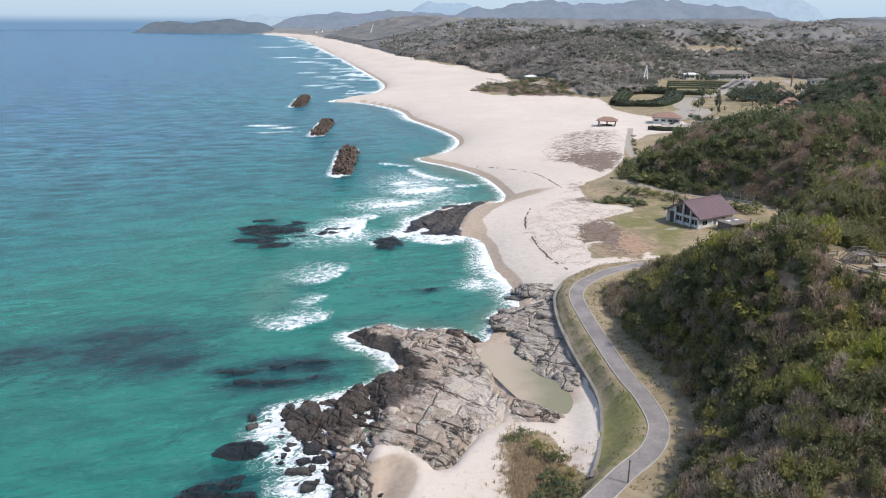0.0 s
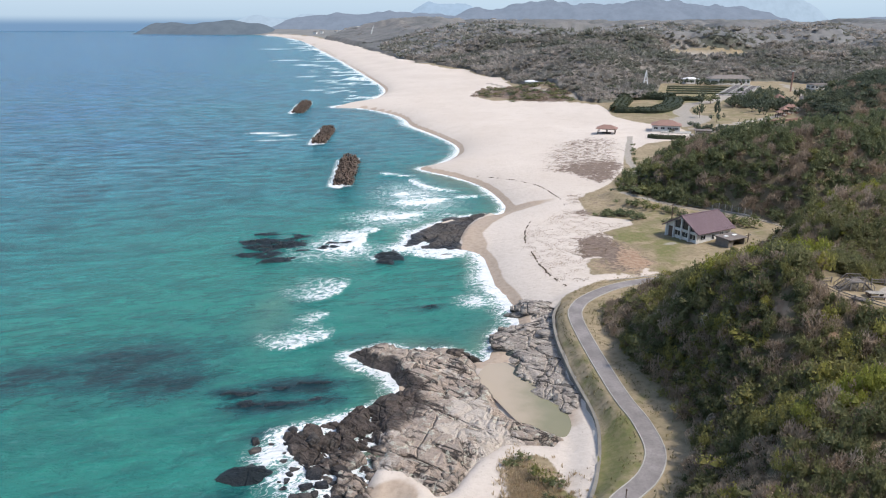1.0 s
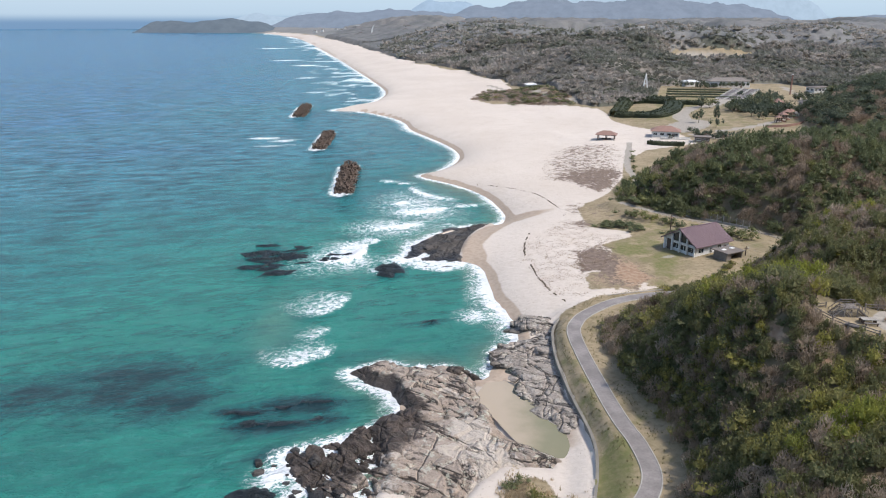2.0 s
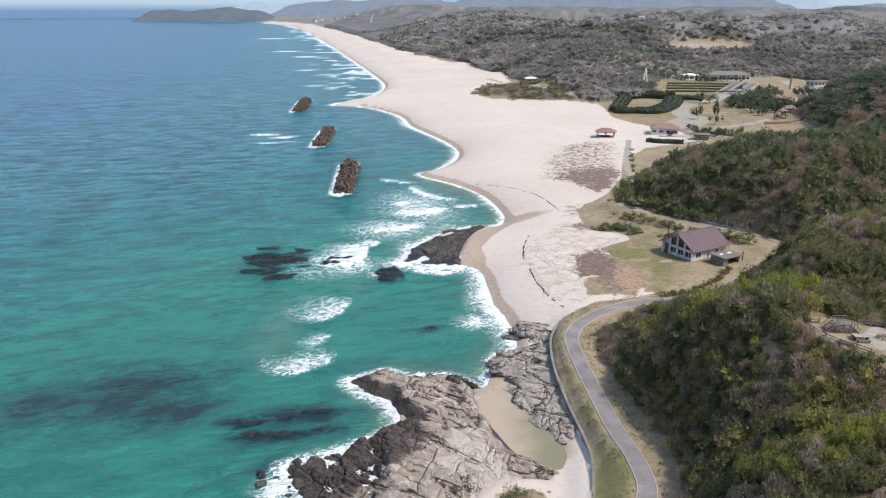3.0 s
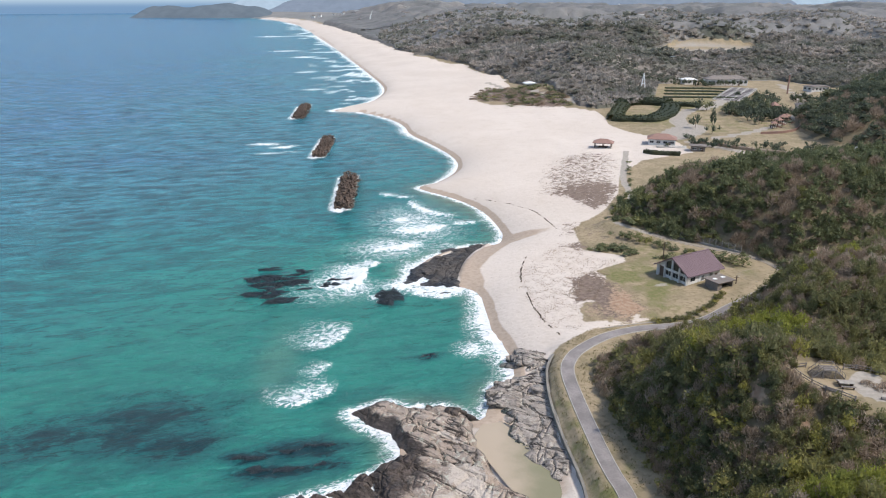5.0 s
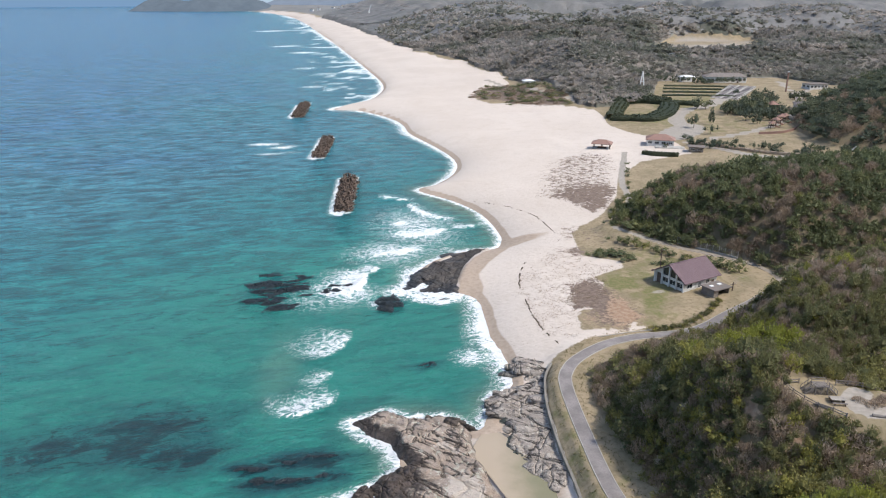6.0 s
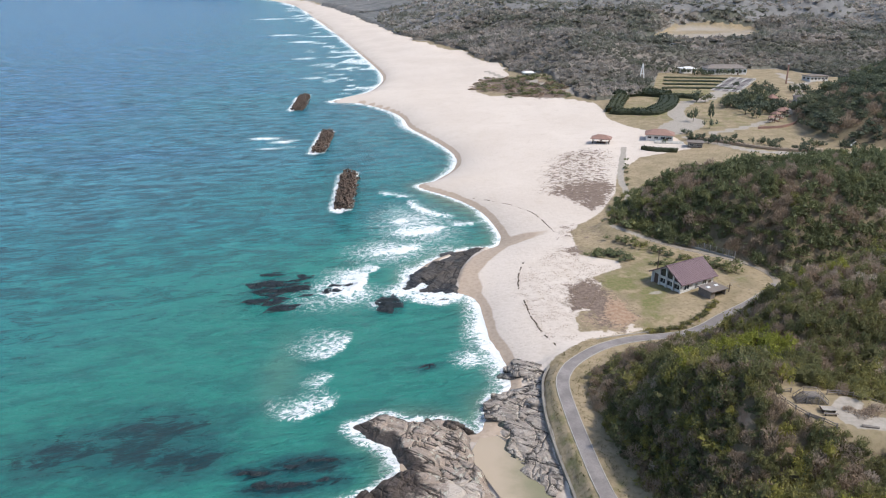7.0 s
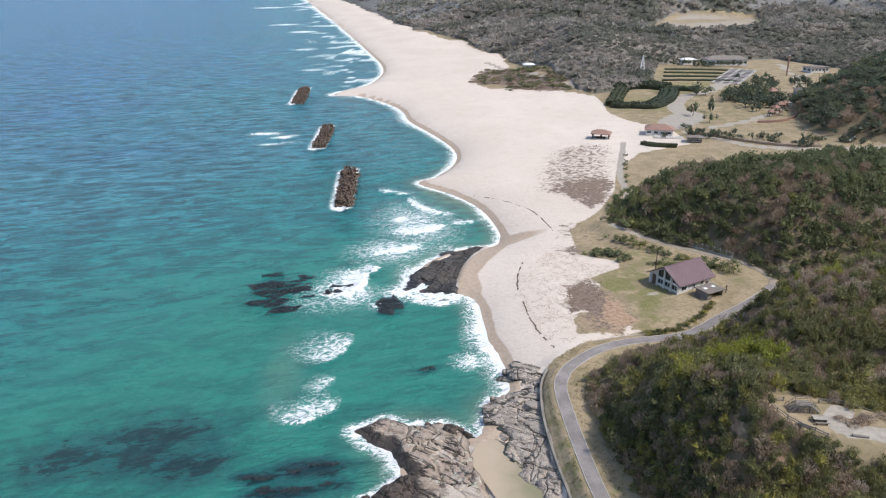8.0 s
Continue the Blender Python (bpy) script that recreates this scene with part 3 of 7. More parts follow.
def sheet(name, xs, ys, z, keep, material, covers, pick=None, smooth=True):
    """A grid as one mesh, without the cells that keep leaves out; covers are values at its points."""
    nx, ny = len(xs), len(ys)
    gx, gy = np.meshgrid(xs, ys)
    index = np.arange(nx * ny).reshape(ny, nx)
    quads = np.stack([index[:-1, :-1], index[:-1, 1:], index[1:, 1:], index[1:, :-1]], -1).reshape(-1, 4)
    quads = quads[keep.reshape(-1)[quads].any(1)]
    if pick is not None:
        quads = quads[pick.reshape(-1)[quads[:, 0]]]
    used, flatq = np.unique(quads, return_inverse=True)
    co = np.stack([gx.ravel(), gy.ravel(), z.ravel()], 1)[used]
    me = mesh_of(name, co, flatq.reshape(-1, 4), material, smooth=smooth)
    for key, value in covers.items():
        a = me.attributes.new(key, "FLOAT", "POINT")
        a.data.foreach_set("value", np.ascontiguousarray(value.ravel()[used], np.float32))
    return new(name, me)


def mesh_of(name, co, faces, material=None, smooth=False, tint=None):
    """A mesh from arrays of points and of faces that all have the same number of corners."""
    me = bpy.data.meshes.new(name)
    faces = np.asarray(faces, np.int32)
    me.vertices.add(len(co))
    me.vertices.foreach_set("co", np.asarray(co, np.float32).ravel())
    me.loops.add(faces.size)
    me.loops.foreach_set("vertex_index", faces.ravel())
    me.polygons.add(len(faces))
    me.polygons.foreach_set("loop_start", np.arange(0, faces.size, faces.shape[1], dtype=np.int32))
    me.polygons.foreach_set("use_smooth", np.full(len(faces), smooth))
    me.update(calc_edges=True)
    me.validate()
    if material:
        me.materials.append(material)
    if tint is not None:
        a = me.attributes.new("tint", "FLOAT", "POINT")
        a.data.foreach_set("value", np.ascontiguousarray(tint, np.float32))
    return me


XS = axis(-4950, -72, 150, 4950, 1.25, 1.045)
XS = np.unique(np.concatenate([XS[(XS < 17) | (XS > 30)], np.arange(17, 30.1, 0.5)]))
YS = axis(-700, 66, 262, 4990, 1.25, 1.028)
GX, GY = np.meshgrid(XS, YS)
GZ, SHORE_D, SAND_D, PARK_D, ROAD_D, LEFT_D, E1, E2, E3 = terrain(GX, GY)
near_noise = fbm(GX / 6, GY / 6, 4, 31)
yard = within(GX, GY, YARD)
field = within(GX, GY, FIELD)
look_d = within(GX, GY, LOOKOUT)
on_hill = np.maximum(np.maximum(E1, E2), E3)
grass = np.maximum(ease(-SAND_D, -2, 2), 0) * (LEFT_D < 0.1)
grass = np.maximum(grass, ease(LEFT_D, 0, -0.6) * ease(GY, 156, 150) * ease(GX, 60, 30))
scrub_corner = np.maximum(bell(GX, GY, 14.5, 80, 4.5, 7.0, 10), bell(GX, GY, 13, 90, 3.2, 5.0, -14))
grass = np.maximum(grass, ease(scrub_corner, 0.35, 0.7))
grass = np.maximum(grass, np.maximum(0.85 * ease(within(GX, GY, BROWN_TURF), -2, 2), 0.9 * ease(within(GX, GY, BROWN_BANK), -2, 2)))
grass = grass * (1 - 0.95 * ease(within(GX, GY, HEATH_EDGE), -1.5, 1.5))
grass = grass - 0.3 * bell(GX, GY, 42.5, 188, 3.0, 11) * (ROAD_D > 6) - 0.3 * bell(GX, GY, 50, 172, 5, 4) * (ROAD_D > 6)
green = 0.08 + 0.36 * ease(yard, -2, 8) * (0.55 + 0.6 * bell(GX, GY, 56, 190, 14, 16)) + 0.6 * bell(GX, GY, 24.5, 88, 3.0, 7, -12) + 0.55 * bell(GX, GY, 26, 112, 1.6, 12)
green = green - 0.5 * ease(within(GX, GY, BROWN_BANK), -2, 2) - 0.35 * ease(within(GX, GY, BROWN_TURF), -2, 2)
green = green + 0.5 * bell(GX, GY, 172, 522, 26, 12) + 0.5 * bell(GX, GY, 200, 580, 40, 40) + 0.35 * bell(GX, GY, 180, 430, 40, 30)
green = green + 0.6 * bell(GX, GY, 130, 468, 16, 16) + 0.45 * bell(GX, GY, 172, 500, 22, 10) - 0.6 * ease(field, -3, 4) - 0.4 * bell(GX, GY, 70, 181, 9, 6) + 0.5 * bell(GX, GY, 53.5, 197.5, 4, 4.5) + 0.65 * bell(GX, GY, 57.5, 178, 2.6, 9, -24) + 0.5 * bell(GX, GY, 53.5, 197, 3, 3) + 0.4 * bell(GX, GY, 64, 189, 9, 2.2, 30) - 0.5 * bell(GX, GY, 51, 178, 3.5, 6) + 0.45 * bell(GX, GY, 16, 82, 3.5, 6) + 1.1 * bell(GX, GY, 25.2, 93, 1.6, 7.5, -28) + 0.3 * bell(GX, GY, 68, 218, 10, 8)
heath = 0.45 * ease(within(GX, GY, DUNE_HEATH) + 9 * (near_noise - 0.5), -5, 6) + 0.34 * ease(within(GX, GY, DUNE_CORE) + 8 * (near_noise - 0.5), -3, 5)
for zone, amount, soft in ((HEATH_EDGE, 0.68, 3.0), (BROWN_BANK, 0.3, 3.0), (HEATH_MOUND, 0.62, 2.5), (ROUGH_BANK, 0.36, 2.5), (ROUGH_SAND, 0.12, 3.0), (SCRUB_BAND, 0.75, 5.0), ([(104, 535), (118, 580), (160, 590), (165, 550), (140, 536)], 0.6, 8.0), (BROWN_TURF, 0.40, 3.0)):
    heath = np.maximum(heath, amount * ease(within(GX, GY, zone), -soft, soft))
heath = heath + 0.5 * bell(GX, GY, 66, 590, 16, 45, 12) + 0.5 * bell(GX, GY, 44.2, 184.5, 3.6, 10, 18) + 0.75 * bell(GX, GY, 68.0, 97.2, 2.6, 1.3, 20)
wood = ease(on_hill, 0.8, 2.8) * ease(look_d, 0.5, -1.5)
wood = np.maximum(wood, ease(-SAND_D, 4, 16) * ease(-PARK_D, -1, 6) * ease(-yard, -2, 4) * ease(GY, 380, 470) * ease(-field, 0, 4))
wood = np.maximum(wood, ease(-SAND_D, 4, 16) * ease(-PARK_D, -1, 6) * ease(-yard, -2, 4) * ease(ROAD_D, 9, 13) * (GX > 150))
wood = np.where((GY > 430) & (GY < 1050) & (SAND_D < 0), wood * ease(GX - wood_edge(GY), -3, 5), wood)
clearing = ease(within(GX, GY, FAR_FIELDS), -6, 6) + ease(within(GX, GY, FAR_YARD), -6, 6) + ease(bell(GX, GY, 400, 1200, 90, 26), 0.5, 0.8)
wood = wood * (1 - np.clip(clearing, 0, 1) * ease(GY, 780, 860) * ease(2600 - GY, 0, 300))
wet = ease(SHORE_D, 4.2, 0.6) * (SHORE_D > -2) + 0.75 * bell(GX, GY, 22, 246, 16, 4.5, 8) + 0.9 * bell(GX, GY, 16, 117, 4.5, 13, 24) * ease(GY, 99, 105) + 1.0 * bell(GX, GY, -6.3, 83, 2.6, 4.0)
spit_side, _ = away(GX, GY, [(8, 198), (9.5, 205), (8.5, 214), (14, 227), (21, 241), (30, 246)])
wet = np.maximum(wet, 0.85 * ease(spit_side, 6.0, 1.5))
scar = 0.5 * bell(GX, GY, 49.5, 177, 2.6, 4.5) + 0.46 * ease(within(GX, GY, BROWN_TURF) + 12 * (near_noise - 0.5), -3, 5) + 0.95 * bell(GX, GY, 50.6, 99.8, 0.8, 1.8, 30) + 0.9 * bell(GX, GY, 55, 93.6, 0.7, 1.6, 30) + 0.5 * bell(GX, GY, 47.5, 98, 1.3, 1.8)
path_look, _ = away(GX, GY, rounded([(67.6, 100.4), (65.2, 97.4), (66.8, 94.6), (72.0, 93.8), (80, 91), (88.2, 88.1), (105.4, 80.4)], 3))
gravel = 1.2 * ease(path_look, 2.4, 1.3) * (look_d > -6) + ease(bell(GX, GY, 140, 418, 10, 22, -35), 0.45, 0.6)
track, _ = away(GX, GY, rounded([(88, 181), (90, 187), (86, 194), (93, 199), (98, 197)], 3))
park_path, _ = away(GX, GY, rounded([(224, 568), (200, 525), (182, 500), (166, 490), (153, 470), (146, 446), (148, 426), (136, 404)], 3))
drives = [[(134, 389), (146, 368), (159, 349), (192, 339), (216, 340)], [(295, 644), (276, 580), (255, 519), (236, 478), (211, 440), (177, 410), (150, 396)], [(340, 668), (300, 600), (263, 540)]]
lane, _ = away(GX, GY, rounded([(66, 262), (74, 274), (78, 290), (80, 310), (86, 335), (96, 372)], 3))
gravel = np.maximum(gravel, 0.8 * ease(away(GX, GY, ROAD[118:])[0], 2.0, 1.0))
gravel = np.maximum(gravel, 0.9 * ease(park_path, 6.0, 4.5))
drives.append([(104, 528), (97, 548), (80, 570), (62, 600), (54, 640), (40, 690)])
for drive in drives:
    gravel = np.maximum(gravel, 0.85 * ease(away(GX, GY, rounded(drive, 4))[0], 3.6, 2.4))
gravel = np.maximum(gravel, 0.75 * bell(GX, GY, 62.4, 189, 2.4, 1.1, 10))
gravel = np.maximum(gravel, np.maximum(0.42 * ease(track, 2.4, 0.8), 0.75 * ease(lane, 2.2, 1.2)))
gravel = np.maximum(gravel, np.clip(clearing, 0, 1) * (0.45 + 0.5 * (fbm(GX / 40, GY / 16, 3, 46) - 0.4) + 0.35 * ease(within(GX, GY, FAR_YARD), 0, 5)))
# the winter cover also carries the haze tint of the far ground
ground = sheet("ground", XS, YS, GZ, SHORE_D > -45, GROUND, dict(wet=wet, grass=grass, green=green, heath=heath, wood=wood, scar=scar, gravel=gravel, winter=ease(GY, 430, 560)))
tagged(ground, "pale sandy beach rising to dry grass and wooded hills", "ground", kind="structure")

# ---- the sea: swell, shoals, weed beds and broken water ----
FOAM_PATCHES = [(8, 162, 4, 4, 0.5), (-5, 202, 8, 3, 0.55), (-107, 432, 8, 3, 0.7), (-94, 406, 9, 2.0, 0.6), (-208, 1122, 16, 10, 0.7), (-163, 892, 12, 8, 0.7), (-132, 824, 13, 7, 0.7), (-123, 714, 10, 6, 0.62),
                (-400, 1738, 30, 16, 0.7), (-269, 1249, 22, 10, 0.7), (-21, 91, 4.5, 4, 0.6), (-18, 84, 4.5, 4, 0.6), (-26, 97, 3, 3, 0.8), (-15, 78, 5, 4, 0.8), (-8, 214, 4, 9, 0.7), (-12, 205, 5, 4, 0.7), (-19, 195, 3, 3, 0.4), (-28, 203, 7, 6, 0.55), (-10, 268, 14, 24, 0.40), (-18, 240, 13, 11, 0.42), (-34, 200, 12, 9, 0.3), (2, 240, 7, 9, 0.3)]
# breaking waves: the middle of the crest, half its length, the foam's reach behind it, the crest's direction, its bow and its strength
BREAKERS = [(-25, 209, 12, 15, 72, 4, 1.0), (-26, 167, 9, 15, 62, 3, 0.55), (-28.5, 137, 8, 11, 36, 3, 0.58), (-28, 150, 4.5, 7, 50, 1, 0.46), (-15, 238, 11, 9, 24, 3, 0.9), (-7, 258, 11, 13, 22, 3.5, 0.98),
            (-9, 287, 15, 6, -52, 5, 0.85), (-16, 272, 3.5, 5, 40, 1.5, 0.85), (-22, 309, 9, 7, -30, 2, 0.62), (9, 268, 6, 7, 10, 1, 0.6), (-22, 222, 4, 9, 60, 2, 0.7), (-93, 420, 9, 9, 20, 2, 0.7)]
REEFS = [(-51, 206, 7, 10, 8, 0.75), (-31, 206, 4, 3, 0, 0.8), (-15, 195, 3.6, 5, 0, 1.3), (-4, 157.5, 4.5, 2, 10, 0.85), (-26, 119.3, 7, 2.6, 8, 1.9), (-31, 112, 7, 2.2, 5, 1.8), (-36.5, 116.6, 5, 1.6, 4, 1.8), (-21, 114.4, 4, 1.6, 5, 1.5), (-84, 110, 12, 6, 15, 0.7), (-27, 103.5, 5, 2.2, 0, 1.1),
         (-62, 127, 13, 9, 26, 1.5), (-52, 120, 8, 5, 20, 1.5), (-76, 123, 11, 8, 24, 1.35), (-88, 116, 9, 6, 20, 0.7), (-60, 134, 9, 5, 30, 0.7), (-52, 118, 7, 5, 20, 1.1), (-48, 124, 4, 4, 20, 0.9), (-30, 82, 4.5, 5, 0, 1.25), (-45, 318, 7.5, 34, 5, 0.85), (-10, 216, 4, 9, 0, 0.5), (-88, 130, 8, 4, 10, 0.3)]


def breaker(x, y, cx, cy, half, tail, turn, bow):
    """Foam of one breaking wave (sharp in front, fading behind) and the swell of its crest."""
    c, s = math.cos(radians(turn)), math.sin(radians(turn))
    ragged = 2.4 * (fbm(x / 3.5, y / 3.5, 3, 58) - 0.5)
    u, v = (x - cx) * c + (y - cy) * s, (x - cx) * s - (y - cy) * c
    w = v + bow * (u / half) ** 2 + ragged
    ends = np.exp(-(np.abs(u) / half) ** 4)
    body = np.where(w > 0, np.exp(-(w / 0.9) ** 2), np.exp(-(np.maximum(-w, 0) / (0.75 * tail)) ** 1.6))
    return ends * body, ends * np.exp(-((w + 0.8) / 1.3) ** 2)


sea_d = -SHORE_D
lumps = fbm(GX / 9, GY / 9, 4, 51)
lap = 2.5 + 5.5 * fbm(GX / 14, GY / 14, 3, 52) + 7 * bell(GX, GY, 12, 172, 8, 14) + 4 * bell(GX, GY, -30, 500, 60, 90) + 0.010 * np.clip(GY - 400, 0, 3000)
foam = np.maximum(1.15 * ease(sea_d, 0.6 * lap, 0.0), 0.62 * ease(sea_d, lap * 1.2, 0.0)) * ease(sea_d, -4.0, 0.5)
for cx, cy, sx, sy, amp in FOAM_PATCHES:
    foam = np.maximum(foam, 1.3 * amp * bell(GX, GY, cx, cy, sx, sy, 14) ** 1.25)
crest = np.zeros(GX.shape)
for cx, cy, half, tail, turn, bow, amp in BREAKERS:
    body, front = breaker(GX, GY, cx, cy, half, tail, turn, bow)
    foam, crest = np.maximum(foam, 1.15 * amp * body), np.maximum(crest, amp * front)
surf = ease(fbm(GX / 26, GY / 10, 3, 53), 0.56, 0.66) * ease(sea_d, 95, 20) * ease(GY, 570, 640) * ease(GY, 3300, 2400)
foam = np.maximum(foam, 0.62 * surf)
shallow = 0.98 * np.exp(-np.maximum(sea_d, 0) / 150.0) * (0.35 + 0.65 * ease(GY, 520, 120)) + 0.34 * ease(GY, 330, 100) * ease(sea_d, 420, 60)
clear = 0.85 * np.exp(-np.maximum(sea_d, 0) / 9.0) * ease(GY, 700, 300) + 0.44 * bell(GX, GY, -40, 158, 7.0, 26, 6) + 0.3 * bell(GX, GY, 0, 300, 12, 20)
reef = np.zeros(GX.shape)
for cx, cy, sx, sy, turn, amp in REEFS:
    reef = np.maximum(reef, amp * bell(GX, GY, cx, cy, sx, sy, turn))
SEA_Z = 0.32 * (fbm(GX / 14, GY / 5.5, 4, 54) - 0.5) * ease(sea_d, 0, 12) * ease(GY, 900, 500) + (0.35 * foam * lumps + 0.75 * crest) * ease(sea_d, 0, 6)
for outline in (PLATFORM_EDGE, SPIT_EDGE, LEDGE_EDGE):
    dd = -within(GX, GY, outline)
    lace = 2.6 + 3.4 * fbm(GX / 11, GY / 11, 3, 57)
    foam = np.maximum(foam, 0.8 * ease(dd, lace, 0.2) * (sea_d > -6))
for a, b, half in BREAKWATERS:
    dd, _ = away(GX, GY, [a, b])
    foam = np.maximum(foam, 1.0 * ease(dd, half + 5.0, half) * (GX < 0.5 * (a[0] + b[0]) + 2.0) + 0.5 * ease(dd, half + 2.0, half))
foam = foam * (1 - 0.9 * bell(GX, GY, 17, 114, 5, 12, 24))
sea = sheet("sea", XS, YS, SEA_Z, SHORE_D < 9, SEA, dict(foam=foam, shallow=shallow, clear=clear, reef=reef))
tagged(sea, "turquoise sea with white surf and dark weed beds", "sea", kind="structure")


# ---- rocks ----
def outcrop(name, outline, step, top, strike, bed, lift, material, label, base=-1.2, seed=0, drift=None, wash=None, slabs=True, twist=2.4, plate=(7.0, 3.6), broken=None):
    """Bedded rock: tilted slabs that step up across the strike, broken by joints, falling to the water at the edge."""
    ox = [p[0] for p in outline]
    oy = [p[1] for p in outline]
    xs, ys = np.arange(min(ox) - 3, max(ox) + 3, step), np.arange(min(oy) - 3, max(oy) + 3, step)
    x, y = np.meshgrid(xs, ys)
    d = within(x, y, outline) + 3.4 * (fbm(x / 5, y / 5, 4, seed + 61) - 0.5)
    c, s = math.cos(radians(strike)), math.sin(radians(strike))
    u, v = x * c + y * s, -x * s + y * c
    warp = twist * (fbm(u / 16, v / 7, 3, seed + 62) - 0.5)
    q = v / bed + warp
    slab = q - np.floor(q)
    block = lattice(np.floor(q) * 7.7 + 0.5, np.floor(u / 6.5 + 3 * lattice(np.floor(q), np.floor(q), seed)) * 3.3 + 0.5, seed + 63)
    small = fbm(u / 2.2, v / 1.4, 4, seed + 64) - 0.5
    joints = np.minimum(np.abs(2 * fbm(u / 11, v / 5, 2, seed + 65) - 1), np.abs(2 * fbm(u / 6, v / 9, 2, seed + 66) - 1))
    back = 1 - np.abs(2 * slab - 1) ** 5
    h = top(x, y) * ease(d, -0.2, 2.6) + lift * (back - 0.6 + 0.8 * (slab - 0.5)) * ease(d, 0, 1.5) + 0.8 * lift * (block - 0.5) * ease(d, 0.3, 2)
    h = h - 0.6 * lift * ease(joints, 0.07, 0.0) * ease(d, 0.5, 2) + 0.55 * small * ease(d, -0.5, 1)
    # cracks between plates, and a seaward part that is broken into tilted blocks
    pv, edge, ou, ov = plates(u / plate[0], v / plate[1], seed + 67)
    h = h + (0.55 * lift * (pv - 0.5) + 0.35 * lift * ov - 0.7 * lift * ease(edge, 0.11, 0.0)) * ease(d, 0.3, 2)
    if broken:
        bv, gap, bu, bw = plates(u / 4.6 + 0.4 * small, v / 2.5 + 0.4 * small, seed + 68)
        cv, chip, _, _ = plates(u / 1.9, v / 1.2, seed + 69)
        rubble = 0.45 + 2.3 * (bv - 0.42) + 0.9 * bw - 0.5 * bu + 0.5 * (cv - 0.5) - 1.5 * ease(gap, 0.17, 0.0) - 0.5 * ease(chip, 0.16, 0.0)
        w = broken(x, y)
        h = h * (1 - w) + np.minimum(rubble, 2.0) * ease(d, -0.6, 0.8) * w
    z = base + (h - base) * ease(d, -1.3, 0.5)
    covers = dict(drift=(drift(x, y) + (0.6 * ease(d, 1.8, 0.2) * ease(y, 107, 103) * ease(x, -10, -7) if broken else 0) + 0.45 * ease(joints, 0.06, 0.0) * ease(d, 4, 8)) if drift else np.zeros(x.shape), wash=wash(x, y, d) if wash else np.zeros(x.shape))
    band = np.floor(q)
    if not slabs:
        return tagged(sheet(name, xs, ys, z, d > -1.5, material, covers, None, True), label, "rock")
    root = tagged(new(name), label, "rock")
    for b in np.unique(band[d > -1.2]):
        pick = (band == b) & (d > -1.4)
        if pick.sum() > 30:
            sheet("slab", xs, ys, z, d > -1.5, material, covers, pick, True).parent = root
    return root


def platform_top(x, y):
    ridge = 1.3 * bell(x, y, -6, 125, 13, 3.4, -31) + 0.5 * bell(x, y, 2, 131.5, 4, 1.8, -20)
    return 1.0 + ridge + 0.9 * bell(x, y, -4, 110, 10, 6, -31) + 0.5 * bell(x, y, -6, 97, 12, 7, -20) + 0.3 * ease(x, -24, -6) - 0.25 * bell(x, y, 12, 106, 6, 5)


def platform_broken(x, y):
    """The share of the rock that the waves have broken into blocks."""
    return ease(x + 0.35 * np.maximum(0, y - 103) + 3.0 * (fbm(x / 6, y / 6, 3, 18) - 0.5), -7.5, -11.5) * ease(y, 122, 116)


def ledge_top(x, y):
    return 0.75 + 0.7 * bell(x, y, 21, 154, 4, 4) + 0.7 * ease(x, 17, 24) + 0.5 * ease(y, 120, 140) - 0.9 * bell(x, y, 19, 147.5, 8, 1.4)


def spit_top(x, y):
    return 0.25 + 0.9 * bell(x, y, 1, 220, 5, 10) + 0.9 * ease(x, 3, 13) + 0.9 * (fbm(x / 4, y / 4, 3, 19) - 0.5) - 0.75 * ease(y + 10 * (fbm(x / 3, y / 3, 3, 29) - 0.5) + 0.5 * x, 208, 201) * ease(x, 8, 3)


def platform_drift(x, y):
    return 0.95 * bell(x, y, 4.6, 109.5, 3.0, 2.0, -31) + 1.05 * bell(x, y, 8.2, 99, 3.4, 4.4) + 0.7 * bell(x, y, -8, 100.5, 1.6, 1.2) + 0.6 * bell(x, y, 1.5, 101, 2.2, 1.2) + 0.6 * bell(x, y, -8.5, 91, 2, 2.5) + 0.45 * bell(x, y, -2, 90, 4, 6) + 0.72 * bell(x, y, 1.7, 120, 3.2, 1.3, -31) + 0.55 * bell(x, y, 3.5, 106, 2.5, 4, -31)


def platform_wash(x, y, d):
    """Where the waves keep the rock black: the seaward side."""
    sea_side, _ = away(x, y, [(-36, 76), (-32, 91), (-26, 102), (-18, 106.5), (-11, 110)])
    return 0.9 * ease(sea_side, 14, 5) + 0.5 * platform_broken(x, y) + 0.75 * ease(d, 4.0, 0.4) * ease(y, 112, 116) * ease(x, 6, 0) + 0.22 * ease(x, -3, -12) * ease(y, 110, 116)


platform = outcrop("rock_platform", PLATFORM_EDGE, 0.27, platform_top, -31, 6.4, 0.8, PLATFORM, "weathered grey brown rock platform with wet black seaward edge", -1.5, 0, platform_drift, platform_wash, True, 1.3, (8.5, 4.2), platform_broken)
ledge = outcrop("rock_ledge", LEDGE_EDGE, 0.27, ledge_top, -14, 3.4, 0.8, LEDGE,
        "stacked grey rock slabs below the sea wall", -0.5, 5, lambda x, y: 0.95 * bell(x, y, 19, 147.8, 3.5, 1.3) + 0.3 * bell(x, y, 22, 128, 2, 9), wash=lambda x, y, d: 0.85 * ease(d, 5.0, 0.3) * ease(x, 22, 14), plate=(5.0, 1.9))
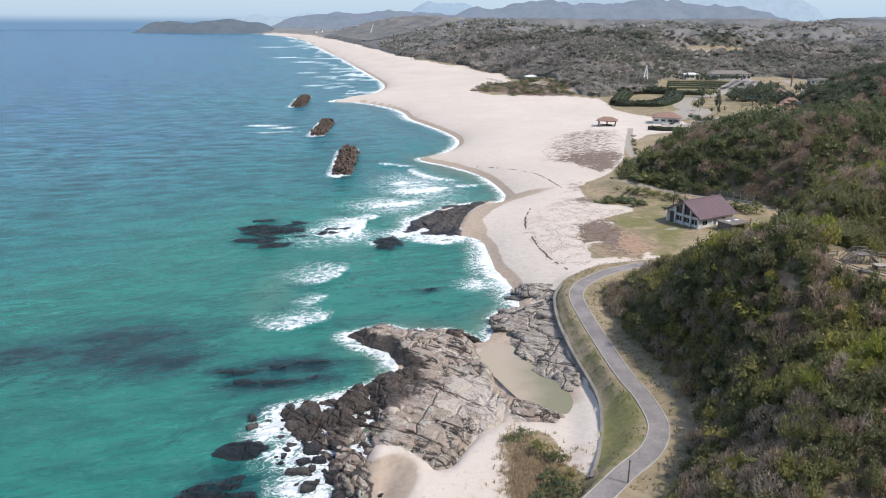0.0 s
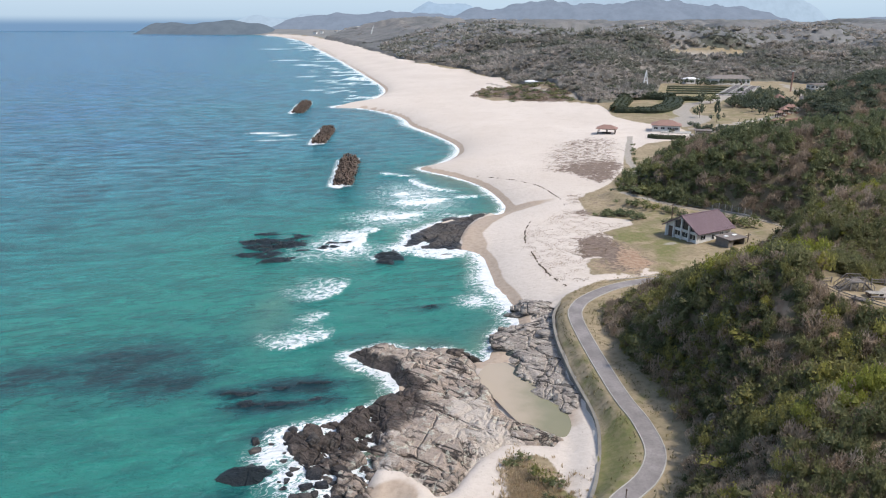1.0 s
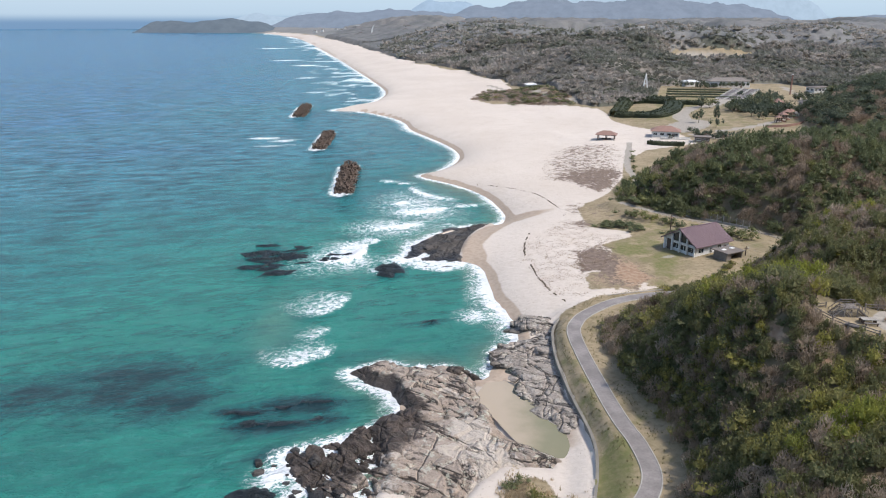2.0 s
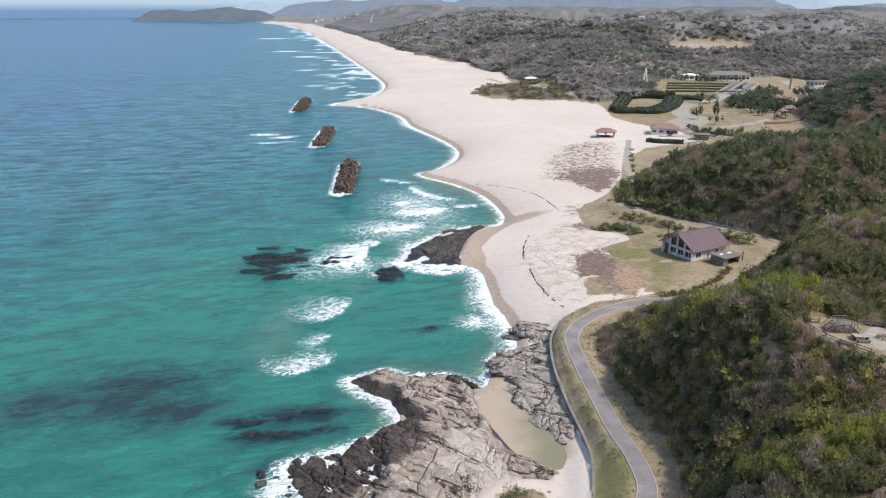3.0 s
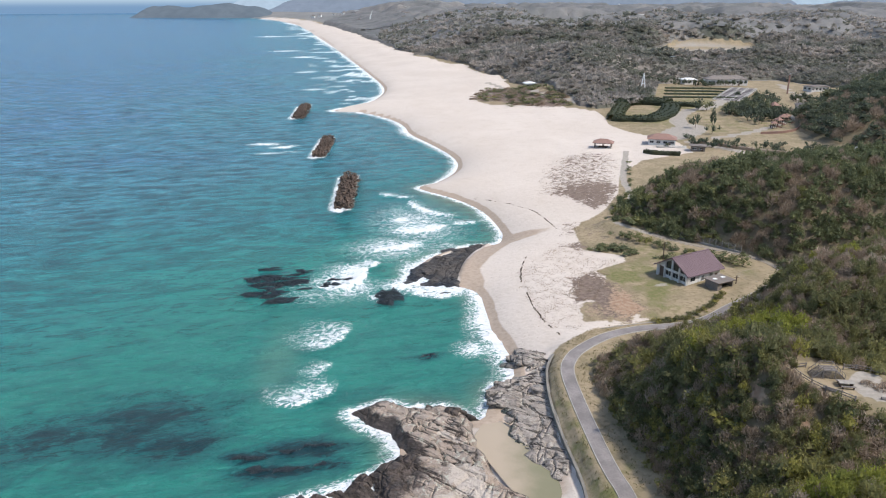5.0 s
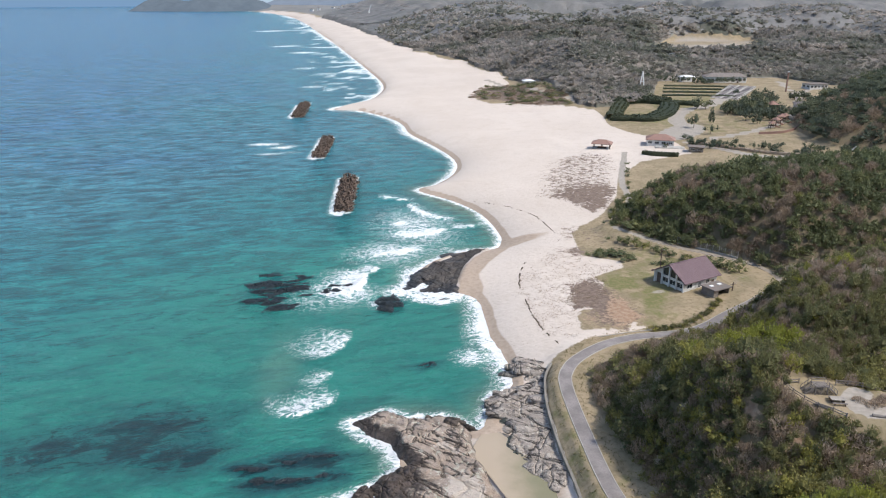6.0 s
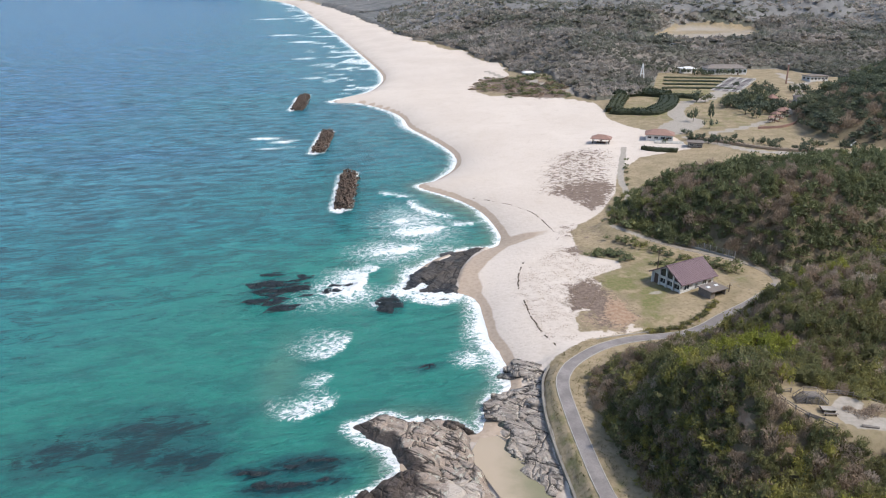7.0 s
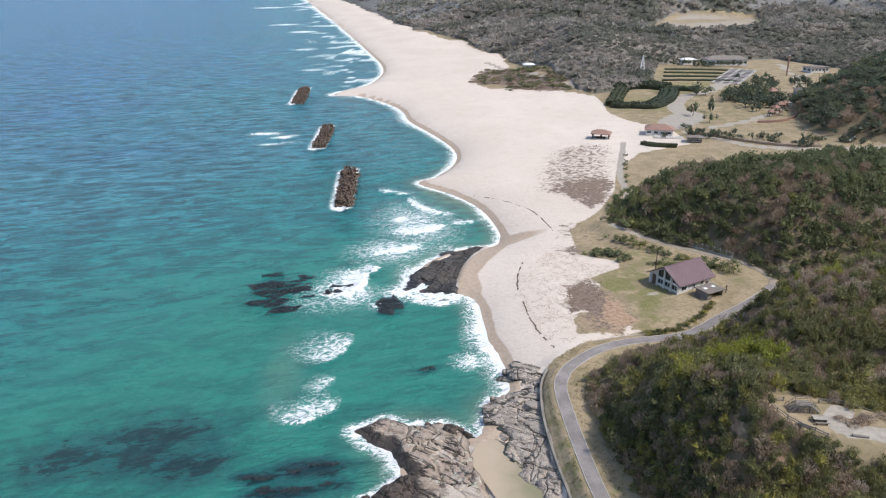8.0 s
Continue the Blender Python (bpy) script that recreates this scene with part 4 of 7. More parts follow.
spit = outcrop("rock_spit", SPIT_EDGE, 0.45, spit_top, 48, 6.0, 0.55, DARK_ROCK, "dark wet rock spit running out from the beach", -1.2, 9,
        lambda x, y: 1.0 * ease(within(x, y, SPIT_EDGE), 3.0, 0.3) * ease(x, 2, 7) + 0.3 * ease(x, 9, 16), plate=(10.0, 5.0))
def reef(cx, cy, sx, sy, turn, peak, seed):
    ring = [(cx + 1.5 * sx * math.cos(a) * math.cos(radians(turn)) - 1.5 * sy * math.sin(a) * math.sin(radians(turn)),
             cy + 1.5 * sx * math.cos(a) * math.sin(radians(turn)) + 1.5 * sy * math.sin(a) * math.cos(radians(turn))) for a in np.linspace(0, 2 * math.pi, 15)[:-1]]
    rr = random.Random(seed)
    ring = [(cx + (px - cx) * k, cy + (py - cy) * k) for (px, py), k in ((p, rr.uniform(0.55, 1.25)) for p in ring)]
    ob = outcrop("reef_rock", ring, 0.5, lambda x, y: peak - 0.1 + 1.3 * (fbm(x / 6, y / 1.8, 3, seed) - 0.5), 12, 2.6, 0.45, REEF, "black weedy reef awash in the waves", -1.4, seed, slabs=False)
    tagged(ob, category="rock", group="reefs off the beach")


REEF_ROCKS = [(-53.5, 218.5, 3.6, 1.1, 6, 0.30), (-45, 216.5, 2.2, 1.2, 4, 0.35), (-52, 211, 6.0, 1.5, 6, 0.35), (-50, 205, 6.4, 1.7, 8, 0.42), (-50.5, 198.4, 5.8, 1.4, 15, 0.35), (-46.5, 192.6, 3.6, 1.1, 20, 0.28), (-32.5, 206, 3.2, 2.4, 10, 0.35),
              (-15.5, 196, 2.9, 4.4, 0, 0.7), (-20.8, 194.6, 1.0, 0.8, 0, 0.3), (-21.7, 212, 1.3, 0.9, 0, 0.35), (-4, 158, 2.6, 1.1, 10, 0.05), (-25, 119.6, 4.6, 1.6, 8, 0.02), (-31, 112.2, 4.2, 1.2, 5, 0.0),
              (-36.5, 116.6, 2.8, 0.8, 4, 0.0), (-21.5, 114.4, 2.2, 0.8, 5, 0.0), (-28.8, 92.5, 2.8, 2.2, 20, 0.8), (-29.5, 82, 3.4, 3.6, 0, 0.3)]
for k, spec in enumerate(REEF_ROCKS):
    reef(*(spec if k > 6 else (spec[0], spec[1], spec[2] * 1.25, spec[3] * 1.5, spec[4] + 4, spec[5] - 0.02)), 70 + k)


def block_mesh(seed, material, flat):
    """An angular block of bedded rock, about one metre across, with chipped edges."""
    r = random.Random(seed)
    bm = bmesh.new()
    for k in range(22):
        p = [r.uniform(-0.5, 0.5) for _ in range(3)]
        a = r.randrange(3)
        p[a] = math.copysign(0.5 - 0.06 * r.random(), p[a])
        bm.verts.new((p[0], p[1], p[2] * flat))
    bmesh.ops.remove_doubles(bm, verts=bm.verts, dist=0.2)
    bmesh.ops.convex_hull(bm, input=bm.verts)
    for v in [v for v in bm.verts if not v.link_faces]:
        bm.verts.remove(v)
    bmesh.ops.bevel(bm, geom=list(bm.edges), offset=0.035, segments=2, affect="EDGES", clamp_overlap=True)
    for f in bm.faces:
        f.smooth = True
    me = bpy.data.meshes.new("slab")
    bm.to_mesh(me)
    bm.free()
    me.materials.append(material)
    return me


def lay_slabs(root, outline, count, strike, length, thick, top, material, seed, accept=None):
    """Loose-jointed slabs lying along the strike, inside an outline."""
    shapes = [block_mesh(seed * 31 + k, material, 1.0) for k in range(8)]
    r = random.Random(seed)
    lo = [min(p[k] for p in outline) for k in (0, 1)]
    hi = [max(p[k] for p in outline) for k in (0, 1)]
    done = 0
    for _ in range(count * 30):
        if done == count:
            break
        x, y = r.uniform(lo[0], hi[0]), r.uniform(lo[1], hi[1])
        d = float(within(np.array([x]), np.array([y]), outline)[0])
        if d < -0.3 or (accept and not accept(x, y)):
            continue
        size = r.uniform(*length)
        ob = new("slab", shapes[done % 8])
        ob.parent = root
        z = float(top(np.array([x]), np.array([y]))[0]) * min(1.0, 0.35 + 0.3 * max(d, 0)) - 0.25 * thick
        ob.matrix_world = pose(x, y, z, r.gauss(7, 6), r.gauss(0, 6), strike + r.gauss(0, 9)) @ Matrix.Diagonal((size, size * r.uniform(0.38, 0.62), thick * r.uniform(0.8, 1.3), 1))
        done += 1


lay_slabs(ledge, LEDGE_EDGE, 34, -4, (4.5, 8.5), 1.9, ledge_top, LEDGE, 4, lambda x, y: x < 24.2 and y > 133 and abs(y - 147.6) > 1.4)
lay_slabs(ledge, LEDGE_EDGE, 46, -42, (3.0, 6.0), 1.6, ledge_top, LEDGE, 5, lambda x, y: x < 24.4 and y < 134)
lay_slabs(platform, PLATFORM_EDGE, 34, -31, (1.6, 4.4), 1.3, lambda x, y: 0.5 + 0 * x, WET_ROCK, 6, lambda x, y: x < -8.5 - 0.35 * max(0, y - 103))
lay_slabs(platform, PLATFORM_EDGE, 26, -31, (1.6, 3.6), 1.0, platform_top, WET_ROCK, 7, lambda x, y: y > 129 and x > -3)
lay_slabs(spit, SPIT_EDGE, 22, 48, (2.5, 6.5), 0.9, spit_top, DARK_ROCK, 8, lambda x, y: x < 9)
STONES = [block_mesh(500 + k, DARK_ROCK, 0.75) for k in range(7)]
rnd = random.Random(11)
made = 0
while made < 55:
    t = rnd.random()
    ex, ey = -27 + 17 * t + rnd.gauss(0, 3.6), 101 - 23 * t + rnd.gauss(0, 3.0)
    k = float(within(np.array([ex]), np.array([ey]), PLATFORM_EDGE)[0])
    if not -6.0 < k < 5.0:
        continue
    size = 0.9 + 1.9 * rnd.random() ** 2
    ob = new("boulder", STONES[made % 7])
    ob.matrix_world = pose(ex, ey, -0.1 + 0.22 * max(k, 0) + 0.08 * size, rnd.uniform(-12, 12), rnd.uniform(-12, 12), rnd.uniform(0, 360)) @ Matrix.Diagonal((size, size * rnd.uniform(0.6, 1), size * 0.8, 1))
    tagged(ob, "dark wet boulder on the seaward edge of the rocks", "boulder", "boulders along the rock edge")
    made += 1


# ---- road, kerbs and sea wall ----
def box(bm, x, y, z, sx, sy, sz, turn=0.0, bevel=0.0):
    """A block standing on z, centred on x, y."""
    r = bmesh.ops.create_cube(bm, size=1)
    bmesh.ops.transform(bm, matrix=pose(x, y, z + sz / 2, 0, 0, turn) @ Matrix.Diagonal((sx, sy, sz, 1)), verts=r["verts"])
    if bevel:
        edges = list({e for v in r["verts"] for e in v.link_edges})
        bmesh.ops.bevel(bm, geom=edges, offset=bevel, segments=1, affect="EDGES")


def beam(bm, a, b, w, h=None):
    """A straight bar from a to b."""
    a, b = Vector(a), Vector(b)
    r = bmesh.ops.create_cube(bm, size=1)
    m = Matrix.Translation((a + b) / 2) @ (b - a).to_track_quat("Z", "Y").to_matrix().to_4x4() @ Matrix.Diagonal((w, h or w, (b - a).length, 1))
    bmesh.ops.transform(bm, matrix=m, verts=r["verts"])


def drum(bm, x, y, z, r1, r2, h, sides=12):
    r = bmesh.ops.create_cone(bm, cap_ends=True, segments=sides, radius1=r1, radius2=r2, depth=h)
    bmesh.ops.translate(bm, vec=(x, y, z + h / 2), verts=r["verts"])


def part(name, bm, material, parent=None, label=""):
    me = bpy.data.meshes.new(name)
    bm.to_mesh(me)
    bm.free()
    me.materials.append(material)
    ob = new(name, me)
    if parent:
        ob.parent = parent
    return tagged(ob, label) if label else ob


def one(name, fill, material, parent=None, label=""):
    """A part filled by a call on a fresh bmesh."""
    bm = bmesh.new()
    fill(bm)
    return part(name, bm, material, parent, label)


def thing(name, x, y, z, turn, label, category, group=""):
    ob = new(name)
    ob.matrix_world = pose(x, y, z, 0, 0, turn)
    return tagged(ob, label, category, group)


def ribbon(name, line, inner, outer, lift, thick, material, heights=None):
    """A strip along a line, between two offsets to its right, with thickness."""
    p = np.asarray(line, float)
    g = np.gradient(p[:, :2], axis=0)
    g /= np.linalg.norm(g, axis=1)[:, None]
    right = np.stack([g[:, 1], -g[:, 0]], 1)
    z = (terrain(p[:, 0], p[:, 1])[0] if heights is None else heights) + lift
    a, b = p[:, :2] + right * inner, p[:, :2] + right * outer
    co = np.vstack([np.column_stack([a, z]), np.column_stack([b, z]), np.column_stack([a, z - thick]), np.column_stack([b, z - thick])])
    n = len(p)
    i = np.arange(n - 1)
    faces = np.vstack([np.stack(q, 1) for q in ((i, i + n, i + n + 1, i + 1), (i + 2 * n, i, i + 1, i + 1 + 2 * n), (i + n, i + 3 * n, i + 3 * n + 1, i + n + 1))])
    return new(name, mesh_of(name, co, faces[:, ::-1], material))


road_z = 4.9 + 2.9 * ease(np.linspace(0, 1, len(ROAD)), 0.57, 0.76)
road = ribbon("road", ROAD[:108], -1.38, 1.38, 0.10, 0.5, ASPHALT, road_z[:108])
lane_road = ribbon("lane", ROAD[107:134], -0.95, 0.95, 0.08, 0.5, DIRT, road_z[107:134])
tagged(lane_road, "narrow pale dirt lane behind the house", "lane", kind="structure")
tagged(road, "narrow worn grey asphalt road with pale edges", "road", kind="structure")
for side in (-1, 1):
    ob = ribbon("kerb", ROAD[:106], min(side * 1.37, side * 1.54), max(side * 1.37, side * 1.54), 0.16, 0.6, CONCRETE, road_z[:106])
    tagged(ob, "low pale concrete kerb along the road", "kerb", kind="structure")
wall_line = rounded(SEAWALL_LINE[1:], 6)
top_z = np.interp(wall_line[:, 1], [80, 90, 100, 110, 125, 152], [3.2, 2.6, 2.4, 2.5, 3.0, 3.6])
wall = ribbon("wall_sea", wall_line, -0.22, 0.3, 0.2, 3.6, SEAWALL, top_z)
tagged(wall, "stained concrete sea wall below the road verge", "sea wall", kind="structure")
spur = rounded([(40, 163.4), (50, 166.4), (60, 168.3), (67, 170.5)], 5)
ob = ribbon("low_kerb", spur, -0.12, 0.12, 0.15, 0.6, CONCRETE)
tagged(ob, "thin concrete edging between beach and road", "kerb", kind="structure")


def road_post():
    x, y = 23.3, 77.4
    root = thing("road_pole", x, y, ground_height(x, y), 0, "thin dark pole standing at the roadside", "pole")
    one("pole", lambda bm: drum(bm, 0, 0, -0.3, 0.09, 0.07, 3.5, 8), TIMBER_DARK, root)
    one("cap", lambda bm: drum(bm, 0, 0, 3.2, 0.13, 0.10, 0.16, 8), TIMBER_DARK, root)


road_post()


# ---- breakwaters of tetrapods ----
def tetrapod_mesh():
    bm = bmesh.new()
    for way in ((0, 0, 1), (0.94, 0, -0.33), (-0.47, 0.82, -0.33), (-0.47, -0.82, -0.33)):
        r = bmesh.ops.create_cone(bm, cap_ends=True, segments=6, radius1=0.52, radius2=0.33, depth=1.25)
        m = Vector(way).to_track_quat("Z", "Y").to_matrix().to_4x4() @ Matrix.Translation((0, 0, 0.62))
        bmesh.ops.transform(bm, matrix=m, verts=r["verts"])
    me = bpy.data.meshes.new("tetrapod")
    bm.to_mesh(me)
    bm.free()
    me.materials.append(TETRAPOD)
    return me


def breakwater(a, b, half, pod, seed):
    rnd = random.Random(seed)
    a, b = Vector((*a, 0)), Vector((*b, 0))
    root = thing("breakwater", a.x, a.y, 0, math.degrees(math.atan2((b - a).y, (b - a).x)), "offshore breakwater heaped from dark concrete tetrapods", "breakwater", "breakwaters off the beach")
    length = (b - a).length
    one("rubble_core", lambda bm: box(bm, length / 2, 0, -2.0, length - 3, half * 1.2, 2.3, 0, 0.6), TETRAPOD, root)
    rows = int(length / 1.5)
    for layer, (width, z) in enumerate(((half, 0.6), (half * 0.6, 2.1))):
        across = 5 if layer == 0 else 3
        for i in range(rows):
            for j in range(across):
                if layer and rnd.random() < 0.12:
                    continue
                v = -width + 2 * width * j / (across - 1)
                ob = new("tetrapod", pod)
                ob.parent = root
                ob.matrix_local = pose(0.8 + (length - 1.6) * i / (rows - 1) + rnd.gauss(0, 0.7), v + rnd.gauss(0, 0.6), z - 0.5 * abs(v) / half + rnd.gauss(0, 0.35), rnd.uniform(0, 360), rnd.uniform(0, 360), rnd.uniform(0, 360)) @ Matrix.Scale(rnd.uniform(0.8, 1.2), 4)


POD = tetrapod_mesh()
for k, (a, b, half) in enumerate(BREAKWATERS):
    breakwater(a, b, half, POD, 90 + k)


# ---- the house on the lawn ----
def gable_roof(bm, length, half, eave, ridge, over, thick, shift=0.0):
    """Two slopes along x, with overhang and thickness."""
    x0, x1 = -over, length + over
    for side in (-1, 1):
        e = eave - over * (ridge - eave) / half
        pts = [(x0, side * (half + over), e), (x1, side * (half + over), e), (x1, 0, ridge), (x0, 0, ridge)]
        lo = [bm.verts.new(p) for p in pts]
        hi = [bm.verts.new((p[0], p[1], p[2] + thick)) for p in pts]
        bm.faces.new(lo if side > 0 else lo[::-1])
        bm.faces.new(hi[::-1] if side > 0 else hi)
        for i in range(4):
            j = (i + 1) % 4
            bm.faces.new([lo[i], lo[j], hi[j], hi[i]])


def prism(bm, ring, x0, x1):
    """An upright outline in y, z pulled along x."""
    a = [bm.verts.new((x0, y, z)) for y, z in ring]
    b = [bm.verts.new((x1, y, z)) for y, z in ring]
    bm.faces.new(a[::-1]), bm.faces.new(b)
    n = len(ring)
    for i in range(n):
        bm.faces.new([a[i], a[(i + 1) % n], b[(i + 1) % n], b[i]])


def window(parent, x, y, z, w, h, facing, material=GLASS):
    """facing: 'x' looks along -x, 'y' along -y. A pane set in a frame, with a sill."""
    pane = one("window", (lambda bm: box(bm, x, y, z, 0.05, w, h)) if facing == "x" else (lambda bm: box(bm, x, y, z, w, 0.05, h)), material, parent)

    def bars(bm):
        for s in (-1, 1):
            if facing == "x":
                box(bm, x - 0.03, y + s * w / 2, z, 0.1, 0.1, h), box(bm, x - 0.03, y, z + (h if s > 0 else 0) - 0.05, 0.1, w, 0.1)
            else:
                box(bm, x + s * w / 2, y - 0.03, z, 0.1, 0.1, h), box(bm, x, y - 0.03, z + (h if s > 0 else 0) - 0.05, w, 0.1, 0.1)
        if facing == "x":
            box(bm, x - 0.03, y, z, 0.09, 0.07, h)
        else:
            box(bm, x, y - 0.03, z, 0.07, 0.09, h)

    frame_ob = one("window_frame", bars, WHITE, pane)
    return frame_ob


def house():
    # the gable end looks towards the sea; local x runs inland along the ridge
    turn = 30.0
    x, y = 66.3, 192.6
    z = 6.6
    root = thing("beach_house", x, y, z, turn, "two-storey white house with a large brown-purple metal roof", "house")
    half, length, eave, ridge = 5.6, 13.2, 3.4, 6.7
    body = one("wall", lambda bm: prism(bm, [(-half, -1.0), (half, -1.0), (half, eave), (0, ridge), (-half, eave)], 0, length), WALL_WHITE, root)
    one("roof", lambda bm: gable_roof(bm, length, half, eave, ridge, 0.9, 0.22), ROOF, root, "brown-purple seamed metal roof")

    def seams(bm):
        for side in (-1, 1):
            for i in range(30):
                sx = -0.8 + (length + 1.6) * i / 29
                beam(bm, (sx, side * (half + 0.9), eave - 0.9 * (ridge - eave) / half + 0.25), (sx, 0, ridge + 0.25), 0.045)

    one("roof_seams", seams, ROOF, root)
    one("ridge_cap", lambda bm: box(bm, length / 2, 0, ridge + 0.18, length + 1.8, 0.4, 0.12), ROOF, root)

    def barge(bm, side):
        for sx in (-0.92,):
            beam(bm, (sx, side * (half + 0.9), eave - 0.5), (sx, 0, ridge + 0.06), 0.08, 0.3)

    for side in (-1, 1):
        one("bargeboard", lambda bm: barge(bm, side), ROOF, root)
    # posts and dark glazing of the sea-facing gable
    for yy, hh in ((-5.4, 3.3), (-2.7, 4.9), (0.0, 6.2), (2.7, 4.9), (5.4, 3.3)):
        one("post", lambda bm: box(bm, -0.35, yy, -0.9, 0.4, 0.42, hh + 0.9), WALL_WHITE, root)
    one("floor_band", lambda bm: box(bm, -0.3, -1.5, 2.65, 0.3, 8.6, 0.4), WALL_WHITE, root)
    for yy in (-4.05, -1.35, 1.35):
        window(root, -0.06, yy, 0.9, 2.3, 1.5, "x")
    for ring in ([(-4.6, 3.1), (-2.95, 3.1), (-2.95, 4.6), (-4.6, 3.7)], [(-2.45, 3.1), (-0.25, 3.1), (-0.25, 6.0), (-2.45, 4.9)], [(0.25, 3.1), (2.45, 3.1), (2.45, 4.9), (0.25, 6.0)]):
        one("gable_window", lambda bm: prism(bm, ring, -0.08, -0.02), GLASS, root)
    one("door", lambda bm: box(bm, -0.05, 4.05, -0.2, 0.08, 1.5, 3.2), TIMBER_DARK, root)
    one("terrace", lambda bm: box(bm, -1.1, 0, -1.2, 2.2, 12.0, 0.75, 0, 0.05), CONCRETE, root)
    # the side that looks towards the road
    for xx, ww, hh, zz in ((2.0, 2.0, 1.3, 1.0), (6.0, 1.0, 1.6, 0.5), (9.4, 1.4, 1.2, 1.2)):
        window(root, xx, -half - 0.03, zz, ww, hh, "y")
    one("side_door", lambda bm: box(bm, 11.6, -half - 0.03, -0.4, 1.1, 0.08, 2.2), TIMBER_DARK, root)
    one("downpipe", lambda bm: drum(bm, 4.4, -half - 0.12, -0.6, 0.06, 0.06, 3.9, 6), WHITE, root)
    one("side_step", lambda bm: box(bm, 4.8, -half - 0.9, -1.0, 2.4, 1.5, 0.5, 0, 0.03), CONCRETE, root)


def shed():
    root = thing("outbuilding", 77.4, 186.4, 6.9, 28, "low flat-roofed grey outbuilding with two skylights", "shed")
    one("wall", lambda bm: (box(bm, 0, 2.1, -0.8, 6.0, 0.25, 3.1), box(bm, -2.9, 0, -0.8, 0.25, 4.4, 3.1), box(bm, 2.9, 0, -0.8, 0.25, 4.4, 3.1), box(bm, -2.1, -2.1, -0.8, 1.6, 0.25, 3.1)), TIMBER_GREY, root)
    one("roof", lambda bm: box(bm, 0, -0.1, 2.3, 6.8, 5.4, 0.28, 0, 0.04), GREY_ROOF, root)
    for xx in (-1.6, 1.5):
        one("skylight", lambda bm: box(bm, xx, 0.2, 2.58, 1.2, 0.9, 0.18, 0, 0.03), WHITE, root)
    one("back_room", lambda bm: box(bm, 0.6, 1.0, -0.8, 4.6, 1.8, 2.9), TIMBER_GREY, root)
    one("apron", lambda bm: box(bm, 0.8, -3.8, -0.75, 6.0, 3.6, 0.8, 0, 0.03), CONCRETE, root)


house()
shed()


def utility_pole(x, y, h, label):
    root = thing("utility_pole", x, y, ground_height(x, y), 20, label, "utility pole")
    one("pole", lambda bm: drum(bm, 0, 0, -0.4, 0.16, 0.11, h + 0.4, 8), TIMBER_DARK, root)
    one("crossarm", lambda bm: box(bm, 0, 0, h - 0.7, 1.7, 0.12, 0.14), TIMBER_DARK, root)
    for s in (-0.7, 0.7):
        one("insulator", lambda bm: drum(bm, s, 0, h - 0.56, 0.06, 0.05, 0.2, 6), WHITE, root)


utility_pole(66.8, 204.0, 7.5, "dark wooden utility pole beside the house")
utility_pole(82.7, 187.6, 2.6, "short wooden utility pole by the drive")


# ---- the lookout on the near hill ----
def lookout_deck():
    """A timber climbing deck: sloping slatted sides up to a railed platform, with open stairs."""
    root = thing("lookout_deck", 61.2, 100.6, 26.5, -4, "weathered grey timber lookout deck with sloping railed ramps", "wooden deck")
    for i in range(10):
        one("board", lambda bm: box(bm, -1.35 + 0.3 * i, 0, 1.75, 0.26, 2.6, 0.09), TIMBER_GREY, root)
    for sx in (-1, 1):
        for sy in (-1.25, 1.25):
            one("leg", lambda bm: box(bm, sx * 1.4, sy, -0.3, 0.18, 0.18, 2.1), TIMBER_GREY, root)
            one("ramp_beam", lambda bm: beam(bm, (sx * 1.5, sy, 1.78), (sx * 3.7, sy, 0.05), 0.14, 0.2), TIMBER_GREY, root)
            one("ramp_rail", lambda bm: beam(bm, (sx * 1.5, sy, 2.75), (sx * 3.7, sy, 1.0), 0.1, 0.12), TIMBER_GREY, root)
            for k in range(4):
                t = k / 3
                one("baluster", lambda bm: beam(bm, (sx * (1.5 + 2.2 * t), sy, 1.75 - 1.7 * t), (sx * (1.5 + 2.2 * t), sy, 2.78 - 1.75 * t), 0.09), TIMBER_GREY, root)
        for k in range(8):
            t = (k + 0.5) / 8
            one("tread", lambda bm: box(bm, sx * (1.5 + 2.2 * t), 0, 1.7 - 1.72 * t, 0.24, 2.5, 0.07), TIMBER_GREY, root)
    for sy in (-1.25, 1.25):
        one("top_rail", lambda bm: beam(bm, (-1.55, sy, 2.78), (1.55, sy, 2.78), 0.12), TIMBER_GREY, root)
        one("mid_rail", lambda bm: beam(bm, (-1.55, sy, 2.3), (1.55, sy, 2.3), 0.09), TIMBER_GREY, root)
    root.scale = (0.68, 0.7, 0.78)
    for i in range(19):
        one("slat", lambda bm: beam(bm, (-3.4 + 0.36 * i, -1.3, 0.0), (-1.3 + 0.14 * i, -1.05, 1.7), 0.1, 0.05), TIMBER_GREY, root)


def picnic_table():
    root = thing("picnic_table", 62.6, 97.4, 26.5, -6, "pale weathered timber table with benches on the hilltop", "table")
    for i in range(4):
        one("board", lambda bm: box(bm, 0, -0.45 + 0.3 * i, 0.72, 2.3, 0.27, 0.07), TIMBER_PALE, root)
    for sx in (-0.85, 0.85):
        one("leg", lambda bm: box(bm, sx, 0, -0.05, 0.12, 0.9, 0.78), TIMBER_DARK, root)
    for sy in (-1.0, 1.0):
        one("bench", lambda bm: box(bm, 0, sy, 0.4, 2.2, 0.35, 0.08), TIMBER_GREY, root)
        for sx in (-0.8, 0.8):
            one("bench_leg", lambda bm: box(bm, sx, sy, -0.05, 0.1, 0.3, 0.46), TIMBER_DARK, root)


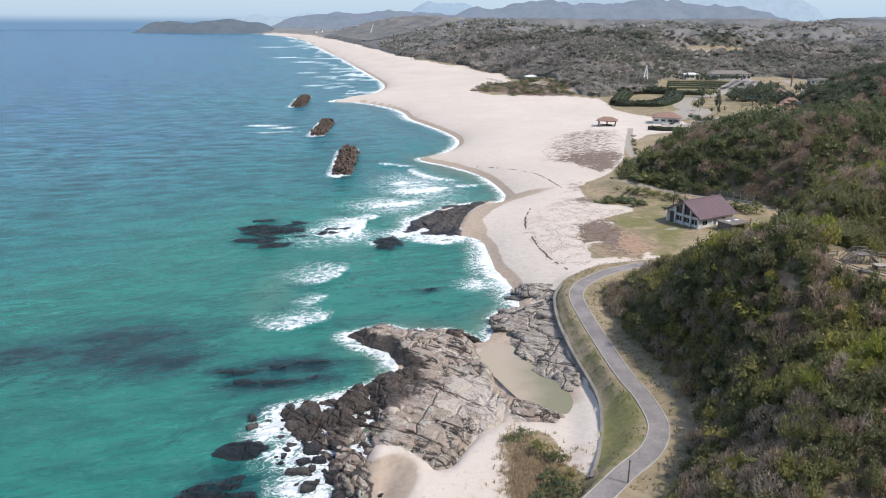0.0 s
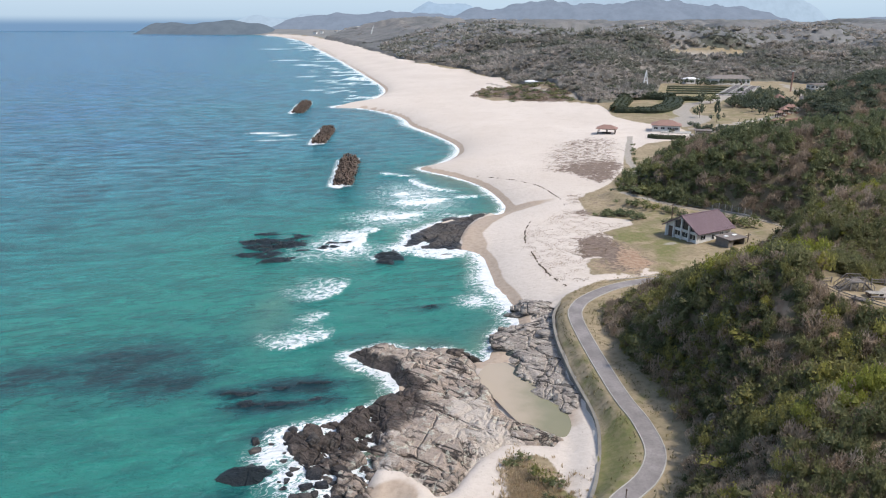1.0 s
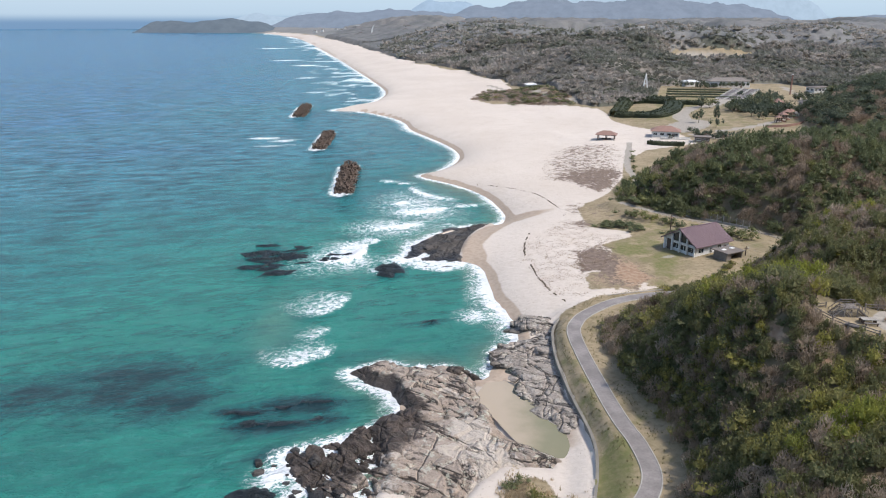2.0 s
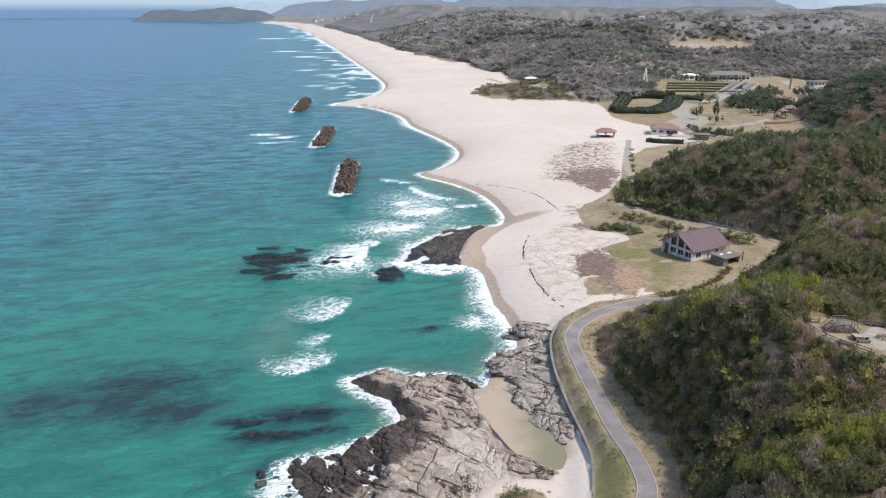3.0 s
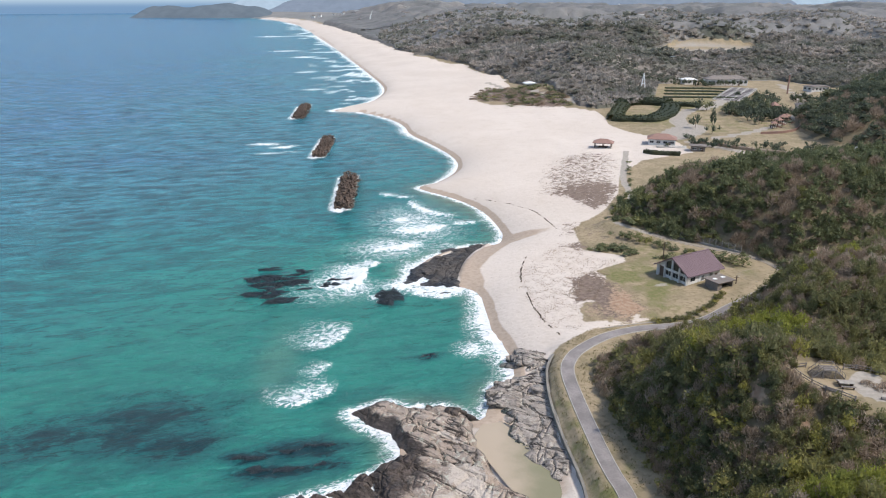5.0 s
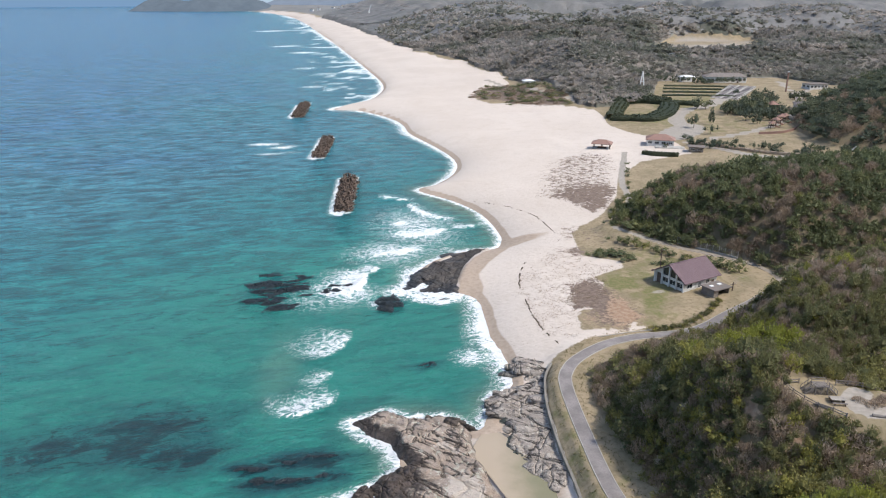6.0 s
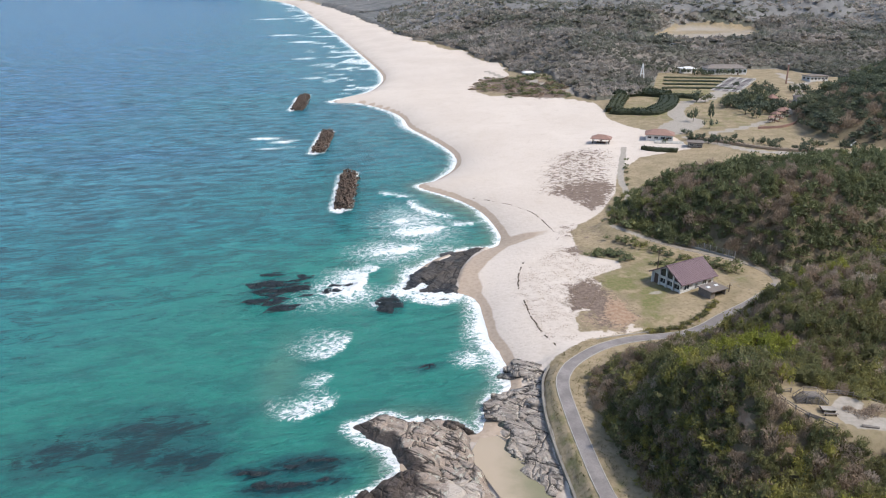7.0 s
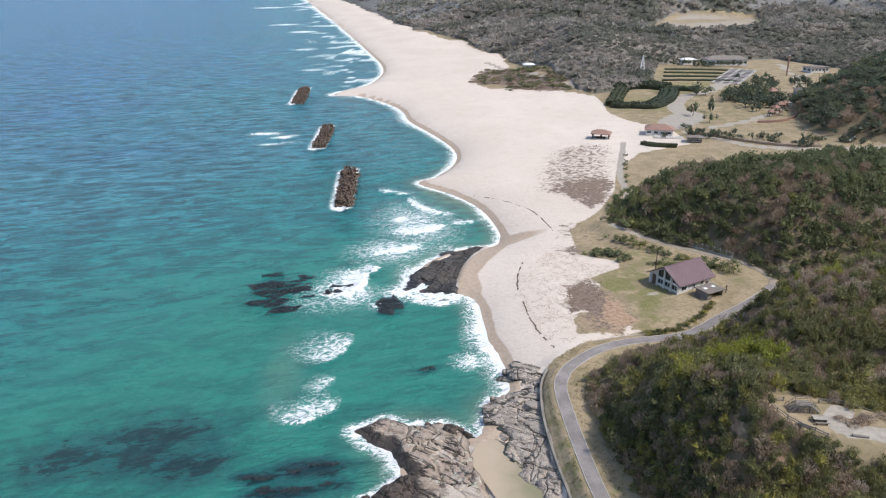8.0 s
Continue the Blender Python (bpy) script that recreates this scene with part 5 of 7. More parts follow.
def fence(name, points, label, spacing=1.7, height=0.95):
    p = rounded(points, 6)
    root = thing(name, 0, 0, 0, 0, label, "fence")
    gone, last, posts = 0.0, p[0], [p[0]]
    for q in p[1:]:
        gone += float(np.hypot(*(q - last)))
        last = q
        if gone >= spacing:
            posts.append(q)
            gone = 0.0
    tops = [(q[0], q[1], ground_height(q[0], q[1])) for q in posts]
    for a in tops:
        one("post", lambda bm: box(bm, a[0], a[1], a[2] - 0.3, 0.15, 0.15, height + 0.4), TIMBER_GREY, root)
    for a, b in zip(tops, tops[1:]):
        for h in (0.45, 0.85):
            one("rail", lambda bm: beam(bm, (a[0], a[1], a[2] + h), (b[0], b[1], b[2] + h), 0.09, 0.12), TIMBER_GREY, root)


lookout_deck()
picnic_table()
fence("lookout_fence", [(56.0, 101.7), (57.1, 99.0), (59.0, 96.3), (61.3, 94.0), (63.2, 92.3)], "weathered timber rail fence along the hill edge")
fence("lookout_fence", [(55.1, 102.5), (57.5, 102.9), (59.4, 103.1)], "weathered timber rail fence along the hill edge")
fence("lookout_fence", [(65.0, 102.7), (68.0, 102.5), (71.9, 101.8), (76.7, 101.1), (82.4, 99.6)], "weathered timber rail fence along the hill edge")


def log_seat(x, y, turn):
    root = thing("log_seat", x, y, ground_height(x, y), turn, "pale split log lying on the bare hilltop", "log")
    one("log", lambda bm: (drum(bm, 0, 0, 0, 0.24, 0.2, 2.4, 8), bmesh.ops.transform(bm, matrix=pose(0, 0, 0.2, 90, 0, 90), verts=bm.verts)), TIMBER_GREY, root)


log_seat(65.9, 93.5, -15)
log_seat(58.9, 97.0, -40)


# ---- the park behind the beach ----
def pavilion(x, y, w, d, h, turn, label):
    """An open shelter: four corner posts, beams and a hipped red roof."""
    z = ground_height(x, y)
    root = thing("beach_pavilion", x, y, z, turn, label, "pavilion")
    for sx in (-1, 0, 1):
        for sy in (-1, 1):
            one("post", lambda bm: box(bm, sx * (w / 2 - 0.5), sy * (d / 2 - 0.5), -0.6, 0.35, 0.35, h + 0.6), TIMBER_DARK, root)
    for sy in (-1, 1):
        one("beam", lambda bm: box(bm, 0, sy * (d / 2 - 0.5), h - 0.3, w, 0.25, 0.32), TIMBER_DARK, root)
    hip_roof(root, w, d, h, 2.0, 0.7, TILE_RED)
    one("floor_slab", lambda bm: box(bm, 0, 0, -0.8, w + 0.6, d + 0.6, 0.95, 0, 0.04), CONCRETE, root)
    for sy in (-1.2, 1.2):
        one("bench", lambda bm: box(bm, 0, sy, 0.15, w * 0.5, 0.5, 0.45, 0, 0.03), TIMBER_DARK, root)


def hip_roof(root, w, d, h, rise, over, material):
    def fill(bm):
        a, b, r = w / 2 + over, d / 2 + over, max(w - d, 0) / 2
        lo = [bm.verts.new(p) for p in ((-a, -b, h), (a, -b, h), (a, b, h), (-a, b, h))]
        up = [bm.verts.new((p.co.x, p.co.y, h + 0.2)) for p in lo]
        l, q = bm.verts.new((-r - 0.4, 0, h + rise)), bm.verts.new((r + 0.4, 0, h + rise))
        bm.faces.new(lo[::-1])
        for i in range(4):
            bm.faces.new([lo[i], lo[(i + 1) % 4], up[(i + 1) % 4], up[i]])
        bm.faces.new([up[0], up[1], q, l]), bm.faces.new([up[1], up[2], q]), bm.faces.new([up[2], up[3], l, q]), bm.faces.new([up[3], up[0], l])

    return one("roof", fill, material, root)


def rest_house(x, y, w, d, h, turn, label, roof, rise=2.6, name="rest_house", walls=WALL_WHITE, sink=1.0):
    z = ground_height(x, y)
    root = thing(name, x, y, z, turn, label, "building")
    one("wall", lambda bm: box(bm, 0, 0, -sink, w, d, h + sink), walls, root)
    hip_roof(root, w, d, h, rise, 0.8, roof)
    n = max(2, int(w / 3.2))
    for i in range(n):
        window(root, -w / 2 + (i + 0.5) * w / n, -d / 2 - 0.03, h * 0.35, w / n * 0.6, h * 0.4, "y")
    for i in range(max(1, int(d / 3.5))):
        m = max(1, int(d / 3.5))
        window(root, -w / 2 - 0.03, -d / 2 + (i + 0.5) * d / m, h * 0.35, d / m * 0.55, h * 0.4, "x")
    one("door", lambda bm: box(bm, w * 0.28, -d / 2 - 0.05, -0.1, 1.2, 0.06, 2.1), TIMBER_DARK, root)
    return root


pavilion(86, 382.5, 9.5, 6.5, 2.7, -18, "open beach pavilion with a red tiled hip roof")
rest_house(118.5, 387, 14, 9, 3.0, -16, "white beach rest house with a faded red hip roof", TILE_RED)


def terrace(x, y, w, d, turn):
    root = thing("rest_terrace", x, y, ground_height(x, y), turn, "pale paved terrace in front of the rest house", "terrace")
    one("slab", lambda bm: box(bm, 0, 0, -1.0, w, d, 1.3, 0, 0.05), CONCRETE, root)
    for i in range(7):
        one("rail_post", lambda bm: box(bm, -w / 2 + 0.3 + i * (w - 0.6) / 6, -d / 2 + 0.2, 0.3, 0.14, 0.14, 0.95), WHITE, root)
    one("rail", lambda bm: box(bm, 0, -d / 2 + 0.2, 1.22, w - 0.3, 0.1, 0.1), WHITE, root)


terrace(121, 377.5, 15, 6, -16)
rest_house(131, 366, 7, 5, 2.6, -18, "small grey changing hut beside the rest house", GREY_ROOF, 0.5, "changing_hut", TIMBER_GREY)


def monument(x, y, h):
    """A white tower of two leaning legs joined near the top."""
    root = thing("white_monument", x, y, ground_height(x, y), 10, "white leaning-leg monument tower in the park", "monument")
    for s in (-1, 1):
        one("leg", lambda bm: beam(bm, (s * 2.2, 0, -0.5), (s * 0.35, 0, h * 0.9), 0.45, 0.7), WHITE, root)
    one("brace", lambda bm: box(bm, 0, 0, h * 0.45, 2.6, 0.6, 0.4), WHITE, root)
    one("lantern", lambda bm: drum(bm, 0, 0, h * 0.88, 0.7, 0.5, h * 0.16, 8), WHITE, root)


monument(157.5, 578, 13.5)


def clock_mast(x, y, h):
    root = thing("brown_mast", x, y, ground_height(x, y), 0, "tall slim brown mast in the park", "mast")
    one("mast", lambda bm: box(bm, 0, 0, -0.5, 0.9, 0.9, h + 0.5), TILE_RED, root)
    one("cap", lambda bm: box(bm, 0, 0, h, 1.2, 1.2, 0.5), WHITE, root)


clock_mast(268, 570, 15)


def clipped_hedge(points, w, h, label="dark clipped evergreen hedge", seed=1, material=None):
    """A hedge with a rough leafy skin along a line."""
    p = rounded(points, 6)
    g = np.gradient(p, axis=0)
    g /= np.linalg.norm(g, axis=1)[:, None] + 1e-9
    right = np.stack([g[:, 1], -g[:, 0]], 1)
    zs = terrain(p[:, 0], p[:, 1])[0]
    prof = [(-0.5, -0.3), (-0.52, 0.5), (-0.44, 0.9), (-0.2, 1.0), (0.2, 1.0), (0.44, 0.9), (0.52, 0.5), (0.5, -0.3)]
    rnd = np.random.RandomState(seed)
    co = np.concatenate([np.column_stack([p + right * (a * w), zs + b * h]) + rnd.normal(0, 0.05 * h, (len(p), 3)) for a, b in prof])
    n = len(p)
    i = np.arange(n - 1)
    faces = np.vstack([np.stack([i + k * n, i + 1 + k * n, i + 1 + (k + 1) * n, i + (k + 1) * n], 1) for k in range(len(prof) - 1)])
    # leaves on the skin
    m = int(n * 26)
    pick, s = rnd.randint(0, n - 1, m), rnd.randint(1, len(prof) - 2, m)
    base = co[s * n + pick] * 0.5 + co[(s + 1) * n + pick + 1] * 0.5 + rnd.normal(0, 0.1 * h, (m, 3))
    u, v = rnd.normal(0, 1, (m, 3)), rnd.normal(0, 1, (m, 3))
    size = 0.16 * h
    u *= size / np.linalg.norm(u, axis=1)[:, None]
    v *= size / np.linalg.norm(v, axis=1)[:, None]
    leaf = np.stack([base - u - v, base + u - v, base + u + v, base - u + v], 1).reshape(-1, 3)
    faces = np.vstack([faces, len(co) + np.arange(4 * m).reshape(-1, 4)])
    co = np.vstack([co, leaf])
    ob = new("hedge", mesh_of("hedge", co, faces, material or HEDGE_LEAVES, tint=np.full(len(co), 0.3)))
    return tagged(ob, label, "hedge", "hedges in the park")


clipped_hedge([(111, 466), (116, 482), (122, 500), (128, 516)], 9.5, 3.2, seed=2)
clipped_hedge([(110, 465), (116, 461), (124, 461)], 8, 2.8, seed=7)
clipped_hedge([(126, 517), (129, 525), (133, 530)], 9, 3.6, seed=8)
clipped_hedge([(133, 527), (143, 528), (152, 524), (160, 517)], 15, 3.5, seed=3)
clipped_hedge([(122, 462), (132, 458), (140, 466), (148, 478), (154, 492), (158, 506)], 12, 2.8, seed=4)
clipped_hedge([(150, 522), (158, 516), (168, 510), (178, 504)], 7, 2.4, seed=5)
for k in range(4):
    a = 548 + 19 * k
    clipped_hedge([(166 + 6.0 * k, a + 2), (186 + 6.2 * k, a), (206 + 6.0 * k, a - 3), (218 + 5.5 * k, a - 8)], 4.0, 1.1, "long low hedge on a grass terrace", 10 + k)
clipped_hedge([(117, 396), (121, 387), (118, 376)], 1.6, 1.2, "low shrub row beside the rest house", 20)
clipped_hedge([(104, 366), (108, 361), (114, 358), (119, 356)], 3.0, 1.7, "dense low shrub row on the sand", 21)
clipped_hedge([(133, 384), (142, 379), (150, 369), (159, 358), (172, 348), (186, 345)], 2.2, 1.3, "grey-brown shrub row along the field", 22, DRY_TWIGS)


def stair_plaza(x, y, turn):
    """A long pale stepped ramp between planted strips."""
    root = thing("stair_plaza", x, y, ground_height(x, y), turn, "pale stepped plaza with grey planted strips", "stairs")
    for i in range(11):
        for k in range(4):
            one("step", lambda bm: box(bm, -9 + 6 * k, -26 + 5.2 * i, -1.0 + 0.35 * i, 1.8, 5.16, 1.3, 0, 0.03), CONCRETE, root)
        for k in range(3):
            one("strip", lambda bm: box(bm, -6 + 6 * k, -26 + 5.2 * i, -1.0 + 0.35 * i, 3.8, 5.16, 1.1), ASPHALT, root)


stair_plaza(222, 556, -34)


def slide_tower(x, y, turn, size, label):
    root = thing("play_tower", x, y, ground_height(x, y), turn, label, "playground")
    for sx in (-1, 1):
        for sy in (-1, 1):
            one("post", lambda bm: box(bm, sx * 1.6 * size, sy * 1.6 * size, -0.4, 0.3, 0.3, 4.2 * size), TIMBER_DARK, root)
    one("deck", lambda bm: box(bm, 0, 0, 1.8 * size, 3.6 * size, 3.6 * size, 0.2), TIMBER_DARK, root)
    bm = bmesh.new()
    r = bmesh.ops.create_cone(bm, cap_ends=True, segments=4, radius1=3.1 * size, radius2=0.15, depth=1.7 * size)
    bmesh.ops.transform(bm, matrix=pose(0, 0, 4.5 * size, 0, 0, 45), verts=r["verts"])
    part("roof", bm, TILE_RED, root)
    one("slide", lambda bm: beam(bm, (1.8 * size, 0, 1.9 * size), (6.0 * size, 0, 0.1), 0.15, 1.1 * size), TILE_RED, root)


for spec in ((197, 424, 20, 1.0), (203, 431, -10, 1.1), (208, 438, 30, 0.9), (192, 418, 0, 0.8), (214, 470, 15, 1.4)):
    slide_tower(*spec, "red-roofed timber play tower with a slide")
ob = ribbon("play_wall", rounded([(178, 402), (192, 403), (206, 415), (216, 436), (224, 460), (232, 486)], 6), -0.3, 0.3, 1.3, 2.0, TILE_RED)
tagged(ob, "low red-brown wall curving round the playground", "wall")
rest_house(238, 480, 7, 20, 3.4, -16, "long grey roofed building at the foot of the hill", GREY_ROOF, 2.2, "park_building")
rest_house(243, 634, 34, 12, 5, 0, "long low hall with a brown roof behind the trees", TIMBER_GREY, 3.0, "park_hall")
rest_house(213, 640, 12, 8, 4, 10, "small pale building at the wood's edge", WHITE, 1.5, "park_building")
rest_house(73, 620, 9, 7, 3.6, 8, "small white gabled house behind the dunes", WHITE, 1.4, "white_house")
rest_house(300, 590, 16, 10, 4, 12, "grey low building in the park", GREY_ROOF, 1.0, "park_building")
for cx, cy, w, d in ((178, 850, 30, 9), (150, 890, 20, 8), (236, 760, 11, 7), (252, 746, 9, 7)):
    rest_house(cx, cy, w, d, 4, 6, "pale roofed building among the woods", WHITE if w > 12 else GREY_ROOF, 2.5, "far_building", sink=4)


# ---- the far shore ----
def white_arch(x, y, h):
    """A tall curved white mast, like a sail's edge."""
    root = thing("white_arc_tower", x, y, ground_height(x, y) - 1, 0, "tall curved white landmark on the far shore", "landmark")
    pts = [(h * 0.16 * math.sin(math.pi * 0.5 * (1 - t)) ** 2 * 0 + h * (0.30 * t ** 2 - 0.05 * t), h * t) for t in np.linspace(0, 1, 13)]

    def fill(bm):
        rows = []
        for i, (px, pz) in enumerate(pts):
            w = h * (0.14 * (1 - i / 12) + 0.02)
            rows.append([bm.verts.new(p) for p in ((px - w / 2, -w / 3, pz), (px + w / 2, -w / 3, pz), (px + w / 2, w / 3, pz), (px - w / 2, w / 3, pz))])
        for a, b in zip(rows, rows[1:]):
            for k in range(4):
                bm.faces.new([a[k], a[(k + 1) % 4], b[(k + 1) % 4], b[k]])

    one("arc", fill, WHITE, root)
    one("base", lambda bm: box(bm, 0, 0, -2, h * 0.5, h * 0.3, 5), WHITE, root)


white_arch(-212, 2180, 36)


def far_tower(x, y, h):
    root = thing("white_chimney", x, y, ground_height(x, y) - 2, 0, "slender white tower on a far hill", "tower")
    one("shaft", lambda bm: drum(bm, 0, 0, 0, 4.5, 3.5, h, 10), WHITE, root)
    one("hall", lambda bm: box(bm, -22, 0, 0, 34, 20, 10, 0, 0.5), WHITE, root)


far_tower(622, 2700, 36)
rnd = random.Random(5)
for k in range(46):
    t = rnd.random()
    cx, cy = (-60 - 420 * t + rnd.gauss(0, 50), 1950 + 1250 * t + rnd.gauss(0, 60)) if k < 26 else (rnd.uniform(-60, 500), rnd.uniform(1500, 2400))
    z, d, s, *_ = terrain(np.array([cx]), np.array([cy]))
    if d[0] < 60 or s[0] > -10:
        continue
    root = thing("far_house", cx, cy, float(z[0]), rnd.uniform(-30, 30), "pale distant house in the coastal village", "house", "houses of the far village")
    w, dd, hh = rnd.uniform(9, 22), rnd.uniform(8, 12), rnd.uniform(5, 11)
    one("wall", lambda bm: box(bm, 0, 0, -3, w, dd, hh + 3), WALL_WHITE, root)
    hip_roof(root, w, dd, hh, 2.5, 0.6, WHITE if rnd.random() < 0.4 else GREY_ROOF)


def parked_car(x, y, turn, paint, label):
    z = ground_height(x, y)
    root = thing("car", x, y, z, turn, label, "car")

    def shell(bm):
        ring = [(-2.1, 0.35), (2.1, 0.35), (2.15, 0.8), (1.2, 0.95), (0.6, 1.45), (-1.5, 1.48), (-2.1, 0.95)]
        a = [bm.verts.new((px, -0.82, pz)) for px, pz in ring]
        b = [bm.verts.new((px, 0.82, pz)) for px, pz in ring]
        bm.faces.new(a), bm.faces.new(b[::-1])
        for i in range(len(ring)):
            j = (i + 1) % len(ring)
            bm.faces.new([a[j], a[i], b[i], b[j]])

    one("body", shell, paint, root)
    one("windscreen", lambda bm: box(bm, -0.4, 0, 1.0, 1.9, 1.68, 0.36), GLASS, root)
    for sx in (-1.3, 1.3):
        for sy in (-0.8, 0.8):
            bm = bmesh.new()
            r = bmesh.ops.create_cone(bm, cap_ends=True, segments=12, radius1=0.33, radius2=0.33, depth=0.2)
            bmesh.ops.transform(bm, matrix=pose(sx, sy, 0.33, 90, 0, 0), verts=r["verts"])
            part("wheel", bm, TIMBER_DARK, root)


for cx, cy in ((203, 352), (206.5, 355)):
    parked_car(cx, cy, 60, WHITE, "white car parked below the hill")


# the tide pool between the rocks
def tide_pool():
    p = Paint("pool_water", 0.12, 0.5)
    east = p.t.nodes.new("ShaderNodeSeparateXYZ")
    p.t.links.new(p.place, east.inputs[0])
    deep = p.math("ADD", p.math("MULTIPLY", p.math("SUBTRACT", east.outputs["X"], 12.0), 0.09), p.math("MULTIPLY", p.noise(0.2, 4), 0.8))
    c = p.mix(p.span(deep, 0.2, 1.1), (0.40, 0.325, 0.235), (0.215, 0.20, 0.118))
    p.bump(p.noise(1.5, 3), 0.2, 0.05)
    p.done(c)
    ring = rounded([(8.5, 127), (14, 127), (19, 117), (25, 108), (25, 103), (20.5, 101), (14.0, 104), (9.5, 113), (6.5, 121), (8.5, 127)], 6)[:-1]
    bm = bmesh.new()
    bm.faces.new([bm.verts.new((x, y, 0.66)) for x, y in ring])
    bmesh.ops.triangulate(bm, faces=bm.faces)
    bmesh.ops.recalc_face_normals(bm, faces=bm.faces)
    ob = part("tide_pool", bm, p.m)
    tagged(ob, "shallow olive tide pool on wet sand", "tide pool", kind="structure")


tide_pool()


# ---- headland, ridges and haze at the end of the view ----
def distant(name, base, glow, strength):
    """Far country with its haze put in as a blue glow, and its woods as faint mottling."""
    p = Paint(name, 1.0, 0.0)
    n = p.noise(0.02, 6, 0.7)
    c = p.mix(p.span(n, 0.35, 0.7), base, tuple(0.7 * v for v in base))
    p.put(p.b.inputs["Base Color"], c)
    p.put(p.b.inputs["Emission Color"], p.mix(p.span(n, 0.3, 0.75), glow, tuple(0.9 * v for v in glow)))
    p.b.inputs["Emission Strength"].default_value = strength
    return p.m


def ridge(name, x0, x1, y, deep, height, material, label, steps=120):
    """A range of hills as a solid body: height gives the crest along it from 0 to 1."""
    t = np.linspace(0, 1, steps)
    v = np.linspace(-1, 1, 15)
    tt, vv = np.meshgrid(t, v)
    x = x0 + (x1 - x0) * tt
    yy = y + deep * vv + 0.12 * deep * np.sin(9 * tt)
    crest = height(tt)
    z = crest * (1 - vv ** 2) ** 0.8 * (0.72 + 0.56 * fbm(x / 140, yy / 140, 4, int(abs(x0)) % 97)) - 4
    index = np.arange(tt.size).reshape(tt.shape)
    faces = np.stack([index[:-1, :-1], index[:-1, 1:], index[1:, 1:], index[1:, :-1]], -1).reshape(-1, 4)
    ob = new(name, mesh_of(name, np.column_stack([x.ravel(), yy.ravel(), z.ravel()]), faces, material, smooth=True))
    return tagged(ob, label, "hills", kind="structure")


def humps(*specs):
    return lambda t: sum(h * np.exp(-0.5 * ((t - c) / w) ** 2) for c, w, h in specs)


HEADLAND = distant("hazy_headland_woods", (0.045, 0.05, 0.05), (0.10, 0.135, 0.185), 0.85)
RIDGE = distant("hazy_ridge_woods", (0.05, 0.05, 0.055), (0.16, 0.205, 0.275), 0.95)
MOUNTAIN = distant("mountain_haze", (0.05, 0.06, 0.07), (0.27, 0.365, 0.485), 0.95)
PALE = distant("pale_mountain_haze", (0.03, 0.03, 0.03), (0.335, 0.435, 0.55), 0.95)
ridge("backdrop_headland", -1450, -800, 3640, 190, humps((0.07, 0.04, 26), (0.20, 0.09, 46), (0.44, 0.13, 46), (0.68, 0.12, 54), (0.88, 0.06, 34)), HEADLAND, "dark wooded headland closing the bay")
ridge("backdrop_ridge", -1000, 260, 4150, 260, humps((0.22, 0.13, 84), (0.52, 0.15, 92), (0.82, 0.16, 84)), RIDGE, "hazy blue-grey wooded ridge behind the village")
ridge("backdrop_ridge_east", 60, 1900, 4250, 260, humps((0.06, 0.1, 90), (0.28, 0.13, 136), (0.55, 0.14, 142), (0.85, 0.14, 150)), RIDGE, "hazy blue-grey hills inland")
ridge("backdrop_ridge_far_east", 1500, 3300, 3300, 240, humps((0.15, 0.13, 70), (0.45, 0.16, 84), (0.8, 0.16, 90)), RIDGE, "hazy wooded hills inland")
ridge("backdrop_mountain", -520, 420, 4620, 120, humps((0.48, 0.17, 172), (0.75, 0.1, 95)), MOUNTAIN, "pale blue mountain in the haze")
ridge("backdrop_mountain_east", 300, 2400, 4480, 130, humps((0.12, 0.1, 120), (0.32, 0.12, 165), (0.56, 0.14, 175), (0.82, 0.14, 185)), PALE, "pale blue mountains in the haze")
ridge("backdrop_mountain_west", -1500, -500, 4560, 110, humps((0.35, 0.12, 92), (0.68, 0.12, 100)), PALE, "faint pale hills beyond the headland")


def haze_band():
    """A far glowing band added as bright haze over the sea's edge, round the whole horizon."""
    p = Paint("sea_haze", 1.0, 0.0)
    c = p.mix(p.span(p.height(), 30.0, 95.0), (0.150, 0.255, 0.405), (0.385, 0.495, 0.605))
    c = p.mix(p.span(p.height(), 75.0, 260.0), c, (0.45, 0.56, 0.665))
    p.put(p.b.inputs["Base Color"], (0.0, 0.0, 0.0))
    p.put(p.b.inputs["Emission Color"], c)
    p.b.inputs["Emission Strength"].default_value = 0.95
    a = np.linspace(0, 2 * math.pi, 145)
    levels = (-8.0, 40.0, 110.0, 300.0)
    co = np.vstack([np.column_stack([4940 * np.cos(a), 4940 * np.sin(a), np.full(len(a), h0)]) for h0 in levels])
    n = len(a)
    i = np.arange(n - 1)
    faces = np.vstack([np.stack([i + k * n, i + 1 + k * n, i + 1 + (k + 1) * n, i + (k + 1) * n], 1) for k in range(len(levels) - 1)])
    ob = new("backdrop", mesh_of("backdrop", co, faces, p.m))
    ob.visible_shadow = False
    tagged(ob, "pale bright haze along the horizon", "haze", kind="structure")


haze_band()


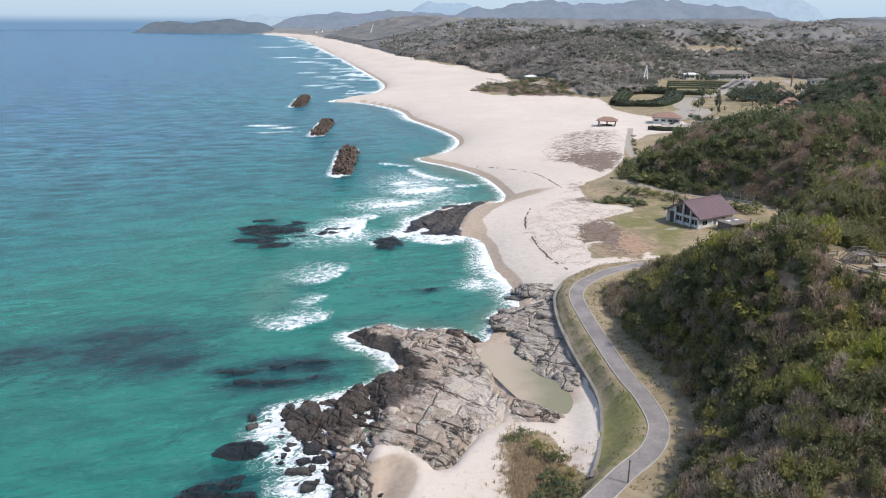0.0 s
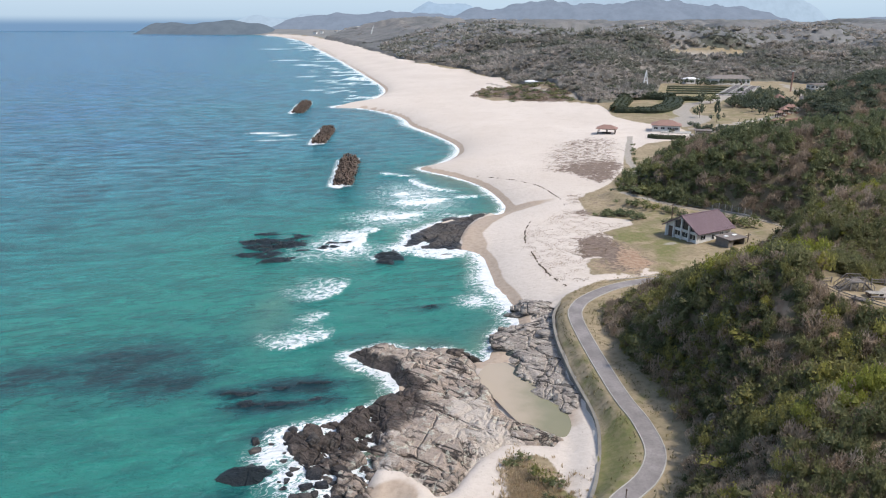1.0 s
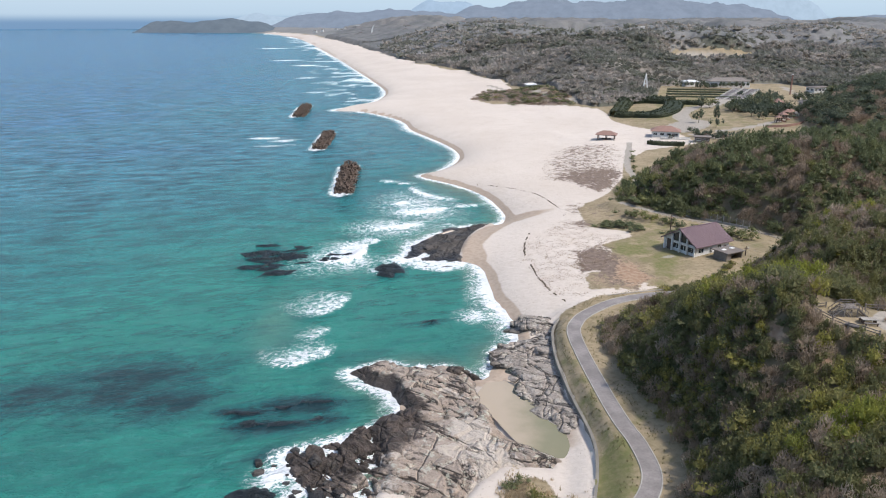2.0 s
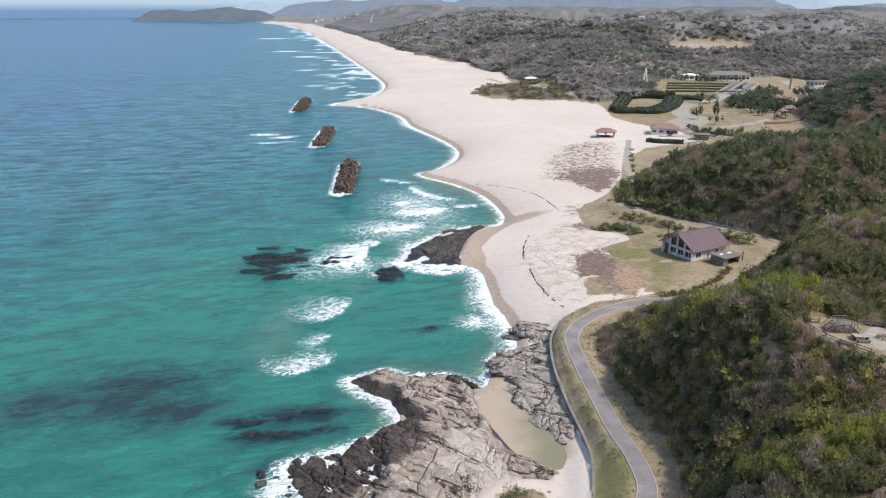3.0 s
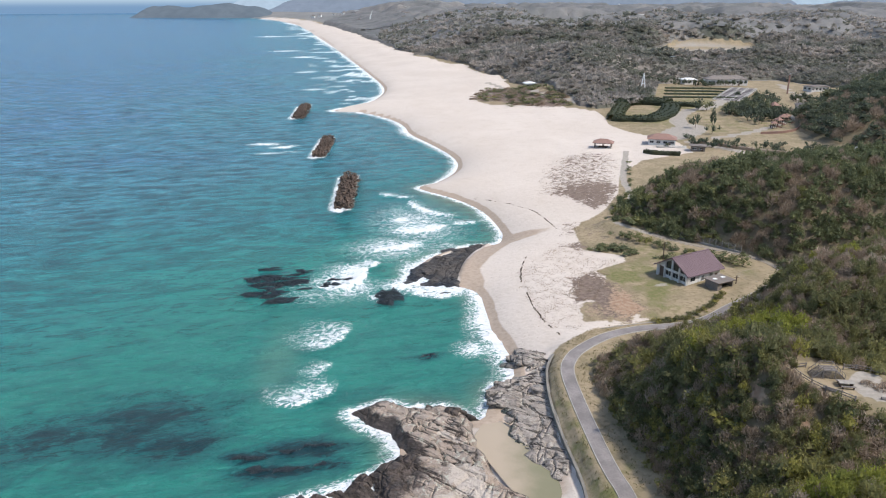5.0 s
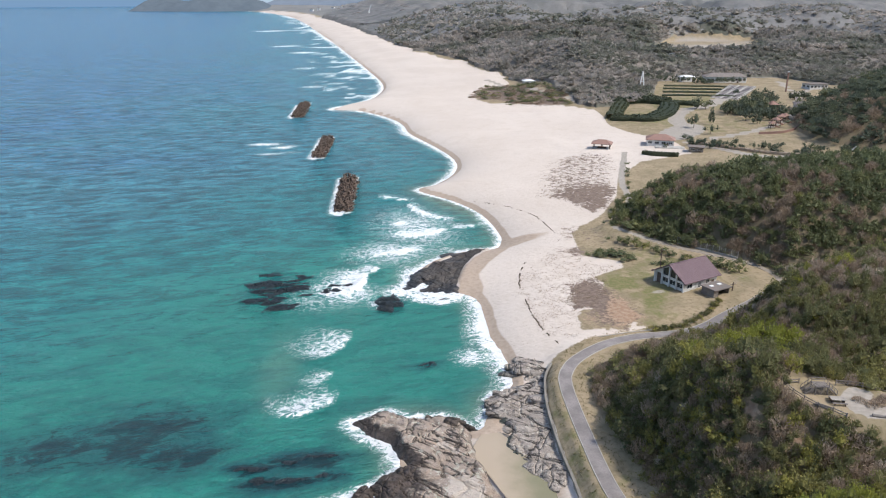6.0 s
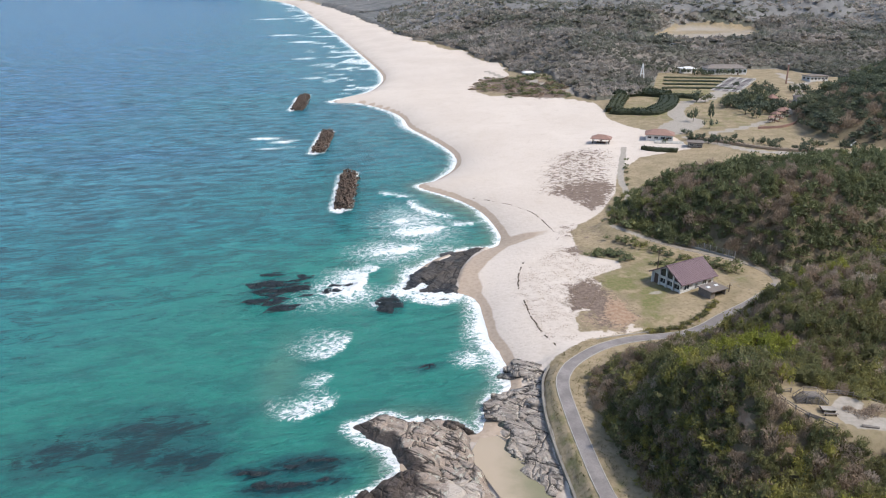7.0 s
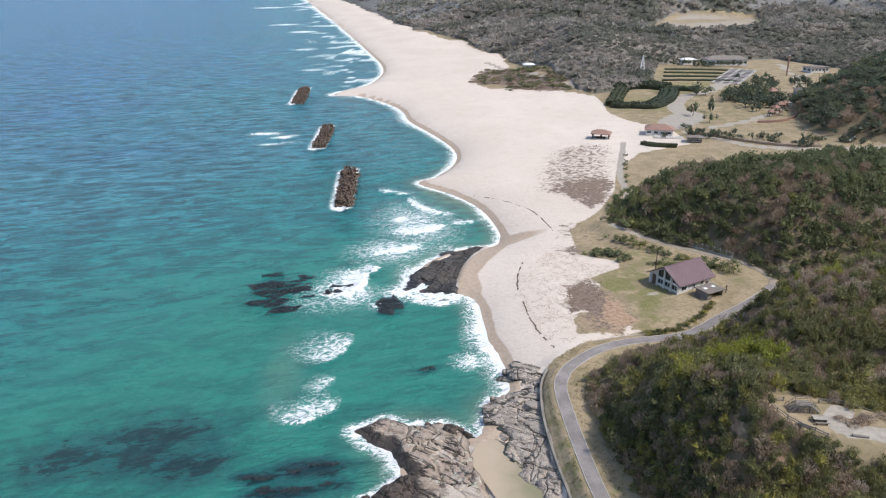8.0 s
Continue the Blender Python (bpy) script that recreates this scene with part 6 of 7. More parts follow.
# ---- trees ----
def crown(rng, lobes, leaves, size, spread=1.0, flat=0.85, core=0.8):
    """Points and triangles of a leafy crown about two metres wide and tall, standing on z = 0: a lumpy core and loose leaf sprays."""
    centres = rng.normal(0, 0.38 * spread, (lobes, 3))
    centres[:, 2] = 0.75 + 0.34 * rng.normal(0, 1, lobes) * flat
    radii = rng.uniform(0.36, 0.62, lobes)
    co, faces, n0 = [], [], 0
    for c, r in zip(centres, radii):
        # a small lump that closes the middle
        tips = np.array([(1, 0, 0), (0, 1, 0), (-1, 0, 0), (0, -1, 0), (0, 0, 0.9), (0, 0, -0.7)], float)
        co.append(tips * r * core * rng.uniform(0.7, 1.15, (6, 1)) + c)
        for i in range(4):
            faces += [[n0 + i, n0 + (i + 1) % 4, n0 + 4], [n0 + (i + 1) % 4, n0 + i, n0 + 5]]
        n0 += 6
    per = leaves // lobes
    for c, r in zip(centres, radii):
        way = rng.normal(0, 1, (per, 3))
        way[:, 2] = np.abs(way[:, 2]) * 0.9 - 0.25
        way /= np.linalg.norm(way, axis=1)[:, None]
        base = c + way * r * rng.uniform(0.55, 1.12, (per, 1))
        u = np.cross(way, rng.normal(0, 1, (per, 3)))
        u /= np.linalg.norm(u, axis=1)[:, None] + 1e-9
        s = size * rng.uniform(0.5, 1.4, (per, 1))
        tip = base + (0.55 * way + np.cross(way, u) * rng.uniform(-1.2, 1.2, (per, 1)) + np.array([0, 0, 0.35])) * s * 1.55
        co.append(np.stack([base - u * s * 0.8, base + u * s * 0.8, tip], 1).reshape(-1, 3))
        faces += (n0 + np.arange(3 * per).reshape(-1, 3)).tolist()
        n0 += 3 * per
    return np.vstack(co), np.array(faces)


def twiggy(rng, twigs):
    """A bare winter crown: a cloud of short thin sprays that point up and outwards."""
    co = []
    for _ in range(twigs):
        a, r = rng.uniform(0, 2 * math.pi), math.sqrt(rng.uniform(0.0, 0.95))
        tip = np.array([math.cos(a) * r, math.sin(a) * r, (1.45 - 0.75 * r * r) * rng.uniform(0.55, 1.0)])
        way = np.array([math.cos(a) * r * 0.8, math.sin(a) * r * 0.8, 0.8]) + rng.normal(0, 0.35, 3)
        root = tip - way * rng.uniform(0.2, 0.5)
        side = np.cross(way, rng.normal(0, 1, 3))
        side = side / (np.linalg.norm(side) + 1e-9) * rng.uniform(0.03, 0.06)
        co += [root - side, root + side, tip]
    return np.array(co), np.arange(3 * twigs).reshape(-1, 3)


def joined(patterns, spots, material, name):
    """Many crowns in one mesh. spots: x, y, z, width, height, turn, tint, pattern."""
    co, faces, tint, n0 = [], [], [], 0
    for k, (pc, pf) in enumerate(patterns):
        s = spots[spots[:, 7].astype(int) == k]
        if not len(s):
            continue
        c, q = np.cos(s[:, 5]), np.sin(s[:, 5])
        px = s[:, 0, None] + (pc[None, :, 0] * c[:, None] - pc[None, :, 1] * q[:, None]) * s[:, 3, None] / 2
        py = s[:, 1, None] + (pc[None, :, 0] * q[:, None] + pc[None, :, 1] * c[:, None]) * s[:, 3, None] / 2
        pz = s[:, 2, None] + pc[None, :, 2] * s[:, 4, None] / 1.4
        co.append(np.stack([px, py, pz], -1).reshape(-1, 3))
        faces.append((pf[None] + (n0 + np.arange(len(s)) * len(pc))[:, None, None]).reshape(-1, 3))
        tint.append(np.repeat(s[:, 6], len(pc)))
        n0 += len(s) * len(pc)
    ob = new(name, mesh_of(name, np.vstack(co), np.vstack(faces), material, tint=np.concatenate(tint)))
    return ob


rng = np.random.RandomState(3)
LEAFY = [crown(rng, 7, 364, 0.088, 1.1, 0.8, 0.62) for _ in range(9)]
MID = [crown(rng, 6, 180, 0.112, 1.1, 0.8, 0.68) for _ in range(9)]
BARE = [twiggy(rng, 225) for _ in range(5)]
FAR = [crown(rng, 1, 34, 0.24, 0.3, 0.25, 0.85) for _ in range(9)]


def scatter(x0, x1, y0, y1, gap, keep):
    """Jittered places on a grid, those that keep accepts."""
    xs, ys = np.arange(x0, x1, gap), np.arange(y0, y1, gap)
    x, y = np.meshgrid(xs, ys)
    x = (x + rng.uniform(-0.48, 0.48, x.shape) * gap).ravel()
    y = (y + rng.uniform(-0.48, 0.48, y.shape) * gap).ravel()
    t = terrain(x, y)
    ok = keep(x, y, t)
    return x[ok], y[ok], t[0][ok]


def spots_for(x, y, z, wide, tall, kinds):
    n = len(x)
    w = wide * np.exp(rng.normal(0.0, 0.26, n))
    patch = 0.6 * fbm(x / 17, y / 17, 3, 91) + 0.4 * fbm(x / 6, y / 6, 2, 94)
    tint = np.clip(0.36 + 1.5 * (fbm(x / 15, y / 15, 3, 92) - 0.5) + rng.normal(0, 0.13, n), 0, 0.999)
    return np.column_stack([x, y, z - 0.25, w, tall * rng.uniform(0.75, 1.3, n) * (w / wide) ** 0.5, rng.uniform(0, 6.28, n), tint, rng.randint(0, kinds, n)]), patch


def clear_of(x, y):
    return (within(x, y, LOOKOUT) < -0.4) & (within(x, y + 1.2, LOOKOUT) < 0.5) & (away(x, y, ROAD)[0] > 4.3)


# near hill
hx, hy, hz = scatter(20, 128, 56, 186, 1.72, lambda x, y, t: (t[6] > 0.1) & (x < 0.6 * y + 26) & clear_of(x, y) & (bell(x, y, 50.6, 99.8, 0.9, 1.8, 30) < 0.7) & (bell(x, y, 55, 93.6, 0.8, 1.6, 30) < 0.7))
near_spots, near_patch = spots_for(hx, hy, hz, 2.75, 2.7, 9)
slope = ease(within(hx, hy, HILL_HEAD), 16, 5)
bare_n = (near_patch + 0.13 * slope + rng.normal(0, 0.13, len(hx)) + 0.14 * bell(hx, hy, 38, 68, 14, 8) + 0.18 * bell(hx, hy, 47, 97, 5, 9) + 0.03 * bell(hx, hy, 90, 140, 30, 14, 20) > 0.545)
lush = ~bare_n & (bell(hx, hy, 55, 77, 11, 2.6, 12) + 0.34 * bell(hx, hy, 90, 150, 34, 16, 20) + 0.3 * bell(hx, hy, 56, 122, 12, 9) + 0.5 * (fbm(hx / 9, hy / 9, 3, 97) - 0.5) + rng.normal(0, 0.09, len(hx)) > 0.42)
single = (~bare_n) & (~lush) & (hx > 36) & (hx < 66) & (hy > 84) & (hy < 132)
order = rng.permutation(np.flatnonzero(single))[:150]
chosen = np.zeros(len(hx), bool)
chosen[order] = True
single_bare = np.flatnonzero(bare_n & (hx > 34) & (hx < 66) & (hy > 84) & (hy < 140))[:34]
chosen[single_bare] = True


def crown_mesh(name, pattern, material):
    co, faces = pattern
    return mesh_of(name, co, faces, material, tint=np.zeros(len(co)))


def trunk_mesh():
    """A short forked trunk, one metre tall."""
    bm = bmesh.new()
    r = bmesh.ops.create_cone(bm, cap_ends=False, segments=6, radius1=0.06, radius2=0.035, depth=1.0)
    bmesh.ops.translate(bm, vec=(0, 0, 0.4), verts=r["verts"])
    for a in (0.4, 2.5, 4.6):
        r = bmesh.ops.create_cone(bm, cap_ends=False, segments=5, radius1=0.032, radius2=0.012, depth=0.7)
        m = Matrix.Translation((0.16 * math.cos(a), 0.16 * math.sin(a), 1.0)) @ Vector((math.cos(a) * 0.6, math.sin(a) * 0.6, 1)).to_track_quat("Z", "Y").to_matrix().to_4x4()
        bmesh.ops.transform(bm, matrix=m, verts=r["verts"])
    me = bpy.data.meshes.new("trunk")
    bm.to_mesh(me)
    bm.free()
    me.materials.append(BARK)
    return me


TRUNK = trunk_mesh()
LEAFY_MESH = [crown_mesh("crown", p, EVERGREEN) for p in LEAFY]
BARE_MESH = [crown_mesh("crown", p, DRY_TWIGS) for p in BARE]
PARK_MESH = [crown_mesh("crown", p, BLUE_LEAVES) for p in MID]
PINE_MESH = [crown_mesh("crown", p, DEEP_LEAVES) for p in MID]


def tree(spot, meshes, label, category, group):
    x, y, z, w, h, a = spot[:6]
    root = thing(category, x, y, z, math.degrees(a), label, category, group)
    t = new("trunk", TRUNK)
    t.parent = root
    t.matrix_local = Matrix.Diagonal((w * 0.6, w * 0.6, h * 0.6, 1))
    c = new("crown", meshes[int(spot[7]) % len(meshes)])
    c.parent = root
    c.matrix_local = Matrix.Diagonal((w / 1.7, w / 1.7, h / 1.3, 1))


for k in order:
    tree(near_spots[k], LEAFY_MESH, "dense dark evergreen tree on the slope", "tree", "trees on the near hill")
for k in single_bare:
    tree(near_spots[k], BARE_MESH, "bare grey-brown winter tree on the slope", "tree", "trees on the near hill")
# the other wooded slopes
bx, by, bz = scatter(58, 172, 196, 272, 2.2, lambda x, y, t: (t[7] > -4.5) & (x < 0.58 * y + 22) & (away(x, y, ROAD)[0] > 2.4))
back_spots, back_patch = spots_for(bx, by, bz, 3.5, 3.4, 9)
sx_, sy_, sz_ = scatter(196, 400, 336, 600, 4.8, lambda x, y, t: (t[8] > 1) & (x < 0.75 * y))
side_spots, side_patch = spots_for(sx_, sy_, sz_, 6.6, 4.4, 9)
bare_b, bare_s = back_patch + rng.normal(0, 0.09, len(bx)) + 0.1 * bell(bx, by, 122, 236, 9, 12, 40) + 0.14 * bell(bx, by, 96, 214, 9, 6) > 0.62, side_patch + rng.normal(0, 0.07, len(sx_)) > 0.62
lush &= ~chosen
ux_, uy_, uz_ = scatter(20, 100, 58, 180, 2.2, lambda x, y, t: (t[6] > 0.6) & (t[6] < 15) & clear_of(x, y) & (bell(x, y, 50.6, 99.8, 0.9, 1.8, 30) < 0.7) & (bell(x, y, 55, 93.6, 0.8, 1.6, 30) < 0.7))
under_spots, _ = spots_for(ux_, uy_, uz_, 2.7, 1.3, 7)
vx_, vy_, vz_ = scatter(58, 130, 196, 300, 2.8, lambda x, y, t: (t[7] > -5.5) & (t[7] < 9) & (away(x, y, ROAD)[0] > 1.9) & (y < 330 - 0.6 * x) & (t[3] < 0))
foot_spots, _ = spots_for(vx_, vy_, vz_, 3.2, 1.7, 7)
wx_, wy_, wz_ = scatter(20, 100, 56, 176, 1.5, lambda x, y, t: (t[6] > 0.3) & (t[6] < 6) & clear_of(x, y))
hem_spots, _ = spots_for(wx_, wy_, wz_, 2.1, 1.5, 9)
def steep(x, y):
    """How steeply the ground rises at these places."""
    z = terrain(x, y)[0]
    return np.hypot(terrain(x + 0.8, y)[0] - z, terrain(x, y + 0.8)[0] - z) / 0.8


cx_, cy_, cz_ = scatter(34, 66, 76, 128, 1.25, lambda x, y, t: (t[6] > 2) & clear_of(x, y) & (steep(x, y) > 1.1) & (bell(x, y, 50.6, 99.8, 0.9, 1.8, 30) < 0.6) & (bell(x, y, 55, 93.6, 0.8, 1.6, 30) < 0.6))
cliff_spots, _ = spots_for(cx_, cy_, cz_, 2.2, 1.9, 7)
under_spots = np.vstack([under_spots, hem_spots, cliff_spots])
leafy_near = near_spots[~bare_n & ~chosen & ~lush]
bare_all = np.vstack([near_spots[bare_n & ~chosen], back_spots[bare_b], side_spots[bare_s]])
bare_all[:, 7] = bare_all[:, 7] % 5
tagged(joined(LEAFY, leafy_near, EVERGREEN, "evergreen_wood"), "dense evergreen wood covering the near hill", "forest", kind="stuff")
leafy_back = np.vstack([back_spots[~bare_b], foot_spots])
tagged(joined(MID, under_spots, EVERGREEN, "undergrowth"), "low dense evergreen undergrowth on the steep slope", "undergrowth", kind="stuff")
tagged(joined(LEAFY, near_spots[lush], LUSH, "lush_wood"), "bright yellow-green evergreens among the darker trees", "forest", kind="stuff")
tagged(joined(MID, leafy_back, BLUE_LEAVES, "hill_wood"), "dense dark evergreen wood on the hill behind the house", "forest", kind="stuff")
tagged(joined(MID, side_spots[~bare_s], DEEP_LEAVES, "side_wood"), "deep bluish green wood on the hill behind the park", "forest", kind="stuff")
tagged(joined(BARE, bare_all, DRY_TWIGS, "bare_wood"), "bare brown winter scrub among the evergreens", "forest", kind="stuff")


def inland_wood(x, y, t):
    z, d, sand, park, road, left, e1, e2, e3 = t
    open_ground = ease(within(x, y, FAR_FIELDS), -6, 6) + ease(within(x, y, FAR_YARD), -6, 6) + ease(bell(x, y, 400, 1200, 90, 26), 0.5, 0.8)
    return (sand < -3) & ((x > wood_edge(y)) | (y > 1050)) & (park < -3) & (e3 < 0) & (y > 440) & (d > 0) & (open_ground < 0.5) & (x < 0.62 * y + 40) & (rng.uniform(0, 1, x.shape) < 0.95)


def canopy(name, xs, ys, size, label, material=None):
    """The closed roof of a far wood: one bumpy skin, a bump for each crown."""
    x, y = np.meshgrid(xs, ys)
    x, y = x + 0.3 * size * (lattice(x / size, y / size, 71) - 0.5), y + 0.3 * size * (lattice(x / size, y / size, 72) - 0.5)
    t = terrain(x, y)
    keep = inland_wood(x + 16 * (fbm(x / 14, y / 14, 3, 75) - 0.5), y, t)
    value, edge, ou, ov = plates(x / size, y / size, 73)
    dome = np.clip(1 - 1.5 * (ou ** 2 + ov ** 2), 0, 1)
    z = t[0] + np.where(keep, 0.34 * size + size * (0.10 + 0.12 * value) * dome + 0.14 * size * (fbm(x / size * 2.2, y / size * 2.2, 3, 74) - 0.5), -2.0)
    quiet = fbm(x / 70, y / 50, 4, 95)
    tint = np.clip(0.16 + 0.30 * value + 2.4 * (quiet - 0.5), 0, 0.92)
    index = np.arange(x.size).reshape(x.shape)
    quads = np.stack([index[:-1, :-1], index[:-1, 1:], index[1:, 1:], index[1:, :-1]], -1).reshape(-1, 4)
    quads = quads[keep.ravel()[quads].any(1)]
    used, flatq = np.unique(quads, return_inverse=True)
    co = np.column_stack([x.ravel(), y.ravel(), z.ravel()])[used]
    ob = new(name, mesh_of(name, co, flatq.reshape(-1, 4), material or FAR_LEAVES, smooth=True, tint=tint.ravel()[used]))
    return tagged(ob, label, "forest", kind="stuff")


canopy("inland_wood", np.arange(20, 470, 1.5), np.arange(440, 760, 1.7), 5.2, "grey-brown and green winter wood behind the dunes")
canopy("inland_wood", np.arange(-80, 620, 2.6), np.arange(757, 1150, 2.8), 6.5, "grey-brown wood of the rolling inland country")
canopy("inland_wood", np.arange(-200, 900, 5.0), np.arange(1145, 1750, 5.0), 11.0, "grey-brown wood of the far inland country", HAZY_LEAVES)
canopy("inland_wood", np.arange(-380, 1760, 9.0), np.arange(1740, 3060, 10.0), 20.0, "grey wood of the distant country, paled with haze", HAZY_LEAVES)
parts_far = []
for x0, x1, y0, y1, gap, wide in ((20, 470, 440, 760, 4.4, 7.0), (-80, 620, 760, 1150, 7.8, 12.0), (-120, 820, 1150, 1750, 13.0, 17.0)):
    fx, fy, fz = scatter(x0, x1, y0, y1, gap, inland_wood)
    s, _ = spots_for(fx, fy, fz + 0.06 * wide, wide, wide * 0.55, 9)
    s[:, 6] = np.clip(0.42 + 3.0 * (fbm(fx / 55, fy / 40, 4, 95) - 0.5) + rng.normal(0, 0.12, len(fx)), 0, 0.96)
    s[:, 7] += 9 * (y0 > 1000)
    s[:, 4] *= 0.75 if y0 > 1000 else 1.0
    parts_far.append(s)
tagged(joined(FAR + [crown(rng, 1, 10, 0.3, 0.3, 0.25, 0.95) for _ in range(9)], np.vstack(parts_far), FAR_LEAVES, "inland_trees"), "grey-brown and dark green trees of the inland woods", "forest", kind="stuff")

# park trees and shrubs standing alone
rnd = random.Random(21)
PARK_TREES = [(172 + 7 * k, 640 - 2 * k, 5, 5) for k in range(9)] + [(215 + 6 * k, 622, 5, 5) for k in range(7)] + [(150, 428, 5, 7), (153, 408, 4, 5), (163, 436, 4, 9), (136, 398, 4, 3.5), (140, 372, 4, 4)]
for k in range(45):
    PARK_TREES.append((rnd.gauss(200, 11), rnd.gauss(466, 15), rnd.uniform(5, 8), rnd.uniform(5, 8)))
for k in range(18):
    PARK_TREES.append((rnd.gauss(240, 14), rnd.gauss(522, 10), rnd.uniform(4, 7), rnd.uniform(4, 6)))
for k in range(22):
    t = rnd.random()
    PARK_TREES.append((134 + 60 * t + rnd.gauss(0, 2), 382 - 50 * t + rnd.gauss(0, 3), rnd.uniform(2.4, 4), rnd.uniform(2, 4)))
for k in range(64):
    PARK_TREES.append((rnd.gauss(134, 14), rnd.gauss(553, 13), rnd.uniform(3, 6.5), rnd.uniform(1.5, 3.5)))
for k in range(24):
    t = rnd.random()
    PARK_TREES.append((138 + 72 * t + rnd.gauss(0, 2), 394 - 46 * t ** 0.6 + rnd.gauss(0, 2.5), rnd.uniform(2.2, 4), rnd.uniform(2, 3.6)))
for px, py, w, h in PARK_TREES:
    tree((px, py, ground_height(px, py) - 0.2, w, h, rnd.uniform(0, 6.28), 0, rnd.randint(0, 5)), PINE_MESH, "single dark green park tree on dry grass", "tree", "trees in the park")
# shrubs: by the house, below the road and at the hill's foot
SHRUBS = [(50.2, 220.5, 4.6, 1.7), (52.8, 222, 5, 2.0), (55.2, 219.5, 5, 1.9), (57.4, 217, 5, 2.0), (59.4, 214.6, 4.6, 1.7), (53.6, 219, 4.6, 1.5), (56.8, 220.2, 4.2, 1.5), (61, 215.8, 4, 1.5),
          (13.9, 88.6, 2.9, 2.2), (15.6, 87, 2.4, 1.6), (12, 93.5, 2.6, 1.3), (10.2, 92.5, 2.2, 1.0), (14, 81, 3.0, 1.7), (14.8, 78.5, 3.2, 1.8), (12.4, 77.5, 3.0, 1.6), (16.5, 82.5, 2.2, 1.1), (17.0, 79.5, 2.4, 1.2), (14.6, 84, 1.8, 0.9),
          (80.5, 301, 2.2, 1.1), (82, 308, 2.6, 1.3), (83, 311, 1.9, 0.9), (85, 320, 2.2, 1.0), (86.5, 327, 2.8, 1.3), (88, 333, 2.0, 1.0), (90.5, 344, 2.2, 1.0), (72, 281, 3.2, 1.6), (75, 285, 3.6, 1.7), (78, 289, 3.4, 1.7), (82, 293, 3.0, 1.5), (86, 295, 3.4, 1.8),
          (60.6, 233, 4, 2.2), (63, 230.5, 4, 2.2), (65.8, 228, 4, 2.2), (68, 225, 4, 2.2), (69.8, 221.8, 3.6, 2), (72, 219, 3.6, 2), (74, 217, 3.2, 1.8), (76.5, 214, 3.2, 1.8), (79, 212.5, 3.2, 1.8),
          (68.3, 209.5, 3, 1.6), (70.5, 209.6, 3, 1.7), (72.8, 209, 3, 1.6), (75, 208, 3, 1.6), (84.6, 204.8, 3.6, 2.2), (87, 202.6, 3.6, 2.2), (89.7, 200.6, 3.4, 2), (86, 207, 4, 2.4), (82, 208.5, 4, 2.4), (91, 205, 4, 2.4)]
for k in range(84):
    t = rnd.random() ** 1.2
    sy = 538 + 95 * t
    SHRUBS.append((wood_edge(sy) - 4 - (46 - 26 * t) * rnd.random() ** 1.3, sy + rnd.gauss(0, 3), rnd.uniform(3, 7.5), rnd.uniform(1.2, 3.0)))
for k in range(420):
    qx, qy = rnd.uniform(18, 98), rnd.uniform(526, 642)
    if float(within(np.array([qx]), np.array([qy]), SCRUB_BAND)[0]) > -1.5 and len(SHRUBS) < 270:
        SHRUBS.append((qx, qy, rnd.uniform(3.0, 6.5), rnd.uniform(0.8, 2.2)))
for px, py, w, h in SHRUBS:
    spot = (px, py, ground_height(px, py) - 0.25, w, h, rnd.uniform(0, 6.28), 0, rnd.randint(0, 5))
    if py > 500 and rnd.random() < 0.6:
        tree(spot, BARE_MESH, "low brown winter scrub behind the beach", "shrub", "shrubs behind the beach")
    else:
        tree(spot, PARK_MESH, "low green shrub on sandy grass", "shrub", "shrubs behind the beach")


# ---- drift lines of dark weed and sticks on the sand ----
def drift_line(points, seed):
    """A loose line of small sticks and weed scraps, too fine to pick apart."""
    rs = np.random.RandomState(seed)
    p = rounded(points, 40)
    pick = p[rs.randint(0, len(p), 80 * len(points))]
    pick = pick[fbm(pick[:, 0] / 3, pick[:, 1] / 3, 3, 41) > 0.47]
    spot = pick + rs.normal(0, 0.11, pick.shape) + 0.9 * (fbm(pick[:, :1] / 4, pick[:, 1:] / 4, 3, 7) - 0.5)
    z = terrain(spot[:, 0], spot[:, 1])[0]
    a = rs.uniform(0, math.pi, len(spot))
    ln, wd = rs.uniform(0.05, 0.2, len(spot)), rs.uniform(0.02, 0.06, len(spot))
    co, faces = [], []
    ux, uy = np.cos(a), np.sin(a)
    for sx, sy, h in ((-1, -1, -0.05), (1, -1, -0.05), (1, 1, -0.05), (-1, 1, -0.05), (-0.7, -0.6, 0.14), (0.7, -0.6, 0.14), (0.7, 0.6, 0.14), (-0.7, 0.6, 0.14)):
        co.append(np.column_stack([spot[:, 0] + ux * ln * sx - uy * wd * sy, spot[:, 1] + uy * ln * sx + ux * wd * sy, z + h]))
    n = len(spot)
    i = np.arange(n)
    for q in ((4, 5, 6, 7), (0, 1, 5, 4), (1, 2, 6, 5), (2, 3, 7, 6), (3, 0, 4, 7)):
        faces.append(np.stack([i + k * n for k in q], 1))
    ob = new("drift_line", mesh_of("drift_line", np.vstack(co), np.vstack(faces), BARK))
    tagged(ob, "thin dark line of driftwood and weed on sand", "driftwood", kind="stuff")


drift_line([(14, 300), (24, 290), (34, 275), (38, 265), (40, 255), (41.5, 243), (41, 238)], 1)
drift_line([(27, 217), (25, 210), (24, 203), (24, 196), (24.6, 187), (25.3, 178), (27, 169), (29.5, 162)], 2)


